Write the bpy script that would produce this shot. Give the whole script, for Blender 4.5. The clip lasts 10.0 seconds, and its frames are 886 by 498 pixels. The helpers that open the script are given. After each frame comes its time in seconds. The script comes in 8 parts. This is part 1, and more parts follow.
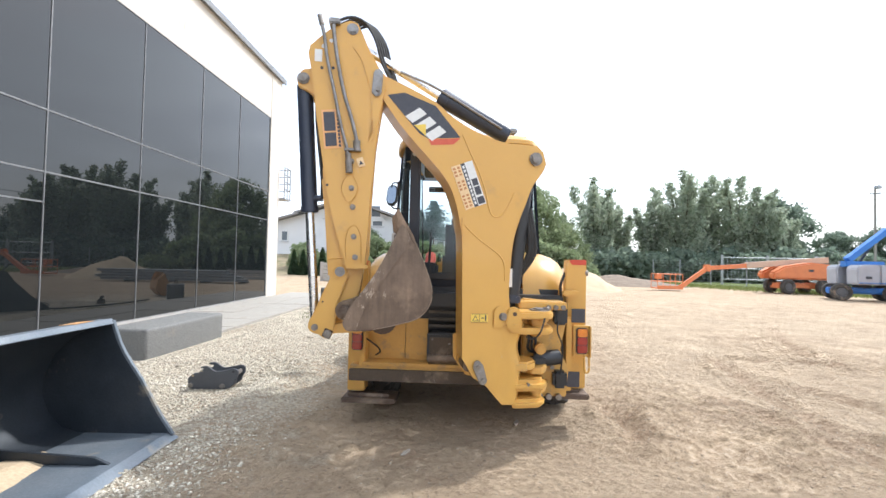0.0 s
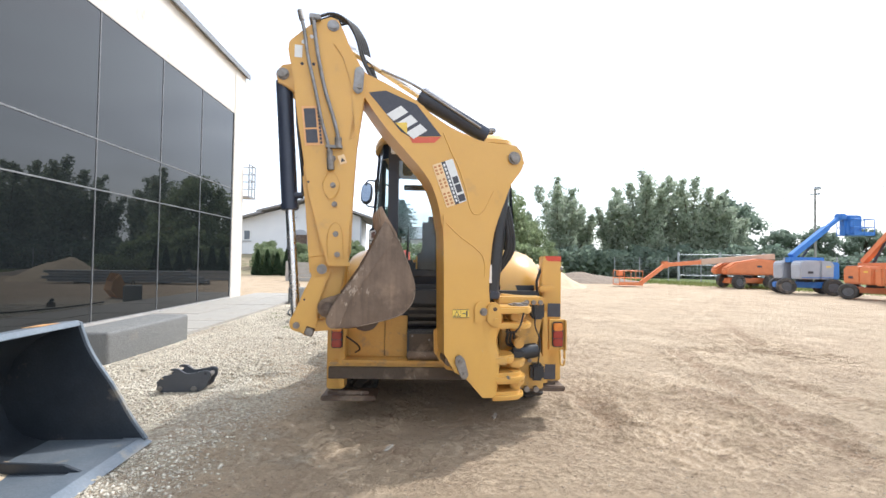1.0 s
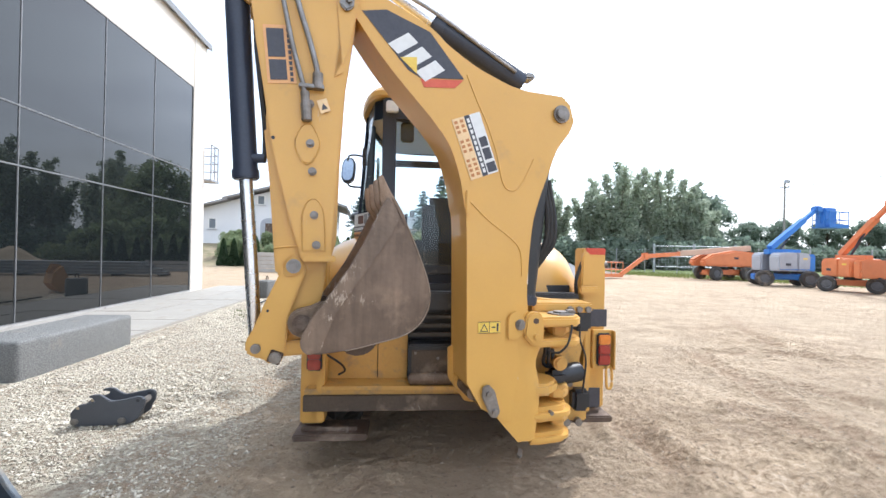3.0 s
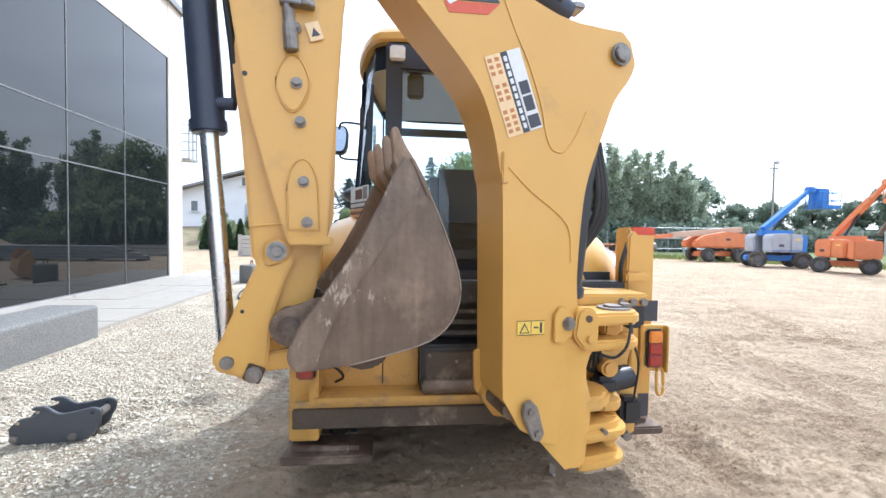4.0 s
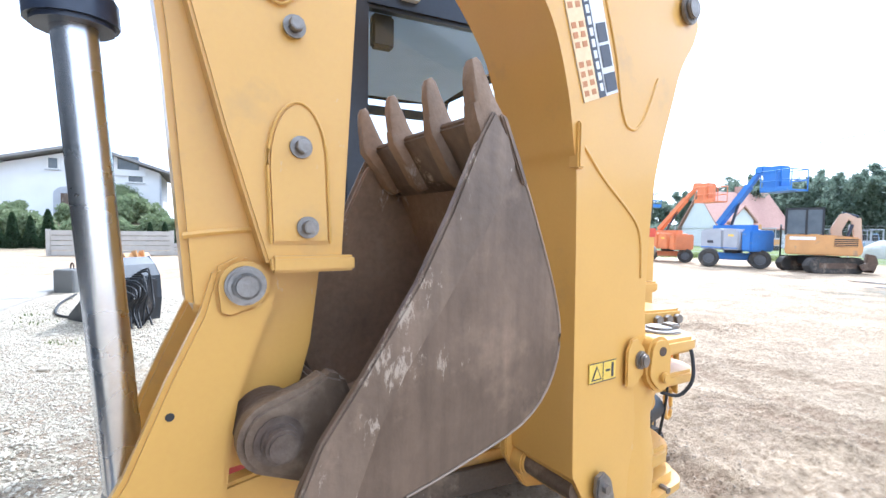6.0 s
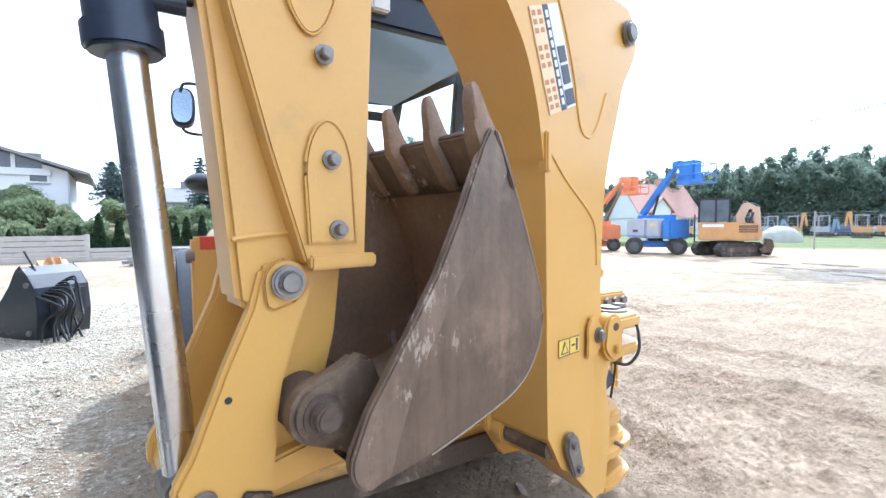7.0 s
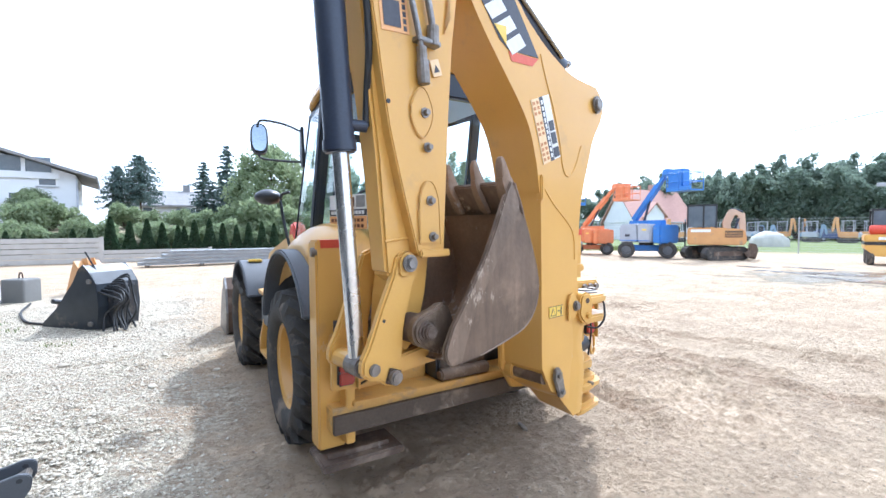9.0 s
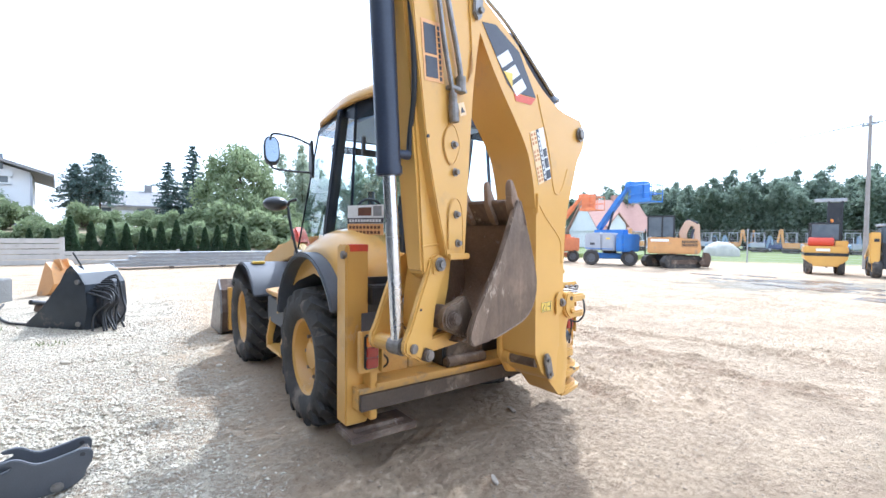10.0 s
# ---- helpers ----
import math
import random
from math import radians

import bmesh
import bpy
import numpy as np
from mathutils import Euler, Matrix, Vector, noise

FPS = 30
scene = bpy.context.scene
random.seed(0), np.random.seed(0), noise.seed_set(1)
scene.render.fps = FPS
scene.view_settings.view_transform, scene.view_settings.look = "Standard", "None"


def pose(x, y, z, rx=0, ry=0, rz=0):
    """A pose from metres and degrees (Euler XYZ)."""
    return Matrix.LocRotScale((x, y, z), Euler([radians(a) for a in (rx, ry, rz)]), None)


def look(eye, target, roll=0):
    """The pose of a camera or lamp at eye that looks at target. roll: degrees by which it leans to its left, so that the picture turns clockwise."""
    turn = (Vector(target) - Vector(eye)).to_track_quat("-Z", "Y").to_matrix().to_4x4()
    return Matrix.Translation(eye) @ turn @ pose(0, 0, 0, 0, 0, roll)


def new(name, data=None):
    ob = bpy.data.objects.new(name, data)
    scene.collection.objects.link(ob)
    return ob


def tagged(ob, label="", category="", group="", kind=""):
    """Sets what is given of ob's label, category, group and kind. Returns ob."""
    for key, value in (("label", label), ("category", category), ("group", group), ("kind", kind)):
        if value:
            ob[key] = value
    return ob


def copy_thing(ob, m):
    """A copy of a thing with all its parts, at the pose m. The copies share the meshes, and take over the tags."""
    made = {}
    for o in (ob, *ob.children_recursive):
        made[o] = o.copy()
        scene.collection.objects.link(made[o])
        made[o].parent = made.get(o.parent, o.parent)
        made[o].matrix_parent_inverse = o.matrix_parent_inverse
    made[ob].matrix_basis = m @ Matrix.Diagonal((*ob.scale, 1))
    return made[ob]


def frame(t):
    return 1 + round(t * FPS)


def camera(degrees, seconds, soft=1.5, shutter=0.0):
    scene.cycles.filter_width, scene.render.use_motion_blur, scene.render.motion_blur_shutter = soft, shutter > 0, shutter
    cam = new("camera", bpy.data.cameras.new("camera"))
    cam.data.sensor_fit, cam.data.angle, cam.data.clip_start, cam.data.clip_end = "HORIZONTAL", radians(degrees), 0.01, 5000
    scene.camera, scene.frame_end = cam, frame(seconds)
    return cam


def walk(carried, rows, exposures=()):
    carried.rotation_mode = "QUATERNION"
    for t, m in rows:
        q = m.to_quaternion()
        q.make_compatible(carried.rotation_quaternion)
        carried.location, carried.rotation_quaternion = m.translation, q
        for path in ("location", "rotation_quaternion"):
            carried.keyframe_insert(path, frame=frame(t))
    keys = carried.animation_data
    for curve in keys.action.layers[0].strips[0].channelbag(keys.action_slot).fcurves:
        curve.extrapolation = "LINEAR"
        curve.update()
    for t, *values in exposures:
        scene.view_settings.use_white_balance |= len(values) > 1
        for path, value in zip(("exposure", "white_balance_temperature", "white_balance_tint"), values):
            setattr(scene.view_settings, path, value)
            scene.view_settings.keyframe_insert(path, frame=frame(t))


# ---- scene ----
cam = camera(89.6, 10.0)
PATH = [
    (0, (0.682, -0.195, 1.624), (0.461, 1.792, 1.676), 1.3),
    (0.5, (0.602, -0.271, 1.608), (0.472, 1.724, 1.656), 1.3),
    (1, (0.558, -0.257, 1.603), (0.487, 1.741, 1.653), 0.9),
    (1.5, (0.503, -0.07, 1.609), (0.47, 1.929, 1.654), 0.7),
    (2, (0.458, 0.229, 1.613), (0.459, 2.229, 1.65), 0.7),
    (2.5, (0.324, 0.54, 1.599), (0.349, 2.54, 1.624), 1.0),
    (2.7, (0.277, 0.652, 1.616), (0.308, 2.652, 1.637), 1.1),
    (3.8, (0.071, 1.351, 1.604), (0.172, 3.348, 1.552), 0.9),
    (4, (0.033, 1.471, 1.597), (0.138, 3.467, 1.529), 0.9),
    (4.5, (-0.128, 1.795, 1.604), (0.086, 3.782, 1.523), 1.2),
    (5, (-0.259, 2.056, 1.62), (0.126, 4.017, 1.536), 1.2),
    (5.5, (-0.366, 2.267, 1.631), (0.102, 4.21, 1.544), 1.0),
    (6, (-0.493, 2.355, 1.635), (0.202, 4.228, 1.548), 0.9),
    (6.2, (-0.55, 2.366, 1.646), (0.233, 4.203, 1.544), 1.0),
    (7.3, (-0.779, 2.159, 1.64), (0.179, 3.911, 1.534), -1.0),
    (7.5, (-0.82, 2.07, 1.638), (0.14, 3.821, 1.53), -1.2),
    (8, (-0.946, 1.881, 1.65), (0.011, 3.634, 1.544), -1.0),
    (8.5, (-1.183, 1.687, 1.665), (-0.231, 3.442, 1.559), -0.9),
    (9, (-1.391, 1.488, 1.671), (-0.435, 3.243, 1.581), -0.3),
    (9.5, (-1.612, 1.269, 1.669), (-0.647, 3.019, 1.591), 0.1),
    (10, (-1.916, 1.197, 1.684), (-0.835, 2.878, 1.62), 0.6),
]
walk(cam, [(t, look(eye, target, roll)) for t, eye, target, roll in PATH],
     [(0, 0.46, 5950, 10), (1.0, 0.39, 5950, 10), (2.5, 0.46, 5800, 10), (4.0, 0.64, 5550, 10), (5.5, 1.0, 5250, 10), (8.0, 0.8, 5200, 10), (10.0, 0.9, 5250, 10)])

# ---- world, sun, exposure ----
SUN_AZ, SUN_EL = radians(47), radians(50)
world = bpy.data.worlds.new("hazy_sky")
scene.world = world
world.use_nodes = True
wn, wl = world.node_tree.nodes, world.node_tree.links
bg = wn["Background"]
sky = wn.new("ShaderNodeTexSky")
sky.sky_type = "NISHITA"
sky.sun_disc = False
sky.sun_elevation, sky.sun_rotation = SUN_EL, SUN_AZ
sky.air_density, sky.dust_density = 1.0, 4.0
cloud_co = wn.new("ShaderNodeTexCoord")
cloud_map = wn.new("ShaderNodeMapping")
cloud_map.inputs["Scale"].default_value = (1.0, 1.0, 3.2)
cloud = wn.new("ShaderNodeTexNoise")
cloud.inputs["Scale"].default_value = 3.0
cloud.inputs["Detail"].default_value = 5
cloud_ramp = wn.new("ShaderNodeMapRange")
cloud_ramp.inputs["From Min"].default_value = 0.4
cloud_ramp.inputs["From Max"].default_value = 0.64
cloud_ramp.inputs["To Min"].default_value = 0.35
cloud_ramp.inputs["To Max"].default_value = 0.95
white = wn.new("ShaderNodeMix")
white.data_type = "RGBA"
white.inputs["B"].default_value = (10.6, 11.0, 11.4, 1)
wl.new(cloud_co.outputs["Generated"], cloud_map.inputs["Vector"])
wl.new(cloud_map.outputs["Vector"], cloud.inputs["Vector"])
wl.new(cloud.outputs["Fac"], cloud_ramp.inputs["Value"])
wl.new(cloud_ramp.outputs["Result"], white.inputs["Factor"])
wl.new(sky.outputs["Color"], white.inputs["A"])
wl.new(white.outputs["Result"], bg.inputs["Color"])
bg.inputs["Strength"].default_value = 0.16
sun_data = bpy.data.lights.new("sun", "SUN")
sun_data.energy, sun_data.angle, sun_data.color = 2.8, radians(2.5), (1.0, 0.95, 0.88)
sun = new("sun", sun_data)
sun.matrix_world = look((0, 0, 0), (-math.sin(SUN_AZ) * math.cos(SUN_EL), -math.cos(SUN_AZ) * math.cos(SUN_EL), -math.sin(SUN_EL)))


# ---- materials ----
def material(name, c1, c2=None, scale=6.0, rough=0.6, metal=0.0, bump=0.0, fine=60.0, dirt=None, dirt_amount=0.0, dirt_scale=3.0, spread=0.25, coat=0.0, grain_amount=0.25, scuff=None, scuff_amount=0.5, streak=0.0):
    """Base colour between c1 and c2 by coarse noise, a fine grain, optional dirt in blotches, roughness variation and bump."""
    m = bpy.data.materials.new(name)
    m.use_nodes = True
    n, l = m.node_tree.nodes, m.node_tree.links
    b = n["Principled BSDF"]
    co = n.new("ShaderNodeTexCoord")
    c2 = c2 or tuple(v * 0.8 for v in c1)
    big = n.new("ShaderNodeTexNoise")
    big.inputs["Scale"].default_value, big.inputs["Detail"].default_value = scale, 6
    small = n.new("ShaderNodeTexNoise")
    small.inputs["Scale"].default_value, small.inputs["Detail"].default_value = fine, 4
    l.new(co.outputs["Object"], big.inputs["Vector"])
    l.new(co.outputs["Object"], small.inputs["Vector"])
    ramp = n.new("ShaderNodeMapRange")
    ramp.inputs["From Min"].default_value, ramp.inputs["From Max"].default_value = 0.5 - spread, 0.5 + spread
    l.new(big.outputs["Fac"], ramp.inputs["Value"])
    mix = n.new("ShaderNodeMix")
    mix.data_type = "RGBA"
    mix.inputs["A"].default_value, mix.inputs["B"].default_value = (*c1, 1), (*c2, 1)
    l.new(ramp.outputs["Result"], mix.inputs["Factor"])
    out = mix.outputs["Result"]
    grain = n.new("ShaderNodeMix")
    grain.data_type, grain.blend_type = "RGBA", "OVERLAY"
    grain.inputs["Factor"].default_value = grain_amount
    l.new(out, grain.inputs["A"])
    l.new(small.outputs["Fac"], grain.inputs["B"])
    out = grain.outputs["Result"]
    if dirt:
        blot = n.new("ShaderNodeTexNoise")
        blot.inputs["Scale"].default_value, blot.inputs["Detail"].default_value, blot.inputs["Roughness"].default_value = dirt_scale, 8, 0.65
        l.new(co.outputs["Object"], blot.inputs["Vector"])
        edge = n.new("ShaderNodeMapRange")
        edge.inputs["From Min"].default_value, edge.inputs["From Max"].default_value = 0.66 - 0.3 * dirt_amount, 0.76 - 0.2 * dirt_amount
        edge.inputs["To Max"].default_value = 0.85
        l.new(blot.outputs["Fac"], edge.inputs["Value"])
        dm = n.new("ShaderNodeMix")
        dm.data_type = "RGBA"
        dm.inputs["B"].default_value = (*dirt, 1)
        l.new(out, dm.inputs["A"])
        l.new(edge.outputs["Result"], dm.inputs["Factor"])
        out = dm.outputs["Result"]
    if streak:
        stretch = n.new("ShaderNodeMapping")
        stretch.inputs["Scale"].default_value = (26, 26, 2.2)
        lines = n.new("ShaderNodeTexNoise")
        lines.inputs["Scale"].default_value, lines.inputs["Detail"].default_value = 1.0, 6
        l.new(co.outputs["Object"], stretch.inputs["Vector"])
        l.new(stretch.outputs["Vector"], lines.inputs["Vector"])
        rub = n.new("ShaderNodeMix")
        rub.data_type, rub.blend_type = "RGBA", "OVERLAY"
        rub.inputs["Factor"].default_value = streak
        l.new(out, rub.inputs["A"])
        l.new(lines.outputs["Fac"], rub.inputs["B"])
        out = rub.outputs["Result"]
    if scuff:
        worn = n.new("ShaderNodeTexNoise")
        for key, val in (("Scale", 24), ("Detail", 10), ("Roughness", 0.75), ("Distortion", 0.15)):
            worn.inputs[key].default_value = val
        patch = n.new("ShaderNodeTexNoise")
        patch.inputs["Scale"].default_value, patch.inputs["Detail"].default_value = 3.2, 3
        drawn = n.new("ShaderNodeMapping")
        drawn.inputs["Rotation"].default_value, drawn.inputs["Scale"].default_value = (0, radians(25), 0), (1.0, 1.0, 0.4)
        l.new(co.outputs["Object"], drawn.inputs["Vector"])
        l.new(drawn.outputs["Vector"], worn.inputs["Vector"])
        l.new(co.outputs["Object"], patch.inputs["Vector"])
        total = n.new("ShaderNodeMath")
        total.operation = "MULTIPLY_ADD"
        total.inputs[1].default_value = 0.8
        l.new(patch.outputs["Fac"], total.inputs[0])
        l.new(worn.outputs["Fac"], total.inputs[2])
        cut = n.new("ShaderNodeMapRange")
        cut.inputs["From Min"].default_value, cut.inputs["From Max"].default_value = 1.16 - 0.24 * scuff_amount, 1.2 - 0.22 * scuff_amount
        cut.inputs["To Max"].default_value = 0.82
        l.new(total.outputs["Value"], cut.inputs["Value"])
        sm = n.new("ShaderNodeMix")
        sm.data_type = "RGBA"
        sm.inputs["B"].default_value = (*scuff, 1)
        l.new(out, sm.inputs["A"])
        l.new(cut.outputs["Result"], sm.inputs["Factor"])
        out = sm.outputs["Result"]
    l.new(out, b.inputs["Base Color"])
    rr = n.new("ShaderNodeMapRange")
    rr.inputs["To Min"].default_value, rr.inputs["To Max"].default_value = max(0.02, rough - 0.1), min(1, rough + 0.12)
    l.new(big.outputs["Fac"], rr.inputs["Value"])
    l.new(rr.outputs["Result"], b.inputs["Roughness"])
    b.inputs["Metallic"].default_value = metal
    b.inputs["Coat Weight"].default_value = coat
    if bump:
        bp = n.new("ShaderNodeBump")
        bp.inputs["Strength"].default_value = bump
        bp.inputs["Distance"].default_value = 0.01
        l.new(small.outputs["Fac"], bp.inputs["Height"])
        l.new(bp.outputs["Normal"], b.inputs["Normal"])
    return m


def glass_material(name, tint, rough=0.02, alpha=0.25):
    """A thin pane: tinted see-through with a mirror that grows at grazing angles."""
    m = bpy.data.materials.new(name)
    m.use_nodes = True
    n, l = m.node_tree.nodes, m.node_tree.links
    n.remove(n["Principled BSDF"])
    out = n["Material Output"]
    tr = n.new("ShaderNodeBsdfTransparent")
    tr.inputs["Color"].default_value = (*tint, 1)
    gl = n.new("ShaderNodeBsdfGlossy")
    gl.inputs["Roughness"].default_value = rough
    lw, steep, fr = n.new("ShaderNodeLayerWeight"), n.new("ShaderNodeMath"), n.new("ShaderNodeMath")
    lw.inputs["Blend"].default_value = 0.5
    steep.operation, steep.inputs[1].default_value = "POWER", 4.5
    fr.operation, fr.inputs[1].default_value, fr.inputs[2].default_value = "MULTIPLY_ADD", 0.85, 0.045
    l.new(lw.outputs["Facing"], steep.inputs[0])
    l.new(steep.outputs["Value"], fr.inputs[0])
    mx = n.new("ShaderNodeMixShader")
    l.new(fr.outputs["Value"], mx.inputs["Fac"])
    l.new(tr.outputs["BSDF"], mx.inputs[1])
    l.new(gl.outputs["BSDF"], mx.inputs[2])
    l.new(mx.outputs["Shader"], out.inputs["Surface"])
    return m


YELLOW = material("machine_yellow", (0.68, 0.385, 0.086), (0.63, 0.356, 0.081), 3, 0.36, fine=90, dirt=(0.52, 0.315, 0.1), dirt_amount=0.2, dirt_scale=3, coat=0.2, scuff=(0.62, 0.42, 0.2), scuff_amount=0.15, grain_amount=0.04)
YELLOW_DIRTY = material("dirty_machine_yellow", (0.66, 0.375, 0.09), (0.58, 0.33, 0.085), 4, 0.5, fine=60, dirt=(0.36, 0.245, 0.12), dirt_amount=0.5, dirt_scale=7, grain_amount=0.1, bump=0.1, scuff=(0.3, 0.22, 0.14), scuff_amount=0.35)
BLACK_PAINT = material("black_paint", (0.018, 0.02, 0.024), (0.03, 0.032, 0.036), 5, 0.4, fine=70, dirt=(0.16, 0.13, 0.1), dirt_amount=0.15)
CYL_DARK = material("cylinder_dark", (0.024, 0.032, 0.055), (0.036, 0.045, 0.07), 4, 0.35, fine=80, dirt=(0.15, 0.12, 0.09), dirt_amount=0.1)
WORN_BLACK = material("worn_black", (0.05, 0.045, 0.04), (0.09, 0.08, 0.07), 6, 0.7, bump=0.3, dirt=(0.2, 0.16, 0.12), dirt_amount=0.4, scuff=(0.3, 0.25, 0.2), scuff_amount=0.4)
RUBBER = material("rubber", (0.035, 0.033, 0.031), (0.075, 0.068, 0.06), 5, 0.85, bump=0.3, fine=45, dirt=(0.24, 0.19, 0.14), dirt_amount=0.45)
HOSE = material("hose_rubber", (0.015, 0.015, 0.016), (0.03, 0.03, 0.03), 8, 0.6)
PLASTIC_GREY = material("fender_plastic", (0.07, 0.075, 0.085), (0.1, 0.105, 0.115), 4, 0.5, fine=120)
CHROME = material("chrome_rod", (0.75, 0.75, 0.76), (0.68, 0.68, 0.7), 8, 0.26, metal=1.0)
STEEL = material("bare_steel", (0.34, 0.33, 0.32), (0.22, 0.2, 0.18), 12, 0.45, metal=0.8, bump=0.2)
BOLT = material("bolt_steel", (0.3, 0.28, 0.26), (0.2, 0.17, 0.14), 20, 0.5, metal=0.7, bump=0.3)
WORN_STEEL = material("worn_bucket_steel", (0.086, 0.058, 0.039), (0.19, 0.131, 0.09), 2.6, 0.42, metal=0.12, bump=0.18, fine=40, grain_amount=0.15, dirt=(0.26, 0.18, 0.122), dirt_amount=0.32, dirt_scale=4, spread=0.18, scuff=(0.42, 0.34, 0.26), scuff_amount=0.42, streak=0.5)
WEAR = material("scraped_wear_steel", (0.115, 0.08, 0.055), (0.215, 0.152, 0.106), 3, 0.42, metal=0.12, bump=0.22, fine=40, grain_amount=0.15, dirt=(0.29, 0.205, 0.14), dirt_amount=0.32, dirt_scale=7, spread=0.2, scuff=(0.46, 0.375, 0.29), scuff_amount=0.6, streak=0.45)
RUST_INNER = material("rusty_bucket_inside", (0.2, 0.134, 0.088), (0.31, 0.212, 0.14), 5, 0.7, metal=0.1, bump=0.4, fine=50, dirt=(0.32, 0.24, 0.18), dirt_amount=0.3, dirt_scale=5, scuff=(0.42, 0.36, 0.3), scuff_amount=0.4)
EAR_RUST = material("dusty_rusty_steel", (0.1, 0.068, 0.044), (0.19, 0.13, 0.085), 6, 0.5, metal=0.2, bump=0.5, fine=40, dirt=(0.3, 0.22, 0.15), dirt_amount=0.4, dirt_scale=6, scuff=(0.4, 0.32, 0.25), scuff_amount=0.4)
WORN_EDGE = material("rubbed_bright_edge", (0.25, 0.185, 0.13), (0.36, 0.275, 0.2), 9, 0.5, metal=0.2, bump=0.3, dirt=(0.2, 0.14, 0.1), dirt_amount=0.35, dirt_scale=9)
WEAR_STRIP = material("dirty_wear_strip", (0.06, 0.045, 0.033), (0.12, 0.088, 0.062), 4, 0.65, metal=0.1, bump=0.25, dirt=(0.3, 0.22, 0.15), dirt_amount=0.4, dirt_scale=3, scuff=(0.36, 0.3, 0.24), scuff_amount=0.4)
DARK_RUST = material("dark_rusty_steel", (0.085, 0.06, 0.045), (0.15, 0.1, 0.07), 7, 0.7, metal=0.2, bump=0.4, dirt=(0.3, 0.23, 0.17), dirt_amount=0.45, scuff=(0.38, 0.33, 0.28), scuff_amount=0.3)
BUCKET_BLUE = material("blue_black_steel", (0.02, 0.026, 0.034), (0.05, 0.058, 0.068), 2.5, 0.42, metal=0.2, bump=0.15, dirt=(0.24, 0.2, 0.15), dirt_amount=0.2, dirt_scale=2.2)
BUCKET_FLOOR = material("scuffed_blue_steel", (0.13, 0.16, 0.19), (0.22, 0.24, 0.26), 3, 0.45, metal=0.3, bump=0.2, dirt=(0.45, 0.37, 0.25), dirt_amount=0.3, dirt_scale=2)
RED_TAPE = material("red_reflective", (0.62, 0.07, 0.03), (0.5, 0.06, 0.03), 12, 0.4)
RED_LENS = material("red_lens", (0.36, 0.035, 0.025), (0.3, 0.03, 0.02), 20, 0.18, coat=0.5)
AMBER_LENS = material("amber_lens", (0.75, 0.25, 0.03), (0.65, 0.2, 0.03), 20, 0.18, coat=0.5)
DECAL_DARK = material("decal_dark", (0.045, 0.045, 0.06), (0.06, 0.06, 0.07), 20, 0.35)
WHITE_INK = material("white_ink", (0.78, 0.78, 0.76), (0.7, 0.7, 0.68), 30, 0.4)
YELLOW_INK = material("yellow_ink", (0.8, 0.57, 0.1), (0.76, 0.53, 0.09), 30, 0.4)
# blue put into the lining for the sky mirrored in the cab glass
HEADLINER = material("sky_blue_roof_lining", (0.45, 0.57, 0.84), (0.41, 0.52, 0.78), 8, 0.85, bump=0.1, fine=120)
TAN_INK = material("tan_orange_ink", (0.52, 0.22, 0.07), (0.46, 0.18, 0.06), 30, 0.45)
PALE_INK = material("pale_yellow_ink", (0.82, 0.6, 0.33), (0.78, 0.56, 0.3), 30, 0.4)
ORANGE_INK = material("orange_ink", (0.78, 0.42, 0.17), (0.72, 0.38, 0.15), 30, 0.4)
RED_INK = material("red_ink", (0.65, 0.12, 0.06), (0.6, 0.1, 0.05), 30, 0.4)
DARK_INK = material("dark_ink", (0.12, 0.05, 0.03), (0.16, 0.07, 0.04), 30, 0.45)
GREY_INK = material("grey_ink", (0.3, 0.3, 0.3), (0.2, 0.2, 0.2), 30, 0.5)
CAB_GLASS = glass_material("cab_glass", (0.87, 0.95, 0.97))
# black lifted towards blue, as haze tints the pillars
CAB_BLACK = material("cab_black", (0.016, 0.022, 0.038), (0.022, 0.029, 0.046), 5, 0.35)
CAB_TRIM = material("cab_interior", (0.035, 0.036, 0.04), (0.05, 0.05, 0.055), 6, 0.7)
# the mirrored sky's dim blue is put into this tint
MIRROR = material("mirror_glass", (0.34, 0.39, 0.45), (0.3, 0.35, 0.42), 5, 0.04, metal=1.0)
LAMP_GLASS = material("lamp_glass", (0.75, 0.76, 0.76), (0.62, 0.63, 0.64), 30, 0.15, coat=0.6)
CONCRETE = material("concrete", (0.36, 0.34, 0.31), (0.46, 0.44, 0.41), 2.5, 0.85, bump=0.5, fine=140, dirt=(0.2, 0.18, 0.16), dirt_amount=0.2)
GRANITE = material("exposed_aggregate", (0.13, 0.13, 0.122), (0.25, 0.245, 0.23), 70, 0.8, bump=0.9, fine=120, spread=0.12, grain_amount=0.6, dirt=(0.26, 0.23, 0.19), dirt_amount=0.25, dirt_scale=2.5)
PAVING = material("pale_paving", (0.33, 0.305, 0.265), (0.4, 0.37, 0.32), 1.2, 0.85, bump=0.3, fine=90, dirt=(0.26, 0.22, 0.17), dirt_amount=0.25, dirt_scale=1.2)
PLASTER = material("pale_render", (0.62, 0.57, 0.5), (0.7, 0.65, 0.58), 1.1, 0.9, bump=0.25, fine=120, dirt=(0.42, 0.35, 0.27), dirt_amount=0.1, dirt_scale=1.5)
WHITE_WALL = material("white_house_render", (0.74, 0.74, 0.74), (0.68, 0.68, 0.69), 0.8, 0.9)
DARK_GLASS = material("tinted_facade_glass", (0.008, 0.010, 0.011), (0.012, 0.014, 0.015), 0.3, 0.03, coat=0.0)
pane_shader = DARK_GLASS.node_tree.nodes["Principled BSDF"]
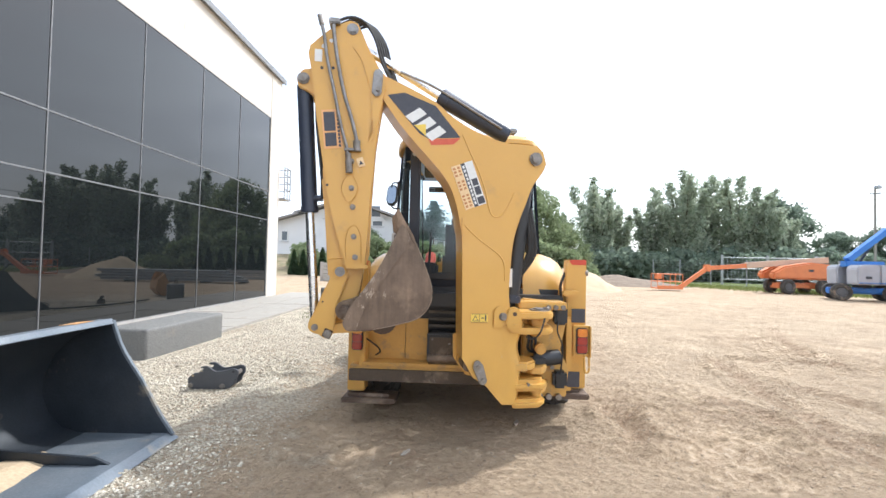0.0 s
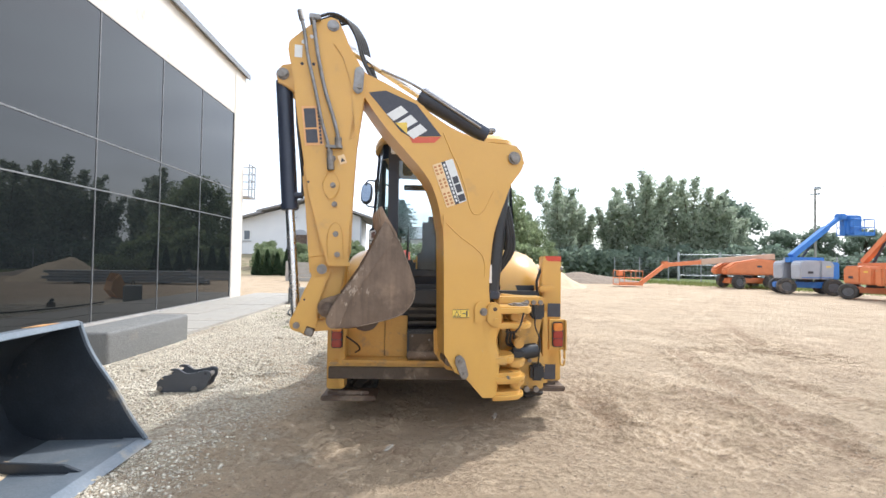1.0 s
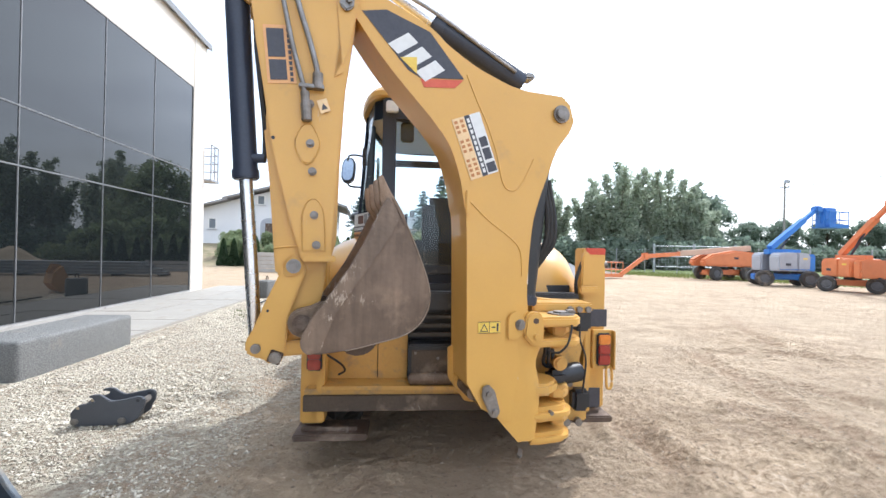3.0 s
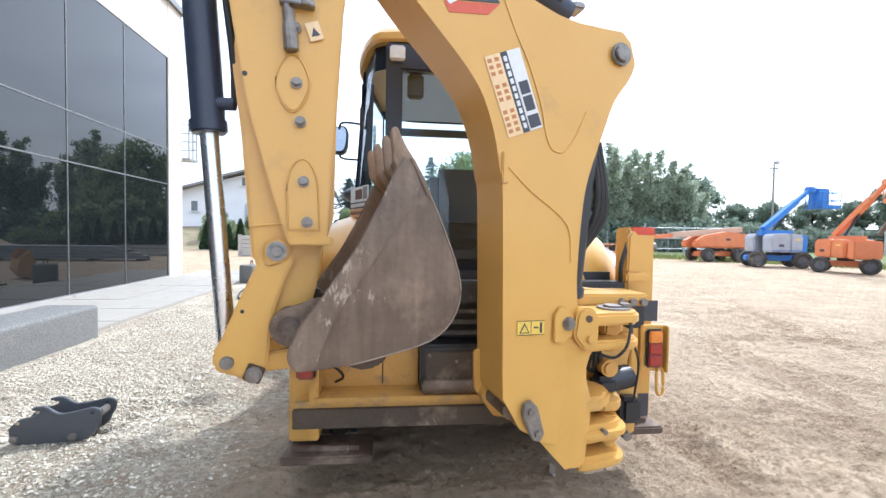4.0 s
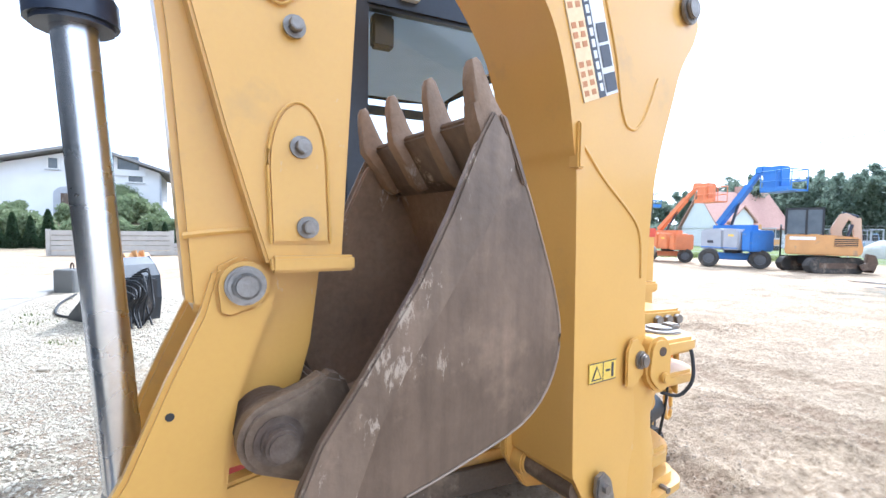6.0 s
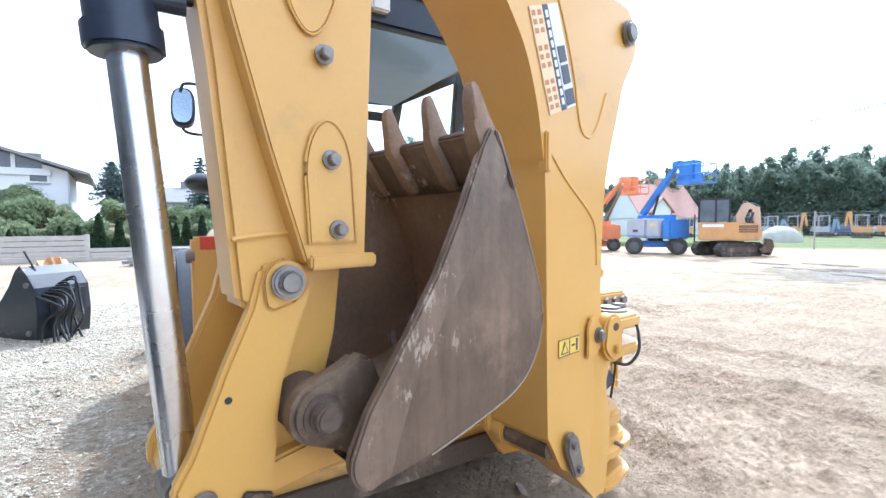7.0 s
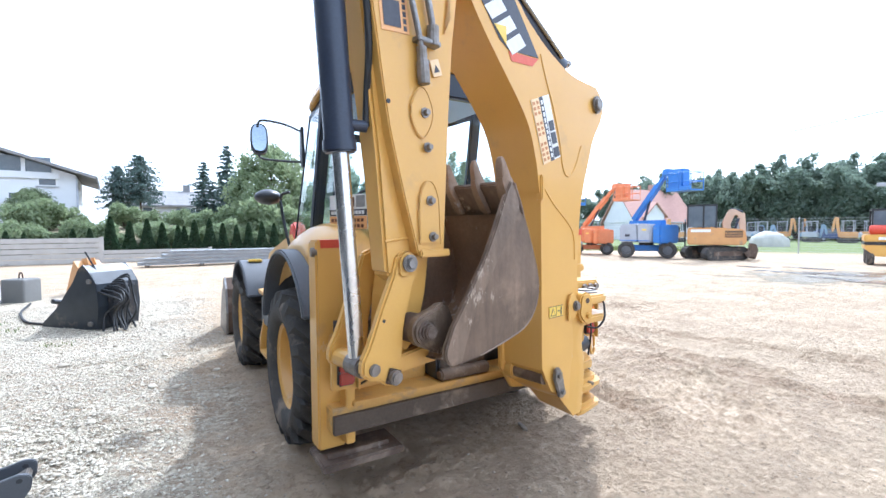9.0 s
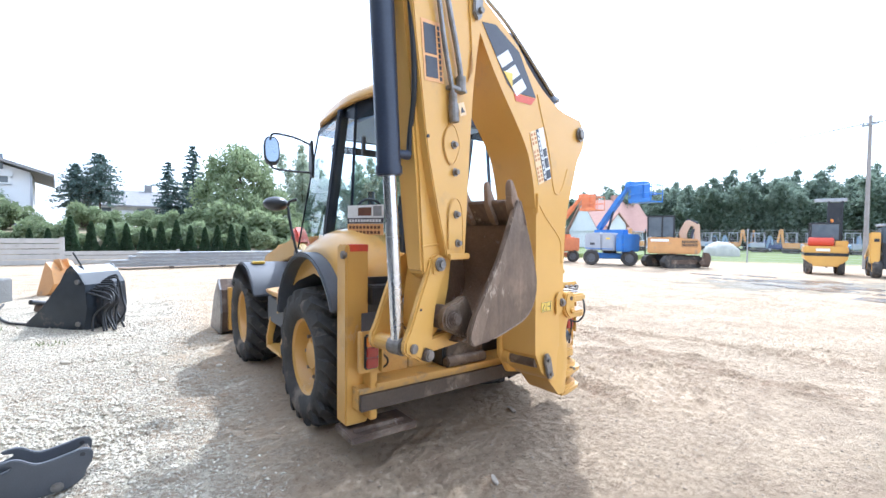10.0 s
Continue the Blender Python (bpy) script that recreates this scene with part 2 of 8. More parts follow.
pane_shader.inputs["IOR"].default_value = 1.6
DARK_GLASS.node_tree.links.remove(pane_shader.inputs["Roughness"].links[0])
pane_shader.inputs["Roughness"].default_value = 0.0
ALU = material("grey_aluminium", (0.25, 0.25, 0.25), (0.2, 0.2, 0.2), 6, 0.45, metal=0.5)
ROOF_GREY = material("grey_roof_tiles", (0.2, 0.19, 0.19), (0.27, 0.26, 0.25), 3, 0.8)
# red tiles paled to stand in for haze at that distance
ROOF_RED = material("hazed_red_roof_tiles", (0.42, 0.24, 0.19), (0.5, 0.3, 0.24), 4, 0.8)
WINDOW_GREY = material("window_glass_far", (0.1, 0.12, 0.14), (0.16, 0.18, 0.2), 2, 0.08)
ORANGE = material("lift_orange", (0.72, 0.24, 0.09), (0.62, 0.2, 0.08), 2, 0.45, dirt=(0.45, 0.25, 0.14), dirt_amount=0.15)
BLUE = material("lift_blue", (0.05, 0.2, 0.56), (0.05, 0.17, 0.48), 2, 0.45, dirt=(0.2, 0.22, 0.3), dirt_amount=0.12)
TARP = material("dusty_tarpaulin", (0.46, 0.44, 0.38), (0.36, 0.35, 0.31), 3, 0.7, bump=0.4)
GREY_COVER = material("lift_grey_cover", (0.42, 0.43, 0.46), (0.35, 0.36, 0.39), 2, 0.5)
LIFT_PALE = material("lift_pale_boom", (0.6, 0.42, 0.3), (0.5, 0.36, 0.26), 2, 0.5)
EXC_ORANGE = material("excavator_orange", (0.62, 0.33, 0.12), (0.52, 0.27, 0.1), 2, 0.5, dirt=(0.3, 0.22, 0.15), dirt_amount=0.25)
RIM_GREY = material("dull_wheel_rim", (0.12, 0.12, 0.125), (0.09, 0.09, 0.095), 6, 0.6)
GALV = material("galvanised_steel", (0.42, 0.43, 0.44), (0.34, 0.35, 0.36), 4, 0.5, metal=0.6)
BARK = material("bark", (0.12, 0.085, 0.06), (0.08, 0.06, 0.045), 8, 0.95, bump=0.8, fine=30)
WOOD_POST = material("weathered_pole", (0.3, 0.28, 0.26), (0.24, 0.22, 0.2), 3, 0.9)
SAND = material("sand", (0.52, 0.4, 0.26), (0.6, 0.47, 0.31), 2, 0.95, bump=0.8, fine=40)
SLIVER_TAN = material("pale_sliver_tan", (0.5, 0.44, 0.36), (0.42, 0.36, 0.29), 12, 0.85, bump=0.5)
PLANK = material("old_timber", (0.17, 0.13, 0.1), (0.25, 0.2, 0.15), 6, 0.9, bump=0.6)


def leaf_material(name, c1, c2):
    m = bpy.data.materials.new(name)
    m.use_nodes = True
    n, l = m.node_tree.nodes, m.node_tree.links
    b = n["Principled BSDF"]
    geo = n.new("ShaderNodeNewGeometry")
    mix = n.new("ShaderNodeMix")
    mix.data_type = "RGBA"
    mix.inputs["A"].default_value, mix.inputs["B"].default_value = (*c1, 1), (*c2, 1)
    l.new(geo.outputs["Random Per Island"], mix.inputs["Factor"])
    l.new(mix.outputs["Result"], b.inputs["Base Color"])
    b.inputs["Roughness"].default_value = 0.6
    tl = n.new("ShaderNodeBsdfTranslucent")
    l.new(mix.outputs["Result"], tl.inputs["Color"])
    ms = n.new("ShaderNodeMixShader")
    ms.inputs["Fac"].default_value = 0.6
    l.new(b.outputs["BSDF"], ms.inputs[1])
    l.new(tl.outputs["BSDF"], ms.inputs[2])
    l.new(ms.outputs["Shader"], n["Material Output"].inputs["Surface"])
    return m


# willow and dark leaves lightened beyond foliage colour in place of haze
LEAF_WILLOW = leaf_material("hazed_willow_leaf", (0.31, 0.365, 0.26), (0.48, 0.52, 0.4))
LEAF_DARK = leaf_material("hazed_dark_leaf", (0.16, 0.215, 0.165), (0.28, 0.335, 0.25))
LEAF_BRIGHT = leaf_material("bright_leaf", (0.2, 0.255, 0.13), (0.32, 0.37, 0.21))
LEAF_THUJA = leaf_material("thuja_leaf", (0.03, 0.06, 0.028), (0.06, 0.1, 0.045))
LEAF_CONIFER = leaf_material("conifer_needle", (0.09, 0.14, 0.125), (0.17, 0.22, 0.19))
GRASS = leaf_material("grass_blade", (0.1, 0.15, 0.04), (0.24, 0.25, 0.09))


def ground_material():
    m = bpy.data.materials.new("yard_ground")
    m.use_nodes = True
    n, l = m.node_tree.nodes, m.node_tree.links
    b = n["Principled BSDF"]
    co = n.new("ShaderNodeTexCoord")
    sep = n.new("ShaderNodeSeparateXYZ")
    l.new(co.outputs["Object"], sep.inputs["Vector"])

    def noise_node(scale, detail=6, rough=0.55):
        t = n.new("ShaderNodeTexNoise")
        t.inputs["Scale"].default_value, t.inputs["Detail"].default_value, t.inputs["Roughness"].default_value = scale, detail, rough
        l.new(co.outputs["Object"], t.inputs["Vector"])
        return t.outputs["Fac"]

    def rng(v, a, c, lo=0.0, hi=1.0):
        t = n.new("ShaderNodeMapRange")
        for k, x in (("From Min", a), ("From Max", c), ("To Min", lo), ("To Max", hi)):
            t.inputs[k].default_value = x
        l.new(v, t.inputs["Value"])
        return t.outputs["Result"]

    def mixc(f, a, c):
        t = n.new("ShaderNodeMix")
        t.data_type = "RGBA"
        for k, v in (("Factor", f), ("A", a), ("B", c)):
            if isinstance(v, tuple):
                t.inputs[k].default_value = (*v, 1)
            else:
                l.new(v, t.inputs[k])
        return t.outputs["Result"]

    def arith(op, a, c):
        t = n.new("ShaderNodeMath")
        t.operation = op
        for i, v in enumerate((a, c)):
            if isinstance(v, (int, float)):
                t.inputs[i].default_value = v
            else:
                l.new(v, t.inputs[i])
        return t.outputs["Value"]

    big, mid, fine, pebble = noise_node(0.35), noise_node(2.2, 8, 0.65), noise_node(26, 5), noise_node(70, 3)
    clod, patch = noise_node(13, 9, 0.72), noise_node(0.9, 5, 0.6)
    crumb = n.new("ShaderNodeTexVoronoi")
    crumb.inputs["Scale"].default_value = 24
    crumb.inputs["Randomness"].default_value = 1.0
    l.new(co.outputs["Object"], crumb.inputs["Vector"])
    # tracks of tyres, drawn out along the yard
    turn = n.new("ShaderNodeMapping")
    turn.inputs["Rotation"].default_value = (0, 0, radians(28))
    turn.inputs["Scale"].default_value = (0.9, 6.0, 1.0)
    l.new(co.outputs["Object"], turn.inputs["Vector"])
    drag = n.new("ShaderNodeTexNoise")
    drag.inputs["Scale"].default_value, drag.inputs["Detail"].default_value, drag.inputs["Roughness"].default_value = 1.0, 8, 0.7
    l.new(turn.outputs["Vector"], drag.inputs["Vector"])
    streak = drag.outputs["Fac"]
    dirt = mixc(rng(mid, 0.35, 0.65), (0.42, 0.305, 0.196), (0.592, 0.446, 0.292))
    dirt = mixc(rng(big, 0.4, 0.65, 0, 0.7), dirt, (0.555, 0.428, 0.286))
    dirt = mixc(rng(streak, 0.5, 0.66, 0, 0.28), dirt, (0.38, 0.278, 0.186))
    # brown soil patches; hollows also darkened and crests paled as crevice shade
    lumps = arith("ADD", clod, arith("MULTIPLY", arith("SUBTRACT", patch, 0.5), 0.55))
    dirt = mixc(rng(lumps, 0.55, 0.66, 0, 0.55), dirt, (0.25, 0.172, 0.11))
    dirt = mixc(rng(lumps, 0.4, 0.32, 0, 0.45), dirt, (0.6, 0.487, 0.36))
    dirt = mixc(rng(fine, 0.6, 0.75, 0, 0.3), dirt, (0.209, 0.157, 0.117))
    vor = n.new("ShaderNodeTexVoronoi")
    vor.inputs["Scale"].default_value = 34
    l.new(co.outputs["Object"], vor.inputs["Vector"])
    gsep = n.new("ShaderNodeSeparateColor")
    l.new(vor.outputs["Color"], gsep.inputs["Color"])
    gravel = mixc(gsep.outputs["Red"], (0.46, 0.37, 0.268), (0.785, 0.72, 0.556))
    gravel = mixc(rng(lumps, 0.5, 0.62, 0, 0.7), gravel, (0.397, 0.29, 0.191))
    # gravel lies along the building, dirt over the rest of the yard
    edge = arith("ADD", sep.outputs["X"], arith("MULTIPLY", arith("SUBTRACT", mid, 0.5), 2.6))
    edge = arith("ADD", edge, arith("MULTIPLY", arith("SUBTRACT", big, 0.5), 3.0))
    col = mixc(rng(edge, -2.0, -1.0), gravel, dirt)
    # bare pale earth past the gravel
    col = mixc(rng(arith("ADD", sep.outputs["Y"], arith("MULTIPLY", arith("SUBTRACT", big, 0.5), 6.0)), 14, 18), col, dirt)
    # moist soil turned up along ruts and under wheels
    soil = n.new("ShaderNodeAttribute")
    soil.attribute_name = "turned_soil"
    wet = arith("ADD", soil.outputs["Fac"], arith("ADD", arith("MULTIPLY", arith("SUBTRACT", clod, 0.5), 1.6), arith("MULTIPLY", arith("SUBTRACT", mid, 0.5), 1.2)))
    col = mixc(rng(wet, 0.3, 0.7, 0, 0.6), col, mixc(fine, (0.266, 0.17, 0.104), (0.439, 0.295, 0.183)))
    # grass past the yard's edge
    side = arith("ADD", arith("MULTIPLY", sep.outputs["X"], 0.832), arith("MULTIPLY", sep.outputs["Y"], 0.555))
    side = arith("ADD", side, arith("MULTIPLY", arith("SUBTRACT", mid, 0.5), 5.0))
    green = mixc(rng(fine, 0.3, 0.7), (0.13, 0.17, 0.05), (0.22, 0.25, 0.09))
    col = mixc(rng(side, 34.0, 37.5), col, green)
    bank = arith("ADD", sep.outputs["Y"], arith("MULTIPLY", arith("SUBTRACT", mid, 0.5), 2.5))
    bank = arith("SUBTRACT", bank, arith("MULTIPLY", arith("MAXIMUM", arith("SUBTRACT", sep.outputs["X"], 2.0), 0.0), 10.0))
    dry = mixc(rng(patch, 0.42, 0.58), (0.17, 0.16, 0.075), (0.3, 0.24, 0.15))
    col = mixc(rng(bank, 31.0, 36.0, 0, 0.9), col, dry)
    # soaked mud round the puddles
    lay = n.new("ShaderNodeMapping")
    lay.vector_type = "TEXTURE"
    lay.inputs["Location"].default_value, lay.inputs["Rotation"].default_value, lay.inputs["Scale"].default_value = (17.6, 7.7, 0), (0, 0, radians(-27)), (4.6, 2.3, 1)
    l.new(co.outputs["Object"], lay.inputs["Vector"])
    ln = n.new("ShaderNodeVectorMath")
    ln.operation = "LENGTH"
    l.new(lay.outputs["Vector"], ln.inputs[0])
    soaked = arith("ADD", arith("SUBTRACT", 1.0, ln.outputs["Value"]), arith("ADD", arith("MULTIPLY", arith("SUBTRACT", patch, 0.5), 2.4), arith("MULTIPLY", arith("SUBTRACT", mid, 0.5), 1.6)))
    col = mixc(rng(soaked, -0.05, 0.3, 0, 0.92), col, mixc(rng(clod, 0.4, 0.6), (0.15, 0.125, 0.075), (0.3, 0.25, 0.17)))
    l.new(col, b.inputs["Base Color"])
    l.new(rng(soaked, 0.15, 0.6, 0.95, 0.45), b.inputs["Roughness"])
    bp = n.new("ShaderNodeBump")
    bp.inputs["Strength"].default_value, bp.inputs["Distance"].default_value = 1.0, 0.062
    l.new(arith("ADD", arith("ADD", arith("SUBTRACT", mid, clod), arith("ADD", arith("MULTIPLY", fine, 0.6), arith("MULTIPLY", arith("MULTIPLY", crumb.outputs["Distance"], rng(lumps, 0.42, 0.62, 0.05, 1.0)), -0.5))), arith("ADD", arith("MULTIPLY", pebble, 0.2), arith("MULTIPLY", streak, -0.35))), bp.inputs["Height"])
    l.new(bp.outputs["Normal"], b.inputs["Normal"])
    return m


# ---- mesh helpers ----
def link_mesh(name, bm, mat):
    me = bpy.data.meshes.new(name)
    bm.normal_update()
    bm.to_mesh(me)
    bm.free()
    me.materials.append(mat)
    return new(name, me)


SET = {"m": None}


def part(name, bm, mat, parent, label="", smooth=False):
    """One mesh object under a thing or a part; coordinates are the thing's own, turned by SET where that is given."""
    if SET["m"] is not None:
        bm.transform(SET["m"])
    ob = link_mesh(name, bm, mat)
    ob.parent = parent
    if smooth:
        soften(ob)
    if label:
        ob["label"] = label
    return ob


def soften(ob, angle=40):
    me = ob.data
    me.shade_smooth()
    bm = bmesh.new()
    bm.from_mesh(me)
    for e in bm.edges:
        if len(e.link_faces) == 2 and e.calc_face_angle(0) > radians(angle):
            e.smooth = False
    bm.to_mesh(me)
    bm.free()


def thing(name, label, category, m=None, group="", kind=""):
    ob = new(name)
    ob.empty_display_size = 0.2
    if m is not None:
        ob.matrix_world = m
    return tagged(ob, label, category, group, kind)


def bevel(bm, width, segments=2, angle=25):
    edges = [e for e in bm.edges if len(e.link_faces) == 2 and e.calc_face_angle(0) > radians(angle)]
    if width and edges:
        bmesh.ops.bevel(bm, geom=edges, offset=width, segments=segments, affect="EDGES", clamp_overlap=True)
    return bm


def box(x0, x1, y0, y1, z0, z1, b=0.006, bm=None, m=None):
    one = bmesh.new()
    bmesh.ops.create_cube(one, size=1)
    for v in one.verts:
        v.co = Vector((x0 + (v.co.x + 0.5) * (x1 - x0), y0 + (v.co.y + 0.5) * (y1 - y0), z0 + (v.co.z + 0.5) * (z1 - z0)))
    bevel(one, b)
    if m is not None:
        one.transform(m)
    return join(bm, one)


def join(bm, one):
    if bm is None:
        return one
    me = bpy.data.meshes.new("tmp")
    one.to_mesh(me)
    one.free()
    bm.from_mesh(me)
    bpy.data.meshes.remove(me)
    return bm


def prism(pts, a, b, axis="y", bev=0.005, bm=None, m=None):
    """A polygon drawn in the two other axes, pushed from a to b along axis."""
    one = bmesh.new()

    def at(p, d):
        return {"y": (p[0], d, p[1]), "x": (d, p[0], p[1]), "z": (p[0], p[1], d)}[axis]

    f = one.faces.new([one.verts.new(at(p, a)) for p in pts])
    ex = bmesh.ops.extrude_face_region(one, geom=[f])
    move = Vector(at((0, 0), b - a)) if axis != "q" else None
    bmesh.ops.translate(one, vec=move, verts=[v for v in ex["geom"] if isinstance(v, bmesh.types.BMVert)])
    bmesh.ops.recalc_face_normals(one, faces=one.faces)
    bevel(one, bev)
    if m is not None:
        one.transform(m)
    return join(bm, one)


def curve_through(pts, steps=4):
    """The outline made round between its points."""
    out = []
    for i in range(len(pts) - 1):
        p0, p1, p2, p3 = (Vector(pts[max(0, min(len(pts) - 1, k))]) for k in (i - 1, i, i + 1, i + 2))
        for k in range(steps):
            t = k / steps
            q = 0.5 * (2 * p1 + (p2 - p0) * t + (2 * p0 - 5 * p1 + 4 * p2 - p3) * t * t + (3 * p1 - p0 - 3 * p2 + p3) * t ** 3)
            out.append((q.x, q.y))
    return out + [tuple(pts[-1])]


def rod(p0, p1, r0, r1=None, seg=16, bm=None, bev=0.0, caps=True):
    p0, p1 = Vector(p0), Vector(p1)
    one = bmesh.new()
    d = p1 - p0
    bmesh.ops.create_cone(one, cap_ends=caps, segments=seg, radius1=r0, radius2=r0 if r1 is None else r1, depth=d.length)
    if bev:
        bevel(one, bev, 2, 50)
    one.transform(Matrix.Translation((p0 + p1) / 2) @ d.to_track_quat("Z", "Y").to_matrix().to_4x4())
    return join(bm, one)


def tube(pts, r, seg=8, bm=None, smooth_steps=4):
    """A round tube along a line that is rounded at its corners."""
    pts = [Vector(p) for p in pts]
    line = pts
    if len(pts) > 2 and smooth_steps:
        line = [pts[0]]
        for i in range(1, len(pts) - 1):
            a, b, c = pts[i - 1], pts[i], pts[i + 1]
            s, e = b.lerp(a, 0.4), b.lerp(c, 0.4)
            for k in range(smooth_steps + 1):
                t = k / smooth_steps
                line.append(s.lerp(b, t).lerp(b.lerp(e, t), t))
        line.append(pts[-1])
    one = bmesh.new()
    rings = []
    for i, p in enumerate(line):
        d = (line[min(i + 1, len(line) - 1)] - line[max(i - 1, 0)]).normalized()
        q = d.to_track_quat("Z", "Y")
        rings.append([one.verts.new(p + q @ Vector((r * math.cos(2 * math.pi * k / seg), r * math.sin(2 * math.pi * k / seg), 0))) for k in range(seg)])
    for a, b in zip(rings, rings[1:]):
        for k in range(seg):
            one.faces.new((a[k], a[(k + 1) % seg], b[(k + 1) % seg], b[k]))
    one.faces.new(rings[0][::-1])
    one.faces.new(rings[-1])
    bmesh.ops.recalc_face_normals(one, faces=one.faces)
    return join(bm, one)


def lathe(profile, seg=40, bm=None, m=None):
    """Turns (radius, x) pairs round the x axis."""
    one = bmesh.new()
    rings = [[one.verts.new((x, r * math.cos(2 * math.pi * k / seg), r * math.sin(2 * math.pi * k / seg))) for k in range(seg)] for r, x in profile]
    for a, b in zip(rings, rings[1:]):
        for k in range(seg):
            one.faces.new((a[k], a[(k + 1) % seg], b[(k + 1) % seg], b[k]))
    bmesh.ops.recalc_face_normals(one, faces=one.faces)
    if m is not None:
        one.transform(m)
    return join(bm, one)


def quads_mesh(name, verts, faces, mat):
    me = bpy.data.meshes.new(name)
    me.from_pydata(verts, [], faces)
    me.materials.append(mat)
    return me


# ---- ground ----
RUTS = (((4.55, 8.03), (4.15, 5.84), (4.11, 4.77), (4.24, 4.1)), ((4.73, 8.18), (5.96, 8.06), (7.28, 7.64)), ((2.1, 4.93), (2.11, 4.16)), ((8.33, 13.18), (6.98, 10.17), (6.4, 8.6)),
        ((4.63, 6.65), (5.27, 5.09), (5.63, 3.99), (5.8, 2.9)), ((3.5, 5.6), (3.59, 5.18), (3.98, 3.88), (4.2, 2.8)))


def rut_distance(x, y):
    """Distance to the nearest wheel rut, its line wavering a little."""
    x += 0.1 * noise.noise((x * 1.3, y * 1.3, 31))
    y += 0.1 * noise.noise((x * 1.3, y * 1.3, 35))
    best = 9.0
    for line in RUTS:
        for (ax, ay), (bx, by) in zip(line, line[1:]):
            dx, dy = bx - ax, by - ay
            t = min(1, max(0, ((x - ax) * dx + (y - ay) * dy) / (dx * dx + dy * dy)))
            best = min(best, math.hypot(x - ax - t * dx, y - ay - t * dy))
    return best


def turned_soil(x, y):
    """How freshly the soil is turned: along the ruts and where the machine has stood and scraped."""
    if not (-4 < x < 10 and 1 < y < 14):
        return 0.0
    f = 0.62 * math.exp(-(rut_distance(x, y) / 0.22) ** 2)
    for cx, cy, rx, ry, k in ((2.3, 4.6, 0.9, 0.7, 0.3), (-1.75, 6.3, 0.6, 1.8, 0.5), (-1.5, 4.0, 0.7, 0.8, 0.25), (0.0, 3.45, 0.35, 0.2, 0.5), (0.6, 4.6, 1.6, 0.9, 0.2), (4.6, 6.0, 0.8, 1.6, 0.25), (3.6, 3.4, 1.2, 0.7, 0.2)):
        f = max(f, k * math.exp(-((x - cx) / rx) ** 2 - ((y - cy) / ry) ** 2))
    return f


def ground_z(x, y):
    """Height of the yard: uneven and cloddy, with wheel ruts and a bank that rises to the white house."""
    def step(a, b, v):
        t = min(1, max(0, (v - a) / (b - a)))
        return t * t * (3 - 2 * t)
    z = 2.1 * step(31.5, 44, y) * (1 - step(2, 9, x))
    z += 0.055 * step(1.3, 2.1, -x) * (1 - step(4.2, 4.5, -x)) * (1 - step(8, 9.5, y)) * step(4.0, 4.35, y)
    near = step(-3, 0, x + 2.2) if x < 1 else 1.0
    far = 1 - step(14, 30, math.hypot(x - 1, y - 5))
    amp = (0.35 + 0.65 * near) * far
    if amp > 0:
        rough = 0.5 + 0.9 * step(-0.15, 0.35, noise.noise((x * 0.55, y * 0.55, 11.0)))
        z += amp * (0.035 * noise.noise((x * 0.7, y * 0.7, 1.3)) + 0.022 * noise.noise((x * 2.3, y * 2.3, 4.1)))
        z += amp * rough * (0.03 * (0.3 - abs(noise.noise((x * 2.6, y * 4.2, 7.7)))) + 0.016 * noise.noise((x * 7, y * 8.5, 3.1)) + 0.01 * noise.noise((x * 13, y * 13, 2.2)))
        if rough > 0.6 and y < 11 and x > -2.5:
            # crumbled soil lies in patches: broken crests a hand wide
            crest = 1 - abs(noise.noise((x * 5.5, y * 8.0, 21.0))) * 2.6
            crumb = 1 - abs(noise.noise((x * 14, y * 16, 23.0))) * 2.6
            z += amp * (rough - 0.6) * (0.024 * max(0, crest) ** 2 + 0.013 * max(0, crumb) + 0.012 * noise.noise((x * 27, y * 27, 25.0)))
        if x > 1.0 and y < 14:
            d = rut_distance(x, y)
            if d < 0.6:
                z += amp * (0.065 * math.exp(-((d - 0.24) / 0.1) ** 2) * (0.5 + noise.noise((x * 3, y * 3, 15))) - 0.055 * (0.6 + 0.5 * noise.noise((x * 2.1, y * 2.1, 19))) * math.exp(-(d / 0.13) ** 2))
    return z


def axis_steps(fine_a, fine_b, step, reach):
    vals = list(np.arange(fine_a, fine_b, step))
    v, s = fine_b, step
    while v < reach:
        vals.append(v)
        s *= 1.22
        v += s
    v, s = fine_a, step
    while v > -reach:
        s *= 1.22
        v -= s
        vals.insert(0, v)
    return [float(v) for v in vals]


def build_ground():
    xs, ys = axis_steps(-3.0, 7.0, 0.026, 900), axis_steps(1.8, 9.0, 0.026, 900)
    verts = [(x, y, ground_z(x, y)) for y in ys for x in xs]
    w = len(xs)
    faces = [(j * w + i, j * w + i + 1, (j + 1) * w + i + 1, (j + 1) * w + i) for j in range(len(ys) - 1) for i in range(w - 1)]
    me = quads_mesh("ground", verts, faces, ground_material())
    me.shade_smooth()
    soil = me.attributes.new("turned_soil", "FLOAT", "POINT")
    soil.data.foreach_set("value", [turned_soil(v[0], v[1]) for v in verts])
    return tagged(new("ground", me), "uneven sandy yard with pale gravel beside the building", "ground", kind="structure")


build_ground()


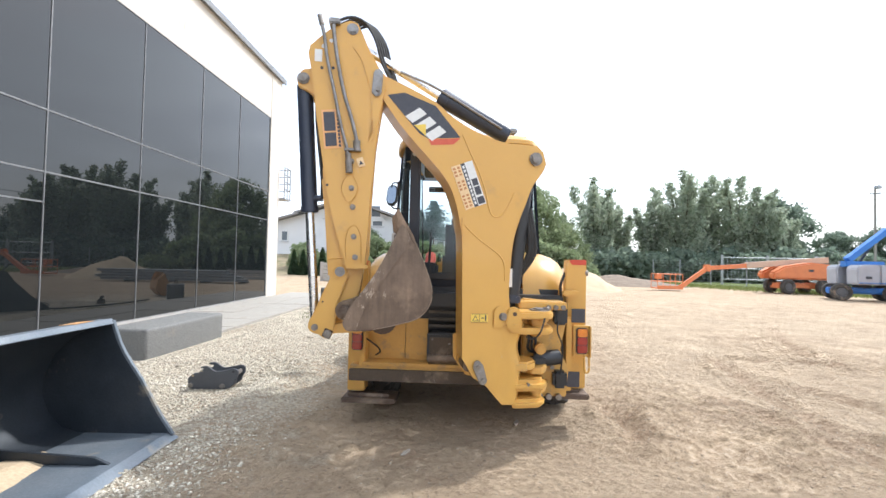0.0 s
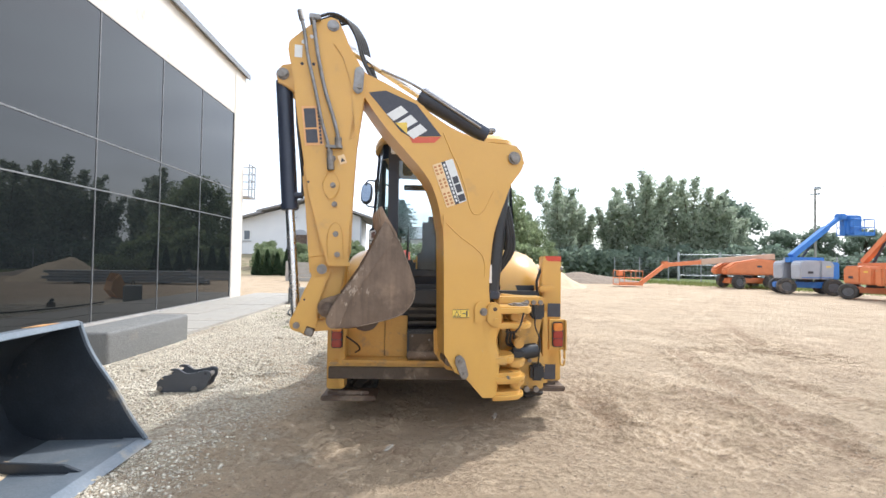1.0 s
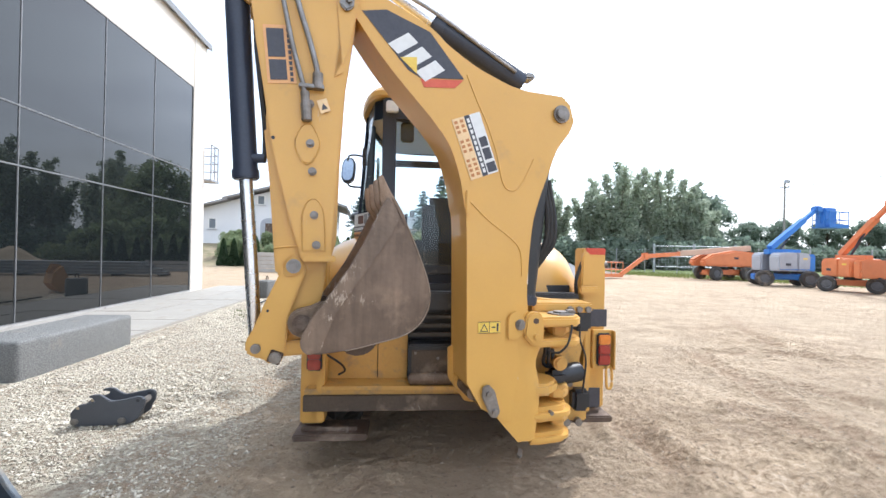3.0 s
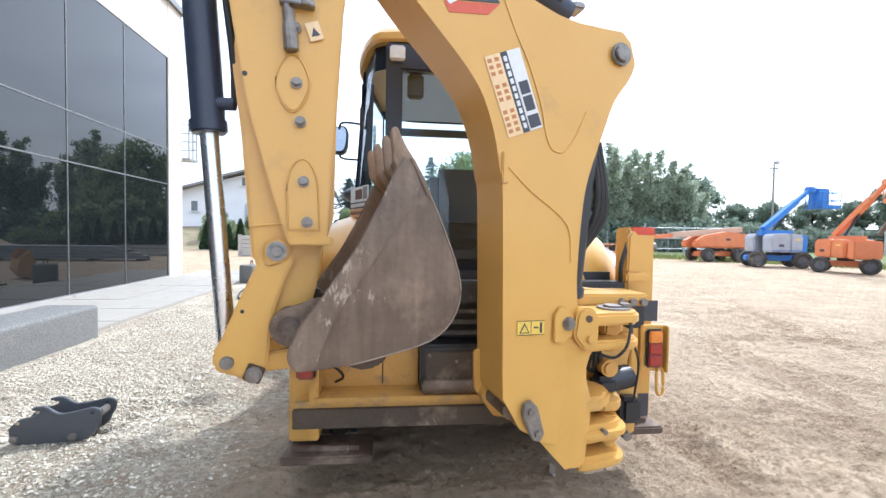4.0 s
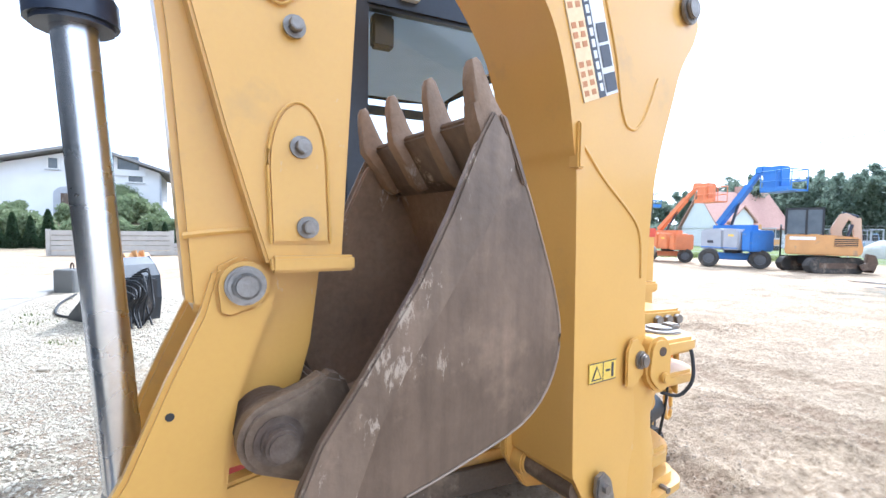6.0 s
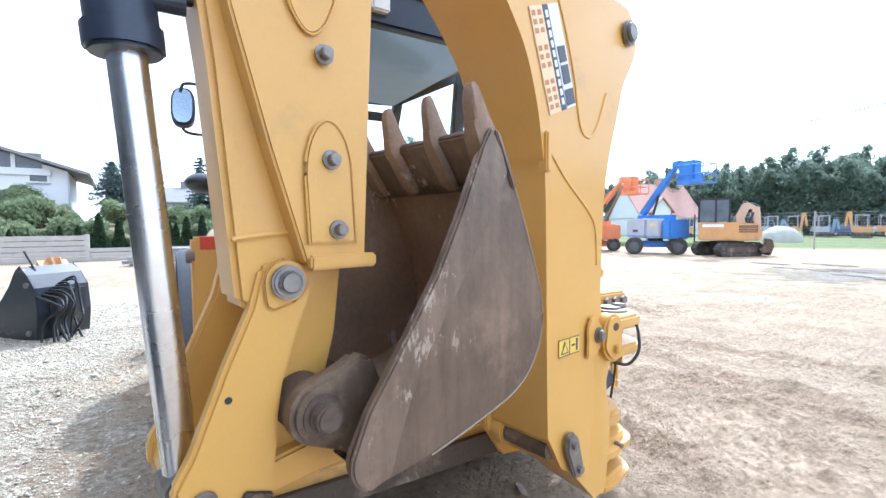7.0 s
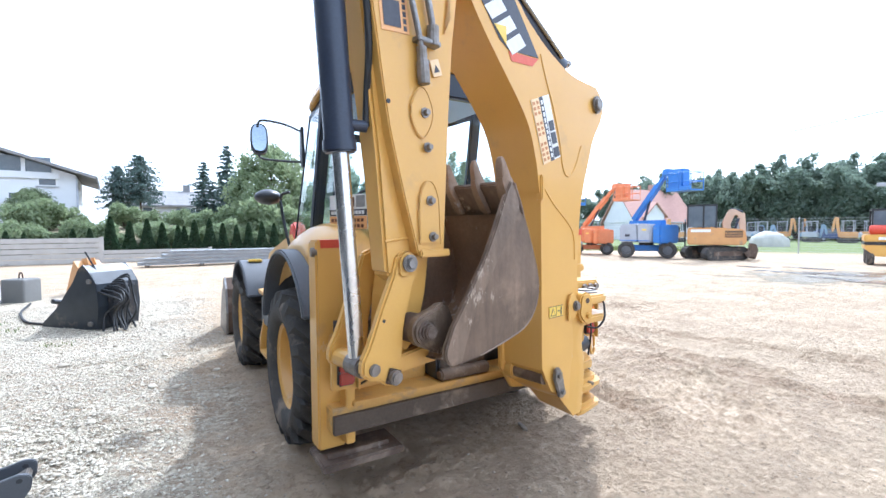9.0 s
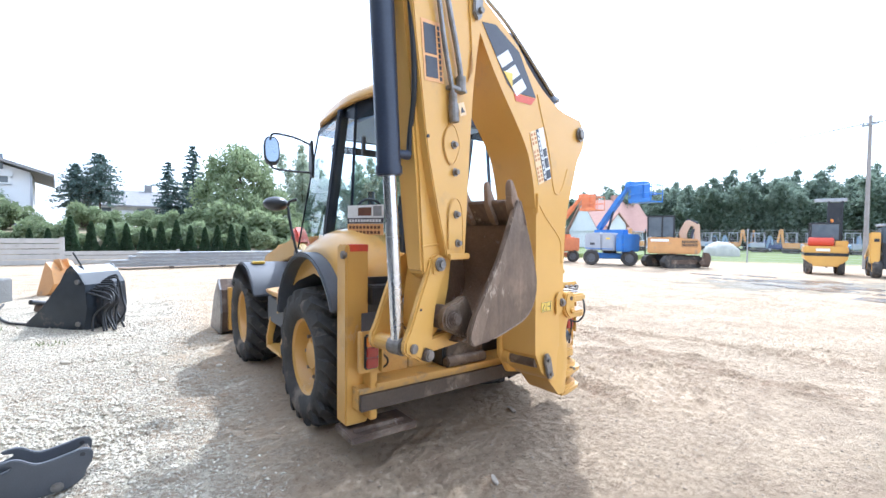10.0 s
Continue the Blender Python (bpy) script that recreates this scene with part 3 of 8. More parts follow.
def stone_field(name, label, count, place, size, mat, seed, flat=0.5, ball=False):
    """Loose stones as one piece of stuff: squashed octahedra, each turned and sized its own way."""
    rng = np.random.default_rng(seed)
    xy = place(rng, count)
    base = np.array([(1, 0, 0), (-1, 0, 0), (0, 1, 0), (0, -1, 0), (0, 0, 1), (0, 0, -1)], float)
    tri = np.array([(0, 2, 4), (2, 1, 4), (1, 3, 4), (3, 0, 4), (2, 0, 5), (1, 2, 5), (3, 1, 5), (0, 3, 5)])
    if ball:
        bm = bmesh.new()
        bmesh.ops.create_icosphere(bm, subdivisions=2, radius=1)
        base = np.array([tuple(v.co * (1 + 0.3 * noise.noise(v.co * 1.7))) for v in bm.verts])
        tri = np.array([[v.index for v in f.verts] for f in bm.faces])
        bm.free()
    many = len(base)
    jitter = 0.05 if ball else 0.12
    verts, faces = [], []
    sizes = size[0] + (size[1] - size[0]) * rng.random(count) ** 2.5
    for i in range(count):
        x, y = xy[i]
        a = rng.random() * 6.283
        s = sizes[i] * (0.7 + 0.6 * rng.random(3)) * (1, 0.8, flat)
        p = base * s + rng.normal(0, jitter, (many, 3)) * sizes[i]
        c, d = math.cos(a), math.sin(a)
        q = np.stack((p[:, 0] * c - p[:, 1] * d + x, p[:, 0] * d + p[:, 1] * c + y, p[:, 2] + ground_z(x, y) + 0.15 * sizes[i]), 1)
        verts.append(q)
        faces.append(tri + many * i)
    me = quads_mesh(name, np.concatenate(verts).tolist(), np.concatenate(faces).tolist(), mat)
    me.shade_smooth()
    return tagged(new(name, me), label, "stones", kind="stuff")


def island_material(name, c1, c2):
    m = bpy.data.materials.new(name)
    m.use_nodes = True
    n, l = m.node_tree.nodes, m.node_tree.links
    geo, mix = n.new("ShaderNodeNewGeometry"), n.new("ShaderNodeMix")
    mix.data_type = "RGBA"
    mix.inputs["A"].default_value, mix.inputs["B"].default_value = (*c1, 1), (*c2, 1)
    l.new(geo.outputs["Random Per Island"], mix.inputs["Factor"])
    l.new(mix.outputs["Result"], n["Principled BSDF"].inputs["Base Color"])
    n["Principled BSDF"].inputs["Roughness"].default_value = 0.9
    return m


STONE = island_material("gravel_stone", (0.43, 0.37, 0.28), (0.755, 0.687, 0.56))
CLOD = island_material("earth_clod", (0.3, 0.23, 0.16), (0.52, 0.43, 0.32))


def gravel_place(rng, count):
    y = 2.2 + 12 * rng.random(count) ** 1.5
    x = -1.5 - 4.2 * rng.random(count) ** 1.1 + rng.normal(0, 0.2, count)
    # none under the bucket that lies there
    y = np.where((x < -2.0) & (x > -3.4) & (y < 3.85), y + 2.6, y)
    return np.stack((x, y), 1)


def clod_place(rng, count):
    return np.stack((-1.6 + 9 * rng.random(count), 2.2 + 8 * rng.random(count) ** 1.3), 1)


def rut_place(rng, count):
    out = []
    for _ in range(count):
        line = RUTS[rng.integers(len(RUTS))]
        k = rng.integers(len(line) - 1)
        (ax, ay), (bx, by) = line[k], line[k + 1]
        t = rng.random()
        out.append((ax + t * (bx - ax) + rng.normal(0, 0.22), ay + t * (by - ay) + rng.normal(0, 0.16)))
    return np.array(out)


def big_stone_place(rng, count):
    return np.stack((rng.normal(-2.5, 0.7, count), rng.normal(7.6, 2.2, count)), 1)


stone_field("gravel", "pale loose gravel along the building", 46000, gravel_place, (0.008, 0.024), STONE, 1)
stone_field("field_stones", "scattered larger pale stones on the gravel", 70, big_stone_place, (0.02, 0.05), STONE, 6, 0.5, True)
stone_field("rut_clods", "crumbled clods of earth along the wheel ruts", 2600, rut_place, (0.004, 0.015), CLOD, 4, 0.35)
stone_field("earth_crumbs", "crumbs of dry earth and small stones on the yard", 11000, clod_place, (0.004, 0.015), CLOD, 2, 0.4)


# ---- office building with the dark glass front ----
OFFICE = pose(-8.07, 16.34, 0, 0, 0, 4.5)  # far lower corner of the glass; local y runs along the front


def build_office():
    b = thing("office_building", "pale rendered building with a dark tinted glass front", "building", OFFICE)
    near = -31.0
    part("side_wall", box(-12, 0.02, 0.0, 0.95, 0.0, 8.85, 0.01), PLASTER, b)
    part("upper_wall", box(-0.4, 0.0, near, 0.0, 7.08, 8.85, 0.0), PLASTER, b)
    part("rear_wall", box(-12, -11.6, near, 0.0, 0, 8.85, 0.0), PLASTER, b)
    part("end_wall", box(-12, 0, near - 0.4, near, 0, 8.85, 0.0), PLASTER, b)
    part("roof", box(-12.2, 0.12, near - 0.6, 1.08, 8.85, 8.98, 0.015), ROOF_GREY, b, "dark grey roof edge")
    part("roof_flashing", box(0.1, 0.14, near - 0.6, 1.1, 8.8, 9.0, 0.008), ALU, b, "grey metal flashing along the roof edge")
    part("plinth", box(-0.3, 0.03, near, 0.0, 0.0, 0.1, 0.01), CONCRETE, b)
    part("floor_slab", box(-11.6, -0.3, near, 0.0, 0, 0.1, 0), CONCRETE, b)
    rows = ((0.1, 3.06), (3.06, 4.18), (4.18, 7.08))
    joints = [0.0, -2.4, -4.6, -7.02, -9.42] + [-11.8 - 2.4 * k for k in range(9)]
    for z0, z1 in rows:
        for ya, yb in zip(joints, joints[1:]):
            part("pane", box(-0.05, -0.02, yb + 0.02, ya - 0.02, z0 + 0.02, z1 - 0.02, 0.003), DARK_GLASS, b)
    for z in (0.1, 3.06, 4.18, 7.08):
        part("transom", box(-0.08, -0.004, near, 0.0, z - 0.016, z + 0.016, 0.003), ALU, b)
    for y in joints:
        for z0, z1 in rows:
            part("mullion", box(-0.08, -0.006, y - 0.013, y + 0.013, z0 + 0.016, z1 - 0.016, 0.003), ALU, b)
    part("transom", box(-0.08, -0.006, -19.0, -9.42, 2.5, 2.53, 0.003), ALU, b)
    # rescue balcony of steel on the end wall
    s = part("balcony", box(-1.6, 0.25, 0.95, 1.68, 4.0, 4.07, 0.004), GALV, b, "galvanised steel balcony")
    for z in (4.43, 4.73, 5.03, 5.33):
        part("rail", rod((-1.6, 1.63, z), (0.22, 1.63, z), 0.022, seg=8), GALV, s)
        part("rail", rod((0.22, 0.96, z), (0.22, 1.63, z), 0.022, seg=8), GALV, s)
    for y in (1.0, 1.32, 1.63):
        part("post", rod((0.22, y, 4.0), (0.22, y, 5.35), 0.028, seg=8), GALV, s)
    return b


build_office()
PAVE = tagged(new("pavement"), "pale paved strip along the glass front", "pavement", kind="structure")
PAVE.matrix_world = OFFICE
rnd = random.Random(5)
slab = box(-0.624, 0.624, -0.624, 0.624, 0, 0.09, 0.006)
slab_me = bpy.data.meshes.new("paving_slab")
slab.to_mesh(slab_me)
slab.free()
slab_me.materials.append(PAVING)
for i in range(2):
    for j in range(24):
        o = new("paving_slab", slab_me)
        o.parent = PAVE
        o.location = (0.66 + 1.255 * i, 2.0 - 1.255 * j, -0.035 + rnd.uniform(-0.004, 0.004))


def concrete_block(m, size, label):
    t = thing("concrete_block", label, "concrete block", m, "concrete blocks")
    x, y, z = size
    bm = box(-x / 2, x / 2, 0, y, 0, z, 0)
    bmesh.ops.bevel(bm, geom=[e for e in bm.edges if max(v.co.z for v in e.verts) > 0.1], offset=0.055, segments=4, affect="EDGES", profile=0.5)
    part("block", bm, GRANITE, t, smooth=True)
    return t


concrete_block(pose(-4.86, 6.04, -0.01, 0, 0, 4.2), (0.72, 2.2, 0.49), "long grey exposed-aggregate concrete block on the gravel")
EYE_BLOCK = concrete_block(pose(-5.25, 15.3, -0.01, 0, 0, -26), (0.55, 0.5, 0.56), "grey concrete block with an iron eye beside attachments")
part("lifting_eye", tube([(-0.04, 0.25, 0.54), (-0.04, 0.25, 0.66), (0.0, 0.25, 0.71), (0.04, 0.25, 0.66), (0.04, 0.25, 0.54)], 0.016), DARK_RUST, EYE_BLOCK, "rusty iron lifting eye")


# ---- loose attachments on the gravel ----
def loader_bucket(m):
    """Wide bucket lying on its floor; local x across its width, y from the open side to the back."""
    t = thing("loader_bucket", "large blue-black steel loader bucket lying open on the gravel", "bucket", m)
    w = 1.0
    prof = [(0.0, 0.0), (0.5, 0.0), (0.8, 0.015), (0.95, 0.06), (1.06, 0.17), (1.12, 0.32), (1.11, 0.5), (1.03, 0.68), (0.87, 0.84), (0.64, 0.965)]
    outer = [(0.67, 0.99), (0.89, 0.865), (1.055, 0.695), (1.135, 0.5), (1.145, 0.31), (1.08, 0.15), (0.965, 0.035), (0.8, -0.012), (0.5, -0.025), (0.0, -0.025)]
    part("shell", prism(prof[1:] + outer[:-1], -w, w, "x", 0.0), BUCKET_BLUE, t, smooth=True)
    part("floor_plate", box(-w, w, 0.02, 0.82, -0.02, 0.012, 0.004), BUCKET_FLOOR, t, "scuffed steel floor with dried sand")
    part("cutting_edge", prism([(-0.06, -0.022), (0.16, -0.022), (0.16, 0.022), (0.03, 0.022)], -w - 0.02, w + 0.02, "x", 0.003), BUCKET_FLOOR, t)
    # lighter steel than the shell: sunlight on the lip is in its colour
    part("top_lip", prism([(0.525, 0.955), (0.665, 0.94), (0.69, 0.985), (0.55, 1.0)], -w, w, "x", 0.006), BUCKET_FLOOR, t, "worn top lip, pale grey for the light on it")
    part("yellow_patch", prism([(0.557, 1.002), (0.685, 0.988), (0.685, 0.992), (0.557, 1.006)], w - 0.39, w - 0.2, "x", 0), ORANGE_INK, t)
    front = curve_through([(0.54, 0.985), (0.47, 0.79), (0.375, 0.625), (0.27, 0.475), (0.18, 0.32), (0.09, 0.165), (-0.02, 0.01)], 2)
    side = [(-0.02, -0.02), (0.8, -0.02), (0.97, 0.03), (1.09, 0.15), (1.15, 0.31), (1.14, 0.5), (1.06, 0.7), (0.89, 0.87), (0.68, 0.99)] + front[:-1]
    for s in (-1, 1):
        part("side_plate", prism(side, s * w - 0.012, s * w + 0.012, "x", 0.003), BUCKET_BLUE, t)
        rim = [(x - 0.006, z + 0.002) for x, z in front] + [(x + 0.02, z) for x, z in front[::-1]]
        part("side_edge", prism(rim, s * w - 0.016, s * w + 0.016, "x", 0.003), BUCKET_FLOOR, t, "bright worn edge of the side plate")
    for x in (-0.42, 0.38):
        part("rib", prism([(0.06, 0.012), (1.0, 0.02), (1.05, 0.12), (0.5, 0.085), (0.2, 0.07)], x, x + 0.03, "x", 0.003), BUCKET_BLUE, t)
    return t


loader_bucket(pose(-1.947, 2.449, 0.055, 0, 0, 96.5))


def quick_coupler(m):
    t = thing("quick_coupler", "dusty blue-black steel quick coupler lying on the gravel", "coupler", m)
    top = [(-0.3, 0.2), (-0.26, 0.235), (-0.22, 0.24), (-0.135, 0.27), (-0.125, 0.297), (-0.185, 0.31), (-0.175, 0.33), (-0.12, 0.34), (-0.075, 0.325), (-0.01, 0.272), (0.06, 0.27), (0.18, 0.298), (0.23, 0.31), (0.275, 0.295), (0.292, 0.26), (0.285, 0.19), (0.255, 0.137), (0.245, 0.085), (0.2, 0.04), (0.14, 0.01), (-0.28, 0.0), (-0.33, 0.03), (-0.34, 0.15)]
    prof = curve_through(top[:16], 2) + top[16:]
    for y in (0, 0.2):
        plate = part("cheek_plate", prism(prof, y, y + 0.03, "y", 0.006), PLASTIC_GREY, t)
        # uncut holes: sand disc for the ground behind, dark disc for shade inside
        part("hole", rod((-0.275, y - 0.003, 0.2), (-0.275, y + 0.033, 0.2), 0.014, seg=14), SAND, plate)
        part("hole", rod((0.235, y - 0.003, 0.268), (0.235, y + 0.033, 0.268), 0.016, seg=14), CAB_TRIM, plate)
    part("body", box(-0.26, 0.2, 0.03, 0.2, 0.03, 0.17, 0.02), PLASTIC_GREY, t)
    part("latch", prism([(0.1, 0.17), (0.24, 0.18), (0.28, 0.23), (0.26, 0.28), (0.2, 0.24)], 0.06, 0.17, "y", 0.01), BOLT, t)
    for x, z, r in ((-0.3, 0.06, 0.034), (0.1, 0.055, 0.036)):
        part("pin", rod((x, -0.014, z), (x, 0.244, z), r, seg=20, bev=0.006), STEEL, t)
    return t


quick_coupler(pose(-2.54, 4.77, 0.045, 0, 0, 7) @ Matrix.Diagonal((0.93, 1, 0.8, 1)))


def far_bucket(m):
    t = thing("loader_bucket", "dark steel loader bucket standing on the gravel with hoses", "bucket", m)
    side = [(-0.95, 0.0), (0.32, 0.0), (0.38, 0.45), (0.34, 0.9), (0.2, 1.12), (0.05, 1.28), (-0.06, 1.18), (-0.2, 0.92), (-0.6, 0.4), (-0.95, 0.08)]
    for x in (-0.5, 0.5):
        part("side_plate", prism(side, x - 0.015, x + 0.015, "x", 0.003), BUCKET_BLUE, t)
    part("shell", prism([(-0.95, 0), (0.32, 0), (0.38, 0.45), (0.34, 0.9), (0.2, 1.12), (0.05, 1.26), (0.02, 1.24), (0.17, 1.1), (0.31, 0.88), (0.35, 0.45), (0.29, 0.03), (-0.95, 0.02)], -0.5, 0.5, "x", 0.0), BUCKET_BLUE, t)
    part("bracket", box(-0.3, 0.3, 0.37, 0.52, 0.1, 0.85, 0.02), BLACK_PAINT, t)
    r = random.Random(8)
    for k in range(9):
        x = -0.1 + 0.07 * k
        part("hose", tube([(x, 0.3, 1.0 - 0.03 * k), (x + r.uniform(-0.1, 0.1), 0.5 + 0.03 * k, 1.08 - 0.05 * k), (x + r.uniform(-0.1, 0.15), 0.6 + 0.04 * k, 0.6), (x + 0.1, 0.5 + r.uniform(0, 0.35), 0.35), (x + 0.2, 0.6 + r.uniform(0, 0.3), 0.03)], 0.02), HOSE, t)
    part("hose_stub", tube([(0.3, 0.2, 1.05), (0.3, 0.05, 1.3), (0.3, -0.1, 1.52)], 0.016), HOSE, t)
    for z in (0.12, 0.95):
        part("side_boss", rod((0.51, 0.2, z), (0.55, 0.2, z), 0.05, seg=14), STEEL, t)
    return t


far_bucket(pose(-2.91, 11.27, 0, 0, 0, -133) @ Matrix.Diagonal((0.75, 0.95, 0.86, 1)))
gh = thing("ground_hose", "black hydraulic hose lying in a loop on the gravel", "hose")
part("tube", tube([(-4.75, 14.6, 0.05), (-4.62, 13.4, 0.03), (-4.2, 12.05, 0.03), (-3.75, 11.6, 0.03), (-3.5, 11.7, 0.04), (-3.3, 12.3, 0.05), (-3.05, 12.4, 0.12)], 0.022), HOSE, gh)
st = thing("breaker_tool", "dark steel breaker chisel lying on the gravel", "tool", pose(-3.9, 13.5, 0.1, 0, 14, 50))
part("shaft", rod((-0.3, 0, 0.06), (0.28, 0, 0.06), 0.05, seg=14, bev=0.01), BLACK_PAINT, st, smooth=True)
part("support", box(-0.12, 0.08, -0.1, 0.1, -0.12, 0.02, 0.015), DARK_RUST, st)


def lay_sliver(m, size, seed):
    t = thing("pale_sliver", "pale sliver on the earth in place of a sunlit fleck", "wood", m, "wood splinters")
    r = random.Random(seed)
    n, w, h = size
    outline = [(-n / 2, 0)] + [(-n / 2 + n * k / 5, w * r.uniform(0.3, 0.6)) for k in range(1, 5)] + [(n / 2, 0.1 * w)] + [(n / 2 - n * k / 5, -w * r.uniform(0.3, 0.6)) for k in range(1, 5)]
    part("sliver", prism(outline, 0, h, "z", 0.003), SLIVER_TAN, t)


# pale slivers put where streaks of sun reach the shaded ground
lay_sliver(pose(0.0, 3.5, ground_z(0.0, 3.5) + 0.004, 0, 0, 65), (0.14, 0.035, 0.015), 1)
lay_sliver(pose(0.95, 4.4, ground_z(0.95, 4.4) + 0.004, 0, 0, 80), (0.16, 0.04, 0.02), 2)


def small_bucket(m):
    t = thing("digging_bucket", "orange digging bucket lying on the gravel", "bucket", m)
    part("shell", prism([(-0.4, 0.0), (0.1, -0.02), (0.36, 0.12), (0.42, 0.4), (0.3, 0.62), (0.24, 0.6), (0.35, 0.4), (0.3, 0.17), (0.08, 0.04), (-0.4, 0.05)], -0.4, 0.4, "x", 0.004), EXC_ORANGE, t, smooth=True)
    for x in (-0.4, 0.4):
        part("side_plate", prism([(-0.4, 0.0), (0.1, -0.02), (0.36, 0.12), (0.42, 0.4), (0.3, 0.62), (0.05, 0.4)], x - 0.012, x + 0.012, "x", 0.003), EXC_ORANGE, t)
    for x in (-0.12, 0.12):
        part("ear", prism([(0.28, 0.3), (0.5, 0.4), (0.48, 0.62), (0.28, 0.66)], x - 0.02, x + 0.02, "x", 0.004), EXC_ORANGE, t)
    return t


small_bucket(pose(-4.08, 16.5, 0.04, 22, 0, -140) @ Matrix.Diagonal((0.75, 1.1, 1.25, 1)))


# ---- backhoe loader ----
def lines_on(parent, name, rects, y, mat, rot=None):
    """Flat printed bars on a face that looks to -y; rects are x0, x1, z0, z1."""
    for x0, x1, z0, z1 in rects:
        part(name, box(x0, x1, y - 0.0012, y, z0, z1, 0, m=rot), mat, parent)


def hex_bolt(parent, x, y, z, r=0.02, depth=0.025):
    b = rod((x, y, z), (x, y - 0.006, z), r * 1.5, seg=20)
    b = rod((x, y - 0.006, z), (x, y - depth, z), r, seg=6, bm=b, bev=0.002)
    return part("bolt", b, BOLT, parent)


def pin_cap(parent, x, y, z, r, depth=0.03, mat=None):
    b = rod((x, y, z), (x, y - depth * 0.45, z), r * 1.35, seg=28, bev=0.003)
    b = rod((x, y - depth * 0.45, z), (x, y - depth, z), r, seg=28, bm=b, bev=0.005)
    return part("pin", b, mat or BOLT, parent, smooth=True)


LUGS = {}


def wheel(parent, x, y, z, r, side, width=0.42, rim_r=0.36, lugs=18):
    """A lugged tyre on a dished yellow rim; side is -1 for the left of the machine."""
    w = new("wheel")
    w.parent = parent
    w.location = (x, y, z)
    if side > 0:
        w.rotation_euler = (0, 0, math.pi)
    h = width / 2
    prof = [(rim_r - 0.01, h - 0.05), (rim_r + 0.02, h - 0.015), (r - 0.15, h + 0.01), (r - 0.1, h - 0.01), (r - 0.07, h - 0.05), (r - 0.06, 0), (r - 0.07, -h + 0.05), (r - 0.1, -h + 0.01), (r - 0.15, -h - 0.01), (rim_r + 0.02, -h + 0.015), (rim_r - 0.01, -h + 0.05)]
    part("tyre", lathe(prof, 56), RUBBER, w, "muddy black lugged tyre", smooth=True)
    for s in (-1, 1):
        key = (round(r, 2), s)
        if key not in LUGS:
            one = bmesh.new()
            pts = [(s * -0.02, 0.105), (s * (h - 0.03), -0.13), (s * (h + 0.01), -0.13), (s * (h + 0.01), -0.035), (s * 0.07, 0.18), (s * -0.02, 0.18)]
            cx, cy = sum(p[0] for p in pts) / 6, sum(p[1] for p in pts) / 6
            rings = []
            for rr, sh in ((r - 0.09, 1.0), (r + 0.005, 0.8)):
                ring = []
                for px, py in pts:
                    qx, qy = cx + (px - cx) * sh, cy + (py - cy) * sh
                    edge = max(0, abs(qx) - (h - 0.07)) * 0.6
                    ring.append(one.verts.new((qx, (rr - edge) * math.cos(qy / r), (rr - edge) * math.sin(qy / r))))
                rings.append(ring)
            one.faces.new(rings[1])
            for i in range(6):
                one.faces.new((rings[0][i], rings[0][(i + 1) % 6], rings[1][(i + 1) % 6], rings[1][i]))
            bmesh.ops.recalc_face_normals(one, faces=one.faces)
            me = bpy.data.meshes.new("lug")
            one.to_mesh(me)
            one.free()
            me.materials.append(RUBBER)
            LUGS[key] = me
        for k in range(lugs):
            ob = new("lug", LUGS[key])
            ob.parent = w
            ob.rotation_euler = (2 * math.pi * (k + 0.5 * (s > 0)) / lugs, 0, 0)
    rim = lathe([(rim_r + 0.012, -h + 0.03), (rim_r, -h + 0.05), (rim_r - 0.03, -h + 0.07), (rim_r - 0.05, -h + 0.16), (rim_r - 0.08, -h + 0.19), (0.17, -h + 0.17), (0.12, -h + 0.11), (0.0, -h + 0.10)], 48)
    part("rim", rim, YELLOW, w, "dished yellow rim", smooth=True)
    for k in range(8):
        a = 2 * math.pi * k / 8
        part("wheel_nut", rod((-h + 0.16, 0.2 * math.cos(a), 0.2 * math.sin(a)), (-h + 0.13, 0.2 * math.cos(a), 0.2 * math.sin(a)), 0.016, seg=6), BOLT, w)
    return w


BH = thing("backhoe_loader", "yellow backhoe loader with its arm folded sideways behind the cab", "backhoe loader", pose(0.414, 4.254, 0, 0, 0, 3.35))


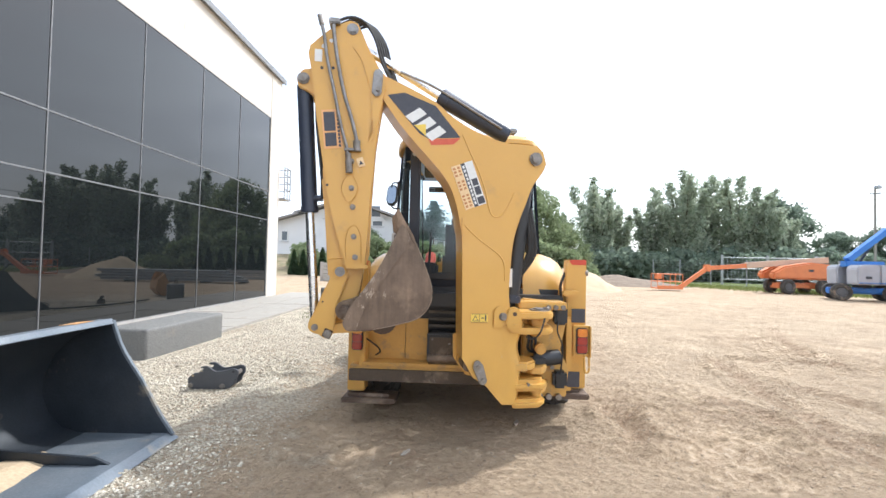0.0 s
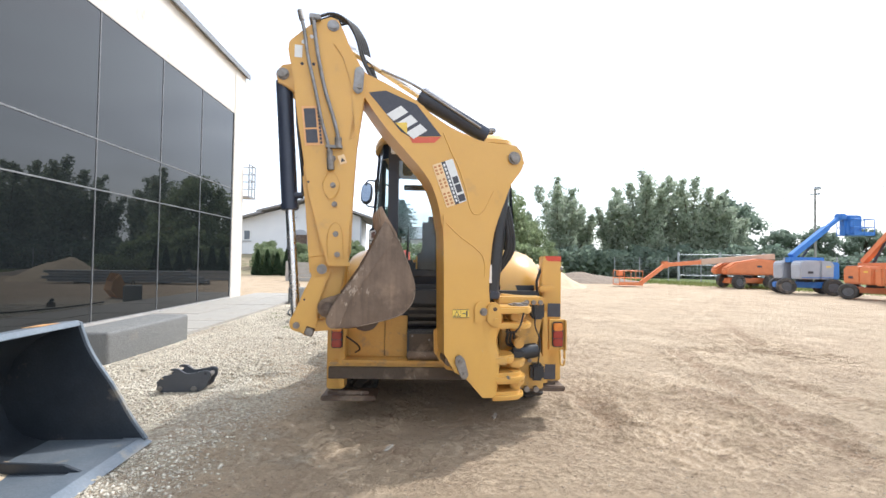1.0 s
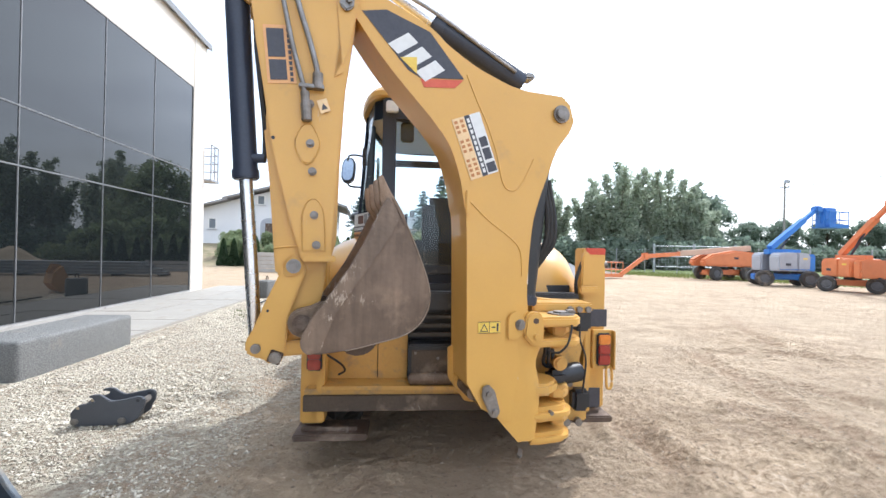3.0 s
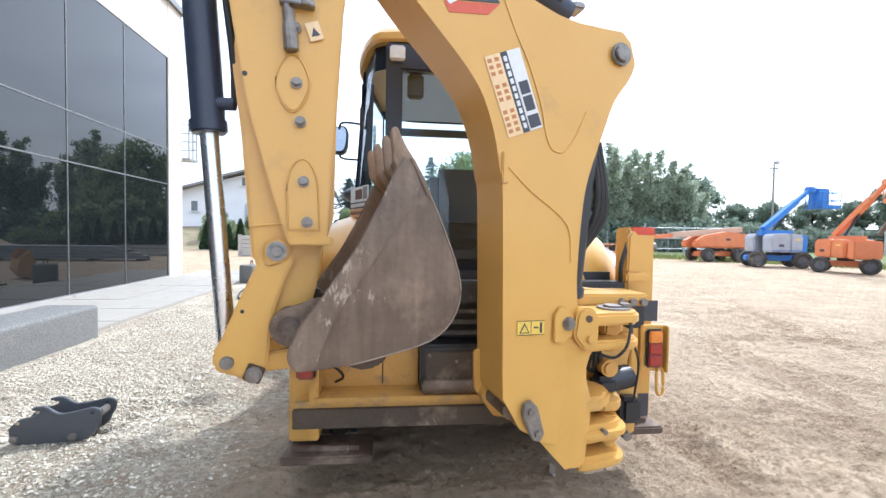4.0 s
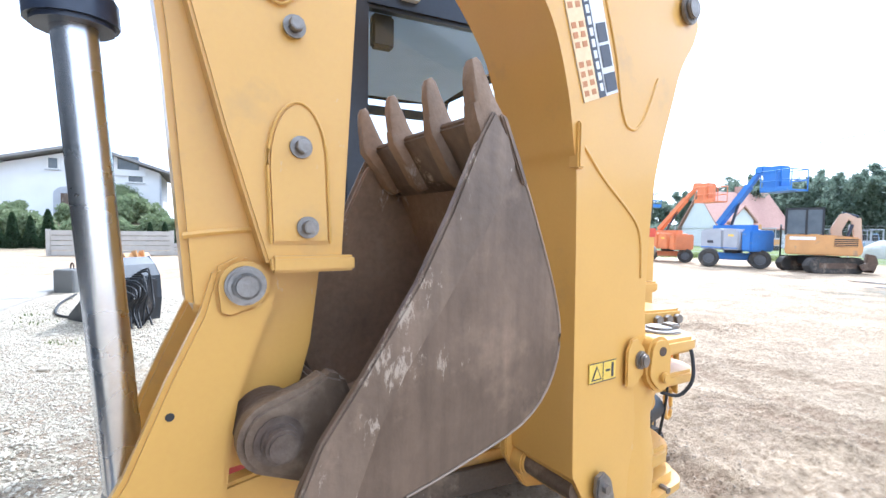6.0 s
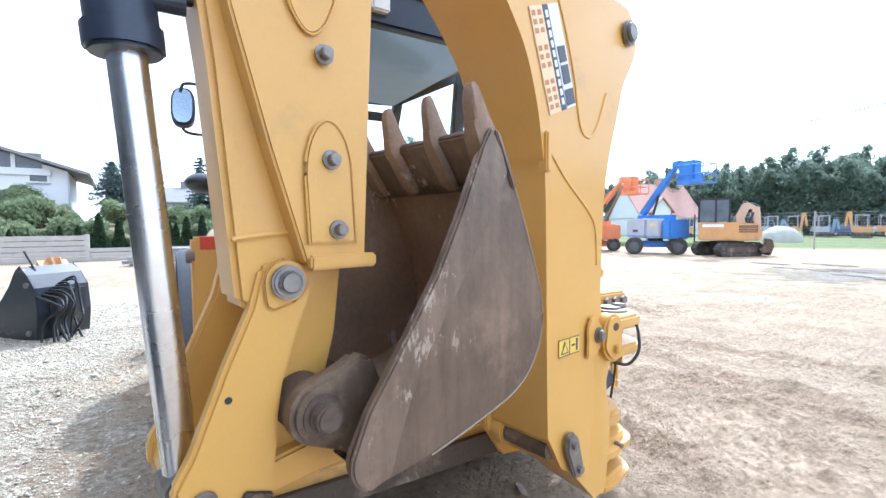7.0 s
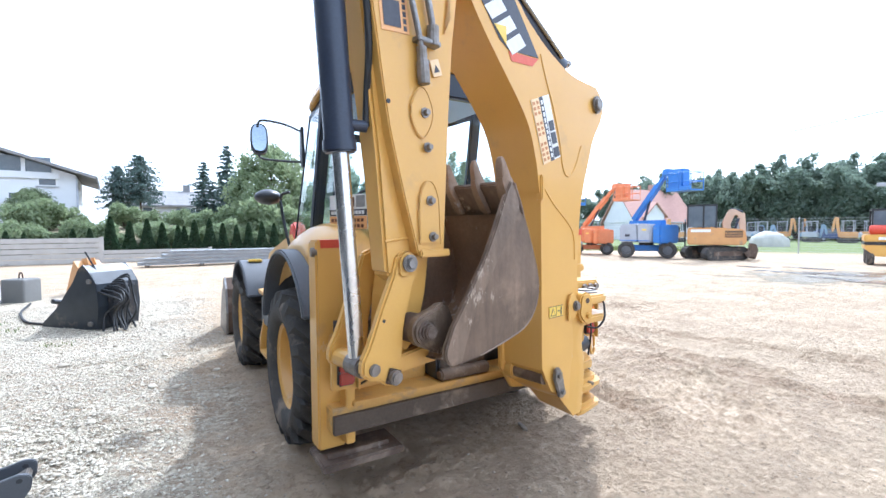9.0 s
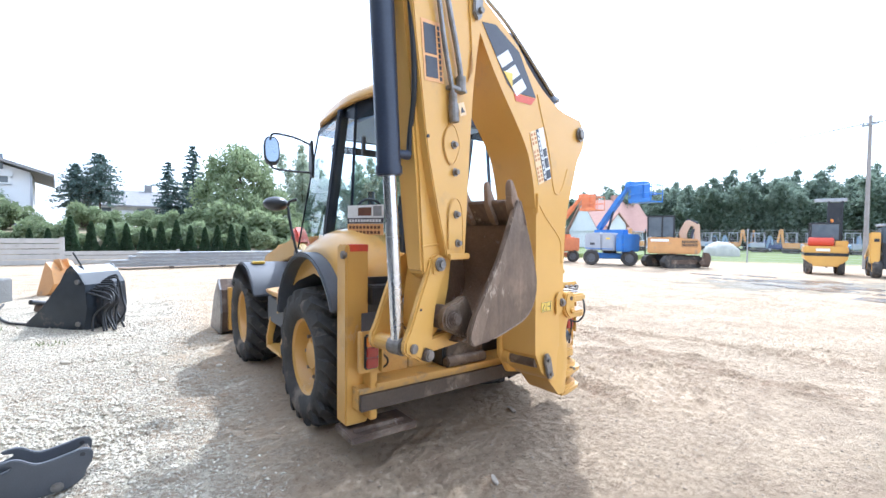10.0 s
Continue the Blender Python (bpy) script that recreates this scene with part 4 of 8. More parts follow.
def build_rear_frame():
    for s in (-1, 1):
        x0, x1 = (-1.18, -1.0) if s < 0 else (1.02, 1.215)
        fy = 0.085
        dz = -0.01 if s < 0 else 0.045
        tower = part("stabiliser_tower", box(x0, x1, fy, fy + 0.165, (0.285 if s < 0 else 0.335) + dz, 1.615 + dz, 0.012), YELLOW, BH)
        part("red_band", box(x0 + 0.03, x1 - 0.005, fy - 0.004, fy + 0.1, 1.565 + dz, 1.617 + dz, 0.002), RED_TAPE, tower, "red reflective band")
        part("inner_leg", box(x0 + 0.03, x1 - 0.03, fy + 0.03, fy + 0.14, 0.26, 0.36, 0.01), STEEL, tower)
        pa, pb = (-1.2, -0.66) if s < 0 else (0.80, 1.22)
        up = 0.0 if s < 0 else 0.065
        rise = 0.03 if s < 0 else up
        low = -0.05 if s < 0 else 0.0
        part("foot_pad", box(pa, pb, -0.07, 0.24, 0.25 + up + low, 0.3 + up + low, 0.01), DARK_RUST, tower, "worn dark steel stabiliser foot")
        part("foot_rib", box(pa + 0.05, pb - 0.08, 0.0, 0.03, 0.3 + up + low, 0.33 + up + low, 0.004), DARK_RUST, tower)
        part("flange", box(x0 + (0.14 if s < 0 else -0.02), x1 + (0.02 if s < 0 else -0.16), -0.028, 0.12, 0.34 + dz, 1.05 + dz, 0.008), YELLOW, tower)
        bx = (-1.115, -0.985) if s < 0 else (1.075, 1.205)
        part("reflector", box(bx[0] - (0.03 if s > 0 else 0), bx[1] - (0.03 if s > 0 else 0), -0.036, -0.03, 0.985 + up, 1.12 + up, 0.002), DECAL_DARK, tower)
        if s > 0:
            part("reflector", box(1.0, 1.13, -0.036, -0.03, 0.425, 0.575, 0.002), DECAL_DARK, tower)
        part("lamp_bracket", box(bx[0] - 0.015, bx[1] + 0.015, -0.05, 0.0, 0.66 + rise, 0.96 + rise, 0.006), YELLOW, tower)
        part("bracket_rim", box(bx[1] + 0.004, bx[1] + 0.016, -0.1, -0.045, 0.66 + rise, 0.96 + rise, 0.004), YELLOW, tower)
        lx = (bx[0] + bx[1]) / 2
        part("tail_lamp", box(lx - 0.055, lx + 0.055, -0.08, -0.048, 0.69 + rise, 0.94 + rise, 0.012), BLACK_PAINT, tower, "red and amber tail lamp")
        part("lens", box(lx - 0.047, lx + 0.047, -0.093, -0.075, 0.70 + rise, 0.775 + rise, 0.008), RED_LENS, tower)
        part("lens", box(lx - 0.047, lx + 0.047, -0.093, -0.075, 0.778 + rise, 0.85 + rise, 0.008), RED_LENS, tower)
        part("lens", box(lx - 0.047, lx + 0.047, -0.093, -0.075, 0.853 + rise, 0.93 + rise, 0.008), AMBER_LENS, tower)
        if s > 0:
            part("tie_down_eye", tube([(1.165, -0.06, 0.72), (1.175, -0.06, 0.75), (1.21, -0.06, 0.74), (1.215, -0.06, 0.58), (1.17, -0.06, 0.57), (1.165, -0.06, 0.72)], 0.011), YELLOW, tower)
        if s > 0:
            part("tower_bracket", box(x0 - 0.06, x0 + 0.1, -0.03, 0.03, 1.3, 1.36, 0.012), YELLOW, tower)
            part("tower_ear", prism([(x0 - 0.03, 1.36), (x0 + 0.04, 1.36), (x0 + 0.05, 1.6), (x0 + 0.01, 1.64), (x0 - 0.025, 1.6)], 0.02, 0.06, "y", 0.01), YELLOW, tower)
            part("tower_hose", tube([(x0 - 0.06, 0.05, 1.28), (x0 - 0.08, 0.02, 1.4), (x0 - 0.03, 0.05, 1.52), (x0 + 0.02, 0.12, 1.56)], 0.014), HOSE, tower)
        part("tower_pin", rod(((x0 - 0.02) if s < 0 else x1 + 0.02, 0.12, 1.53), ((x0 + 0.02) if s < 0 else x1 - 0.02, 0.12, 1.53), 0.03, bev=0.004), BOLT, tower)
    # cross beams of the sliding frame
    part("lower_beam", box(-1.13, 0.975, -0.03, 0.2, 0.41, 0.57, 0.008), YELLOW_DIRTY, BH)
    part("beam_face", box(-1.128, 0.80, -0.068, -0.03, 0.42, 0.534, 0.004), WEAR_STRIP, BH, "scuffed dirty brown-black wear strip")
    part("beam_ledge", box(-1.0, 0.9, -0.058, 0.2, 0.57, 0.6, 0.005), YELLOW_DIRTY, BH)
    part("upper_beam", box(-0.995, 0.975, 0.02, 0.16, 1.16, 1.3, 0.01), BLACK_PAINT, BH)
    part("back_plate", box(-1.0, -0.606, 0.16, 0.19, 0.58, 1.0, 0.004), YELLOW_DIRTY, BH)
    part("back_plate", box(-0.6, -0.37, 0.155, 0.185, 0.58, 1.02, 0.004), YELLOW_DIRTY, BH)
    part("rear_wall", box(-0.98, 0.96, 0.2, 0.24, 0.45, 1.35, 0.0), BLACK_PAINT, BH)
    v = part("valve_block", box(-0.365, 0.08, 0.0, 0.19, 0.6, 0.9, 0.015), BLACK_PAINT, BH, "dirty black hydraulic valve box", smooth=True)
    part("valve_cover", box(-0.34, 0.05, -0.012, 0.002, 0.64, 0.86, 0.006), WEAR_STRIP, v)
    part("accumulator", rod((-0.36, -0.02, 0.645), (0.06, -0.02, 0.645), 0.045, seg=24, bev=0.012), EAR_RUST, v, "dusty brown pipe along the valve box", smooth=True)
    part("cover_strip", box(-0.33, -0.2, -0.016, -0.011, 0.655, 0.662, 0), GALV, v)
    for x, z in ((-0.31, 0.84), (0.02, 0.84), (-0.31, 0.68), (0.02, 0.68), (-0.14, 0.8)):
        part("cover_bolt", rod((x, -0.01, z), (x, -0.022, z), 0.011, seg=6), BOLT, v)
    for z in (0.95, 1.02, 1.09):
        part("guard_slat", box(-0.36, 0.3, 0.05, 0.09, z, z + 0.028, 0.006), WORN_BLACK, v, "dusty black guard slat")
    part("lamp_cable", tube([(-1.02, -0.02, 0.86), (-0.93, -0.01, 0.8), (-0.86, 0.03, 0.74), (-0.84, 0.08, 0.68), (-0.9, 0.12, 0.64)], 0.008), HOSE, BH, "loose black lamp cable")


build_rear_frame()


def build_swing():
    """The kingpost carriage and the swing casting at the boom's foot."""
    c = part("carriage", prism([(0.56, 0.36), (0.98, 0.36), (1.0, 0.62), (0.92, 0.8), (0.98, 1.1), (0.98, 1.24), (0.56, 1.28)], -0.14, -0.005, "y", 0.01), YELLOW_DIRTY, BH)
    part("carriage_top", box(0.5, 0.94, -0.32, -0.02, 1.195, 1.265, 0.012), YELLOW, c)
    part("guide_block", box(0.84, 0.96, -0.26, -0.13, 1.05, 1.22, 0.02), BLACK_PAINT, c)
    part("guide_block", box(0.84, 0.97, -0.24, -0.13, 0.46, 0.62, 0.025), BLACK_PAINT, c)
    for x in (0.77, 0.835, 0.9):
        part("clamp_bolt", rod((x, -0.32, 1.22), (x, -0.345, 1.22), 0.024, seg=6, bev=0.002), BOLT, c)
    for z in (0.72, 0.64):
        part("clamp_bolt", rod((0.84, -0.14, z), (0.84, -0.17, z), 0.022, seg=6, bev=0.002), BOLT, c)
    for x in (0.73, 0.81, 0.9):
        part("clamp_bolt", rod((x, -0.16, 0.37), (x, -0.2, 0.37), 0.028, seg=12), BOLT, c)
    kp = part("kingpost", rod((0.65, -0.42, 0.97), (0.65, -0.42, 1.19), 0.05), YELLOW, BH)
    part("lower_kingpost", rod((0.65, -0.42, 0.4), (0.65, -0.42, 0.62), 0.05), YELLOW, kp)
    ring = rod((0.67, -0.42, 1.19), (0.67, -0.42, 1.21), 0.092, seg=32, bev=0.005)
    part("kingpost_pin", rod((0.67, -0.42, 1.21), (0.67, -0.42, 1.22), 0.055, seg=28, bm=ring, bev=0.004), STEEL, kp, smooth=True)
    part("pin_keeper", box(0.7, 0.76, -0.46, -0.4, 1.208, 1.23, 0.006), BOLT, kp)
    # casting: a smooth waist between the forked upper and lower lugs
    rows = [(1.19, 0.5), (1.1, 0.51), (1.03, 0.505), (0.98, 0.48), (0.92, 0.462), (0.86, 0.464), (0.8, 0.48), (0.74, 0.492), (0.66, 0.49), (0.56, 0.48), (0.47, 0.47), (0.41, 0.46)]
    cast = bmesh.new()
    rings = []
    for z, r in rows:
        low = max(0.2, 0.2 + 0.9 * (0.56 - z)) if z < 0.56 else 0.2
        plan = [(low, -0.3), (low, -0.615), (r - 0.1, -0.604), (r - 0.04, -0.598), (r - 0.012, -0.58), (r, -0.54), (r + 0.012, -0.5), (r + 0.015, -0.4), (r, -0.3)]
        rings.append([cast.verts.new((x, y, z)) for x, y in plan])
    for a, b in zip(rings, rings[1:]):
        for i in range(9):
            cast.faces.new((a[i], a[(i + 1) % 9], b[(i + 1) % 9], b[i]))
    cast.faces.new(rings[0])
    cast.faces.new(rings[-1])
    bmesh.ops.recalc_face_normals(cast, faces=cast.faces)
    part("swing_casting", cast, YELLOW, kp, smooth=True)

    def lug(z0, z1, reach, r, bev, front=0.0):
        """A rounded lug that wraps the upright pin."""
        plan = [(0.4, -0.29), (0.4, -0.596), (0.49, -0.6 - front), (0.56, -0.58 - front)]
        plan += [(reach - r + r * math.sin(a), -0.425 - (r + 0.03) * math.cos(a)) for a in np.linspace(0.35, 2.6, 9)] + [(0.56, -0.29)]
        part("swing_lug", prism(plan, z0, z1, "z", bev), YELLOW, kp, smooth=True)
    lug(1.135, 1.2, 0.79, 0.12, 0.014)
    lug(1.005, 1.06, 0.79, 0.12, 0.014)
    lug(0.69, 0.768, 0.64, 0.1, 0.034)
    lug(0.515, 0.612, 0.735, 0.11, 0.034)
    lug(0.372, 0.45, 0.725, 0.11, 0.028)
    for z0, z1, x in ((1.07, 1.125, 0.6), (0.645, 0.7, 0.58), (0.475, 0.52, 0.6)):
        part("carriage_lug", prism([(x, -0.02), (x - 0.02, -0.42), (0.6, -0.48), (0.68, -0.48), (0.73, -0.42), (0.84, -0.02)], z0, z1, "z", 0.008), YELLOW_DIRTY, kp)
    part("grease_nipple", rod((0.56, -0.55, 0.578), (0.565, -0.585, 0.578), 0.014, seg=8), BOLT, kp)
    ear = part("lug_eye", prism(curve_through([(x - 0.038, z) for x, z in ((0.40, 1.15), (0.408, 1.205), (0.435, 1.235), (0.48, 1.238), (0.515, 1.21), (0.522, 1.15), (0.52, 1.07), (0.5, 1.03), (0.46, 1.025), (0.425, 1.05), (0.395, 1.095), (0.398, 1.14))], 2), -0.645, -0.57, "y", 0.012), YELLOW, kp, smooth=True)
    # dark disc stands in for the shaded pin hole
    part("pin_bore", rod((0.43, -0.647, 1.185), (0.43, -0.64, 1.185), 0.018, seg=20), DARK_RUST, ear)
    part("lug_bolt", rod((0.437, -0.645, 1.085), (0.437, -0.665, 1.085), 0.021, seg=16, bev=0.004), YELLOW, ear, smooth=True)
    cyl = part("swing_cylinder", rod((0.68, -0.26, 0.73), (0.9, -0.2, 0.75), 0.07, bev=0.012), BLACK_PAINT, BH, "black swing cylinder", smooth=True)
    part("cylinder_boss", rod((0.7, -0.36, 0.84), (0.7, -0.2, 0.84), 0.05, seg=24, bev=0.015), YELLOW_DIRTY, cyl, "yellow boss over the swing cylinder", smooth=True)
    part("rod_end", box(0.62, 0.75, -0.36, -0.22, 0.68, 0.79, 0.03), BLACK_PAINT, cyl)
    for k in range(3):
        part("hose", tube([(0.57 + 0.03 * k, -0.32, 1.02 - 0.02 * k), (0.6 + 0.03 * k, -0.33 + 0.02 * k, 0.94), (0.58 + 0.04 * k, -0.3, 0.82), (0.7 + 0.03 * k, -0.22, 0.78)], 0.013), HOSE, cyl)
    part("pilot_hose", tube([(0.88, -0.25, 1.1), (0.85, -0.3, 1.0), (0.92, -0.28, 0.86), (0.9, -0.25, 0.6)], 0.007), HOSE, cyl)
    part("pilot_hose", tube([(0.71, -0.52, 1.19), (0.69, -0.575, 1.13), (0.655, -0.61, 1.03), (0.6, -0.59, 0.965), (0.54, -0.55, 0.98)], 0.0075), HOSE, cyl)


build_swing()
# the folded arm stands at a slight angle to the machine
SET["m"] = Matrix.Translation((-1.024, -0.833, 0)) @ Matrix.Rotation(radians(10.3), 4, "Z") @ Matrix.Translation((1.03, 0.77, 0))
YB = -0.79  # the boom's outer face
YS = -0.806  # the stick's outer face
YL = -0.765  # the links at the stick's end
ARM = SET["m"]


def build_boom():
    SET["m"] = ARM @ Matrix.Translation((0.024, 0, -0.02)) @ Matrix.Diagonal((1, 1, 1.0165, 1))
    upper = [(-0.84, 3.14), (-0.78, 3.175), (-0.724, 3.124), (-0.563, 3.06), (-0.301, 2.94), (-0.2, 2.858), (-0.1, 2.793), (0.0, 2.737), (0.104, 2.694), (0.241, 2.645), (0.36, 2.625), (0.6, 2.617), (0.655, 2.568), (0.684, 2.465), (0.65, 2.385), (0.565, 2.27), (0.507, 2.12), (0.437, 1.93), (0.395, 1.75), (0.37, 1.4), (0.38, 1.24), (0.40, 1.05), (0.3, 0.75), (0.28, 0.55)]
    inner = [(0.2, 0.57), (0.07, 0.65), (-0.02, 0.80), (-0.028, 0.9), (-0.045, 1.75), (-0.065, 1.9), (-0.096, 2.06), (-0.16, 2.235), (-0.25, 2.36), (-0.36, 2.478), (-0.505, 2.63), (-0.62, 2.765), (-0.75, 2.94), (-0.84, 3.05)]
    upper = upper[:3] + curve_through(upper[3:11], 2) + upper[11:13] + curve_through(upper[13:22], 3) + upper[22:]
    inner = inner[:2] + curve_through(inner[2:], 4)
    boom = part("boom", prism(upper + inner, YB, YB + 0.34, "y", 0.006), YELLOW, BH, smooth=True)
    for line in ([(-0.02, 1.91), (0.087, 1.81), (0.229, 1.715), (0.303, 1.654), (0.328, 1.584), (0.332, 1.46)], [(-0.06, 2.68), (0.011, 2.52), (0.072, 2.41), (0.15, 2.21), (0.176, 2.07), (0.21, 2.0), (0.27, 1.99), (0.33, 2.05), (0.4, 2.2)]):
        part("weld_bead", tube([(x, YB - 0.001, z) for x, z in line], 0.0055, 8), YELLOW, boom, smooth=True)
    # stiffening plates welded on the flank
    part("edge_weld", box(-0.056, -0.024, YB - 0.016, YB + 0.03, 1.83, 1.98, 0.006), YELLOW, boom)
    part("pin_plate", prism([(0.235, 1.07), (0.235, 1.2), (0.26, 1.24), (0.3, 1.245), (0.345, 1.2), (0.36, 1.15), (0.34, 1.1), (0.29, 1.065)], YB - 0.022, YB - 0.01, "y", 0.005), YELLOW, boom)
    pin_cap(boom, 0.315, YB - 0.02, 1.16, 0.025)
    pin_cap(boom, 0.585, YB - 0.008, 2.5, 0.042)
    # retainer with two holes at the foot pin
    m = Matrix.Translation((0.125, 0, 0.70)) @ Matrix.Rotation(radians(-20), 4, "Y")
    ret = part("pin_retainer", prism([(-0.035, -0.09), (0.0, -0.115), (0.035, -0.09), (0.045, 0.05), (0.02, 0.1), (-0.02, 0.1), (-0.045, 0.05)], YB - 0.035, YB - 0.012, "y", 0.006, m=m), STEEL, boom)
    for dz in (-0.07, 0.05):
        p = m @ Vector((0, 0, dz))
        part("retainer_bolt", rod((p.x, YB - 0.03, p.z), (p.x, YB - 0.05, p.z), 0.018, seg=6), BOLT, ret)
    part("foot_tube", rod((0.03, YB + 0.02, 0.74), (0.03, YB + 0.32, 0.74), 0.045, seg=28), EAR_RUST, boom, "dusty brown cross tube", smooth=True)
    part("foot_ring", rod((0.03, YB + 0.24, 0.74), (0.03, YB + 0.31, 0.74), 0.062, seg=24, bev=0.008), YELLOW, boom, smooth=True)
    part("foot_plate", prism([(-0.06, 0.96), (-0.02, 0.98), (0.2, 0.57), (0.06, 0.6), (-0.055, 0.76)], YB + 0.30, YB + 0.335, "y", 0.006), YELLOW, boom)
    # decal panel with plain emblem shapes
    dec = part("decal", prism([(-0.706, 2.97), (-0.565, 2.998), (-0.3, 2.905), (-0.08, 2.65), (-0.355, 2.628), (-0.43, 2.665)], YB - 0.0035, YB - 0.0015, "y", 0), DECAL_DARK, boom, "dark decal with a pale emblem")
    part("decal_stripe", prism([(-0.355, 2.622), (-0.083, 2.644), (-0.14, 2.59), (-0.33, 2.575)], YB - 0.0035, YB - 0.0015, "y", 0), RED_INK, dec)
    rot = Matrix.Translation((-0.375, 0, 2.742)) @ Matrix.Rotation(radians(40), 4, "Y")
    for x, w in ((-0.115, 0.04), (-0.005, 0.04), (0.105, 0.04)):
        part("emblem_mark", prism([(x - w - 0.02, -0.07), (x + w - 0.02, -0.07), (x + w + 0.02, 0.07), (x - w + 0.02, 0.07)], YB - 0.0055, YB - 0.004, "y", 0, m=rot), WHITE_INK, dec)
    part("emblem_triangle", prism([(-0.075, -0.075), (0.06, -0.075), (-0.005, 0.0)], YB - 0.007, YB - 0.0058, "y", 0, m=rot), YELLOW_INK, dec)
    # hire sticker: plain bars
    m2 = Matrix.Translation((0.005, 0, 2.255)) @ Matrix.Rotation(radians(69.5), 4, "Y")
    st = part("hire_sticker", prism([(-0.19, -0.1), (0.19, -0.1), (0.19, 0.09), (-0.19, 0.09)], YB - 0.0035, YB - 0.0015, "y", 0, m=m2), WHITE_INK, boom, "white and orange sticker with printed lines")
    part("band", prism([(-0.19, -0.1), (0.19, -0.1), (0.19, -0.02), (-0.19, -0.02)], YB - 0.005, YB - 0.0036, "y", 0, m=m2), PALE_INK, st)
    part("band", prism([(-0.19, -0.018), (0.19, -0.018), (0.19, 0.018), (-0.19, 0.018)], YB - 0.005, YB - 0.0036, "y", 0, m=m2), DECAL_DARK, st)
    lines_on(st, "printed_bar", [(-0.17 + 0.035 * k, -0.145 + 0.035 * k, -0.008, 0.009) for k in range(10)], YB - 0.0052, WHITE_INK, m2)
    lines_on(st, "printed_bar", [(-0.175 + 0.03 * k, -0.157 + 0.03 * k, z, z + 0.022) for k in range(12) for z in (-0.092, -0.054) if k not in (3, 7)], YB - 0.0052, TAN_INK, m2)
    lines_on(st, "printed_bar", [(-0.04, 0.02, 0.03, 0.08), (0.03, 0.1, 0.03, 0.08), (0.12, 0.18, 0.025, 0.085)], YB - 0.0052, DECAL_DARK, m2)
    # warning label
    wl_ = part("warning_label", box(0.042, 0.188, YB - 0.006, YB - 0.003, 1.11, 1.18, 0), YELLOW_INK, boom, "yellow warning label")
    for pts in ([(0.052, 1.12), (0.108, 1.12), (0.08, 1.17)], [(0.163, 1.12), (0.175, 1.12), (0.175, 1.17), (0.163, 1.17)], [(0.13, 1.142), (0.155, 1.142), (0.155, 1.15), (0.13, 1.15)], [(0.114, 1.11), (0.117, 1.11), (0.117, 1.18), (0.114, 1.18)], [(0.042, 1.11), (0.188, 1.11), (0.188, 1.113), (0.042, 1.113)], [(0.042, 1.177), (0.188, 1.177), (0.188, 1.18), (0.042, 1.18)]):
        part("pictogram", prism(pts, YB - 0.0075, YB - 0.0062, "y", 0), DECAL_DARK, wl_)
    part("pictogram", prism([(0.061, 1.125), (0.099, 1.125), (0.08, 1.159)], YB - 0.009, YB - 0.0077, "y", 0), YELLOW_INK, wl_)
    # boom cylinder behind the upright and its hoses
    bc = part("boom_cylinder", rod((0.56, YB + 0.2, 2.4), (0.44, YB + 0.2, 1.28), 0.075, bev=0.01), BLACK_PAINT, BH, "black boom cylinder", smooth=True)
    part("gland", rod((0.45, YB + 0.2, 1.33), (0.44, YB + 0.2, 1.26), 0.088, bev=0.01), CYL_DARK, bc, smooth=True)
    part("cylinder_label", box(0.40, 0.43, YB + 0.115, YB + 0.122, 1.4, 1.56, 0), WHITE_INK, bc)
    for k in range(3):
        part("hose", tube([(0.56 + 0.02 * k, YB + 0.18, 2.1), (0.60 + 0.025 * k, YB + 0.17, 1.85), (0.6 + 0.03 * k, YB + 0.18, 1.68), (0.5 + 0.02 * k, YB + 0.24, 1.5)], 0.02), HOSE, bc)
    sc = part("stick_cylinder", rod((-0.225, YB + 0.17, 3.035), (0.38, YB + 0.17, 2.735), 0.08, bev=0.01), CYL_DARK, BH, "black stick cylinder along the boom", smooth=True)
    part("gland", rod((-0.25, YB + 0.17, 3.046), (-0.17, YB + 0.17, 3.0), 0.088, bev=0.012), CYL_DARK, sc, smooth=True)
    part("piston_rod", rod((-0.96, YB + 0.17, 3.44), (-0.22, YB + 0.17, 3.03), 0.035), CHROME, sc)
    part("steel_line", tube([(-0.6, YB + 0.08, 3.2), (-0.3, YB + 0.08, 3.1), (0.3, YB + 0.08, 2.77)], 0.012), STEEL, sc)
    part("line_fitting", box(0.33, 0.45, YB + 0.1, YB + 0.2, 2.75, 2.79, 0.01), STEEL, sc)


build_boom()
SET["m"] = ARM


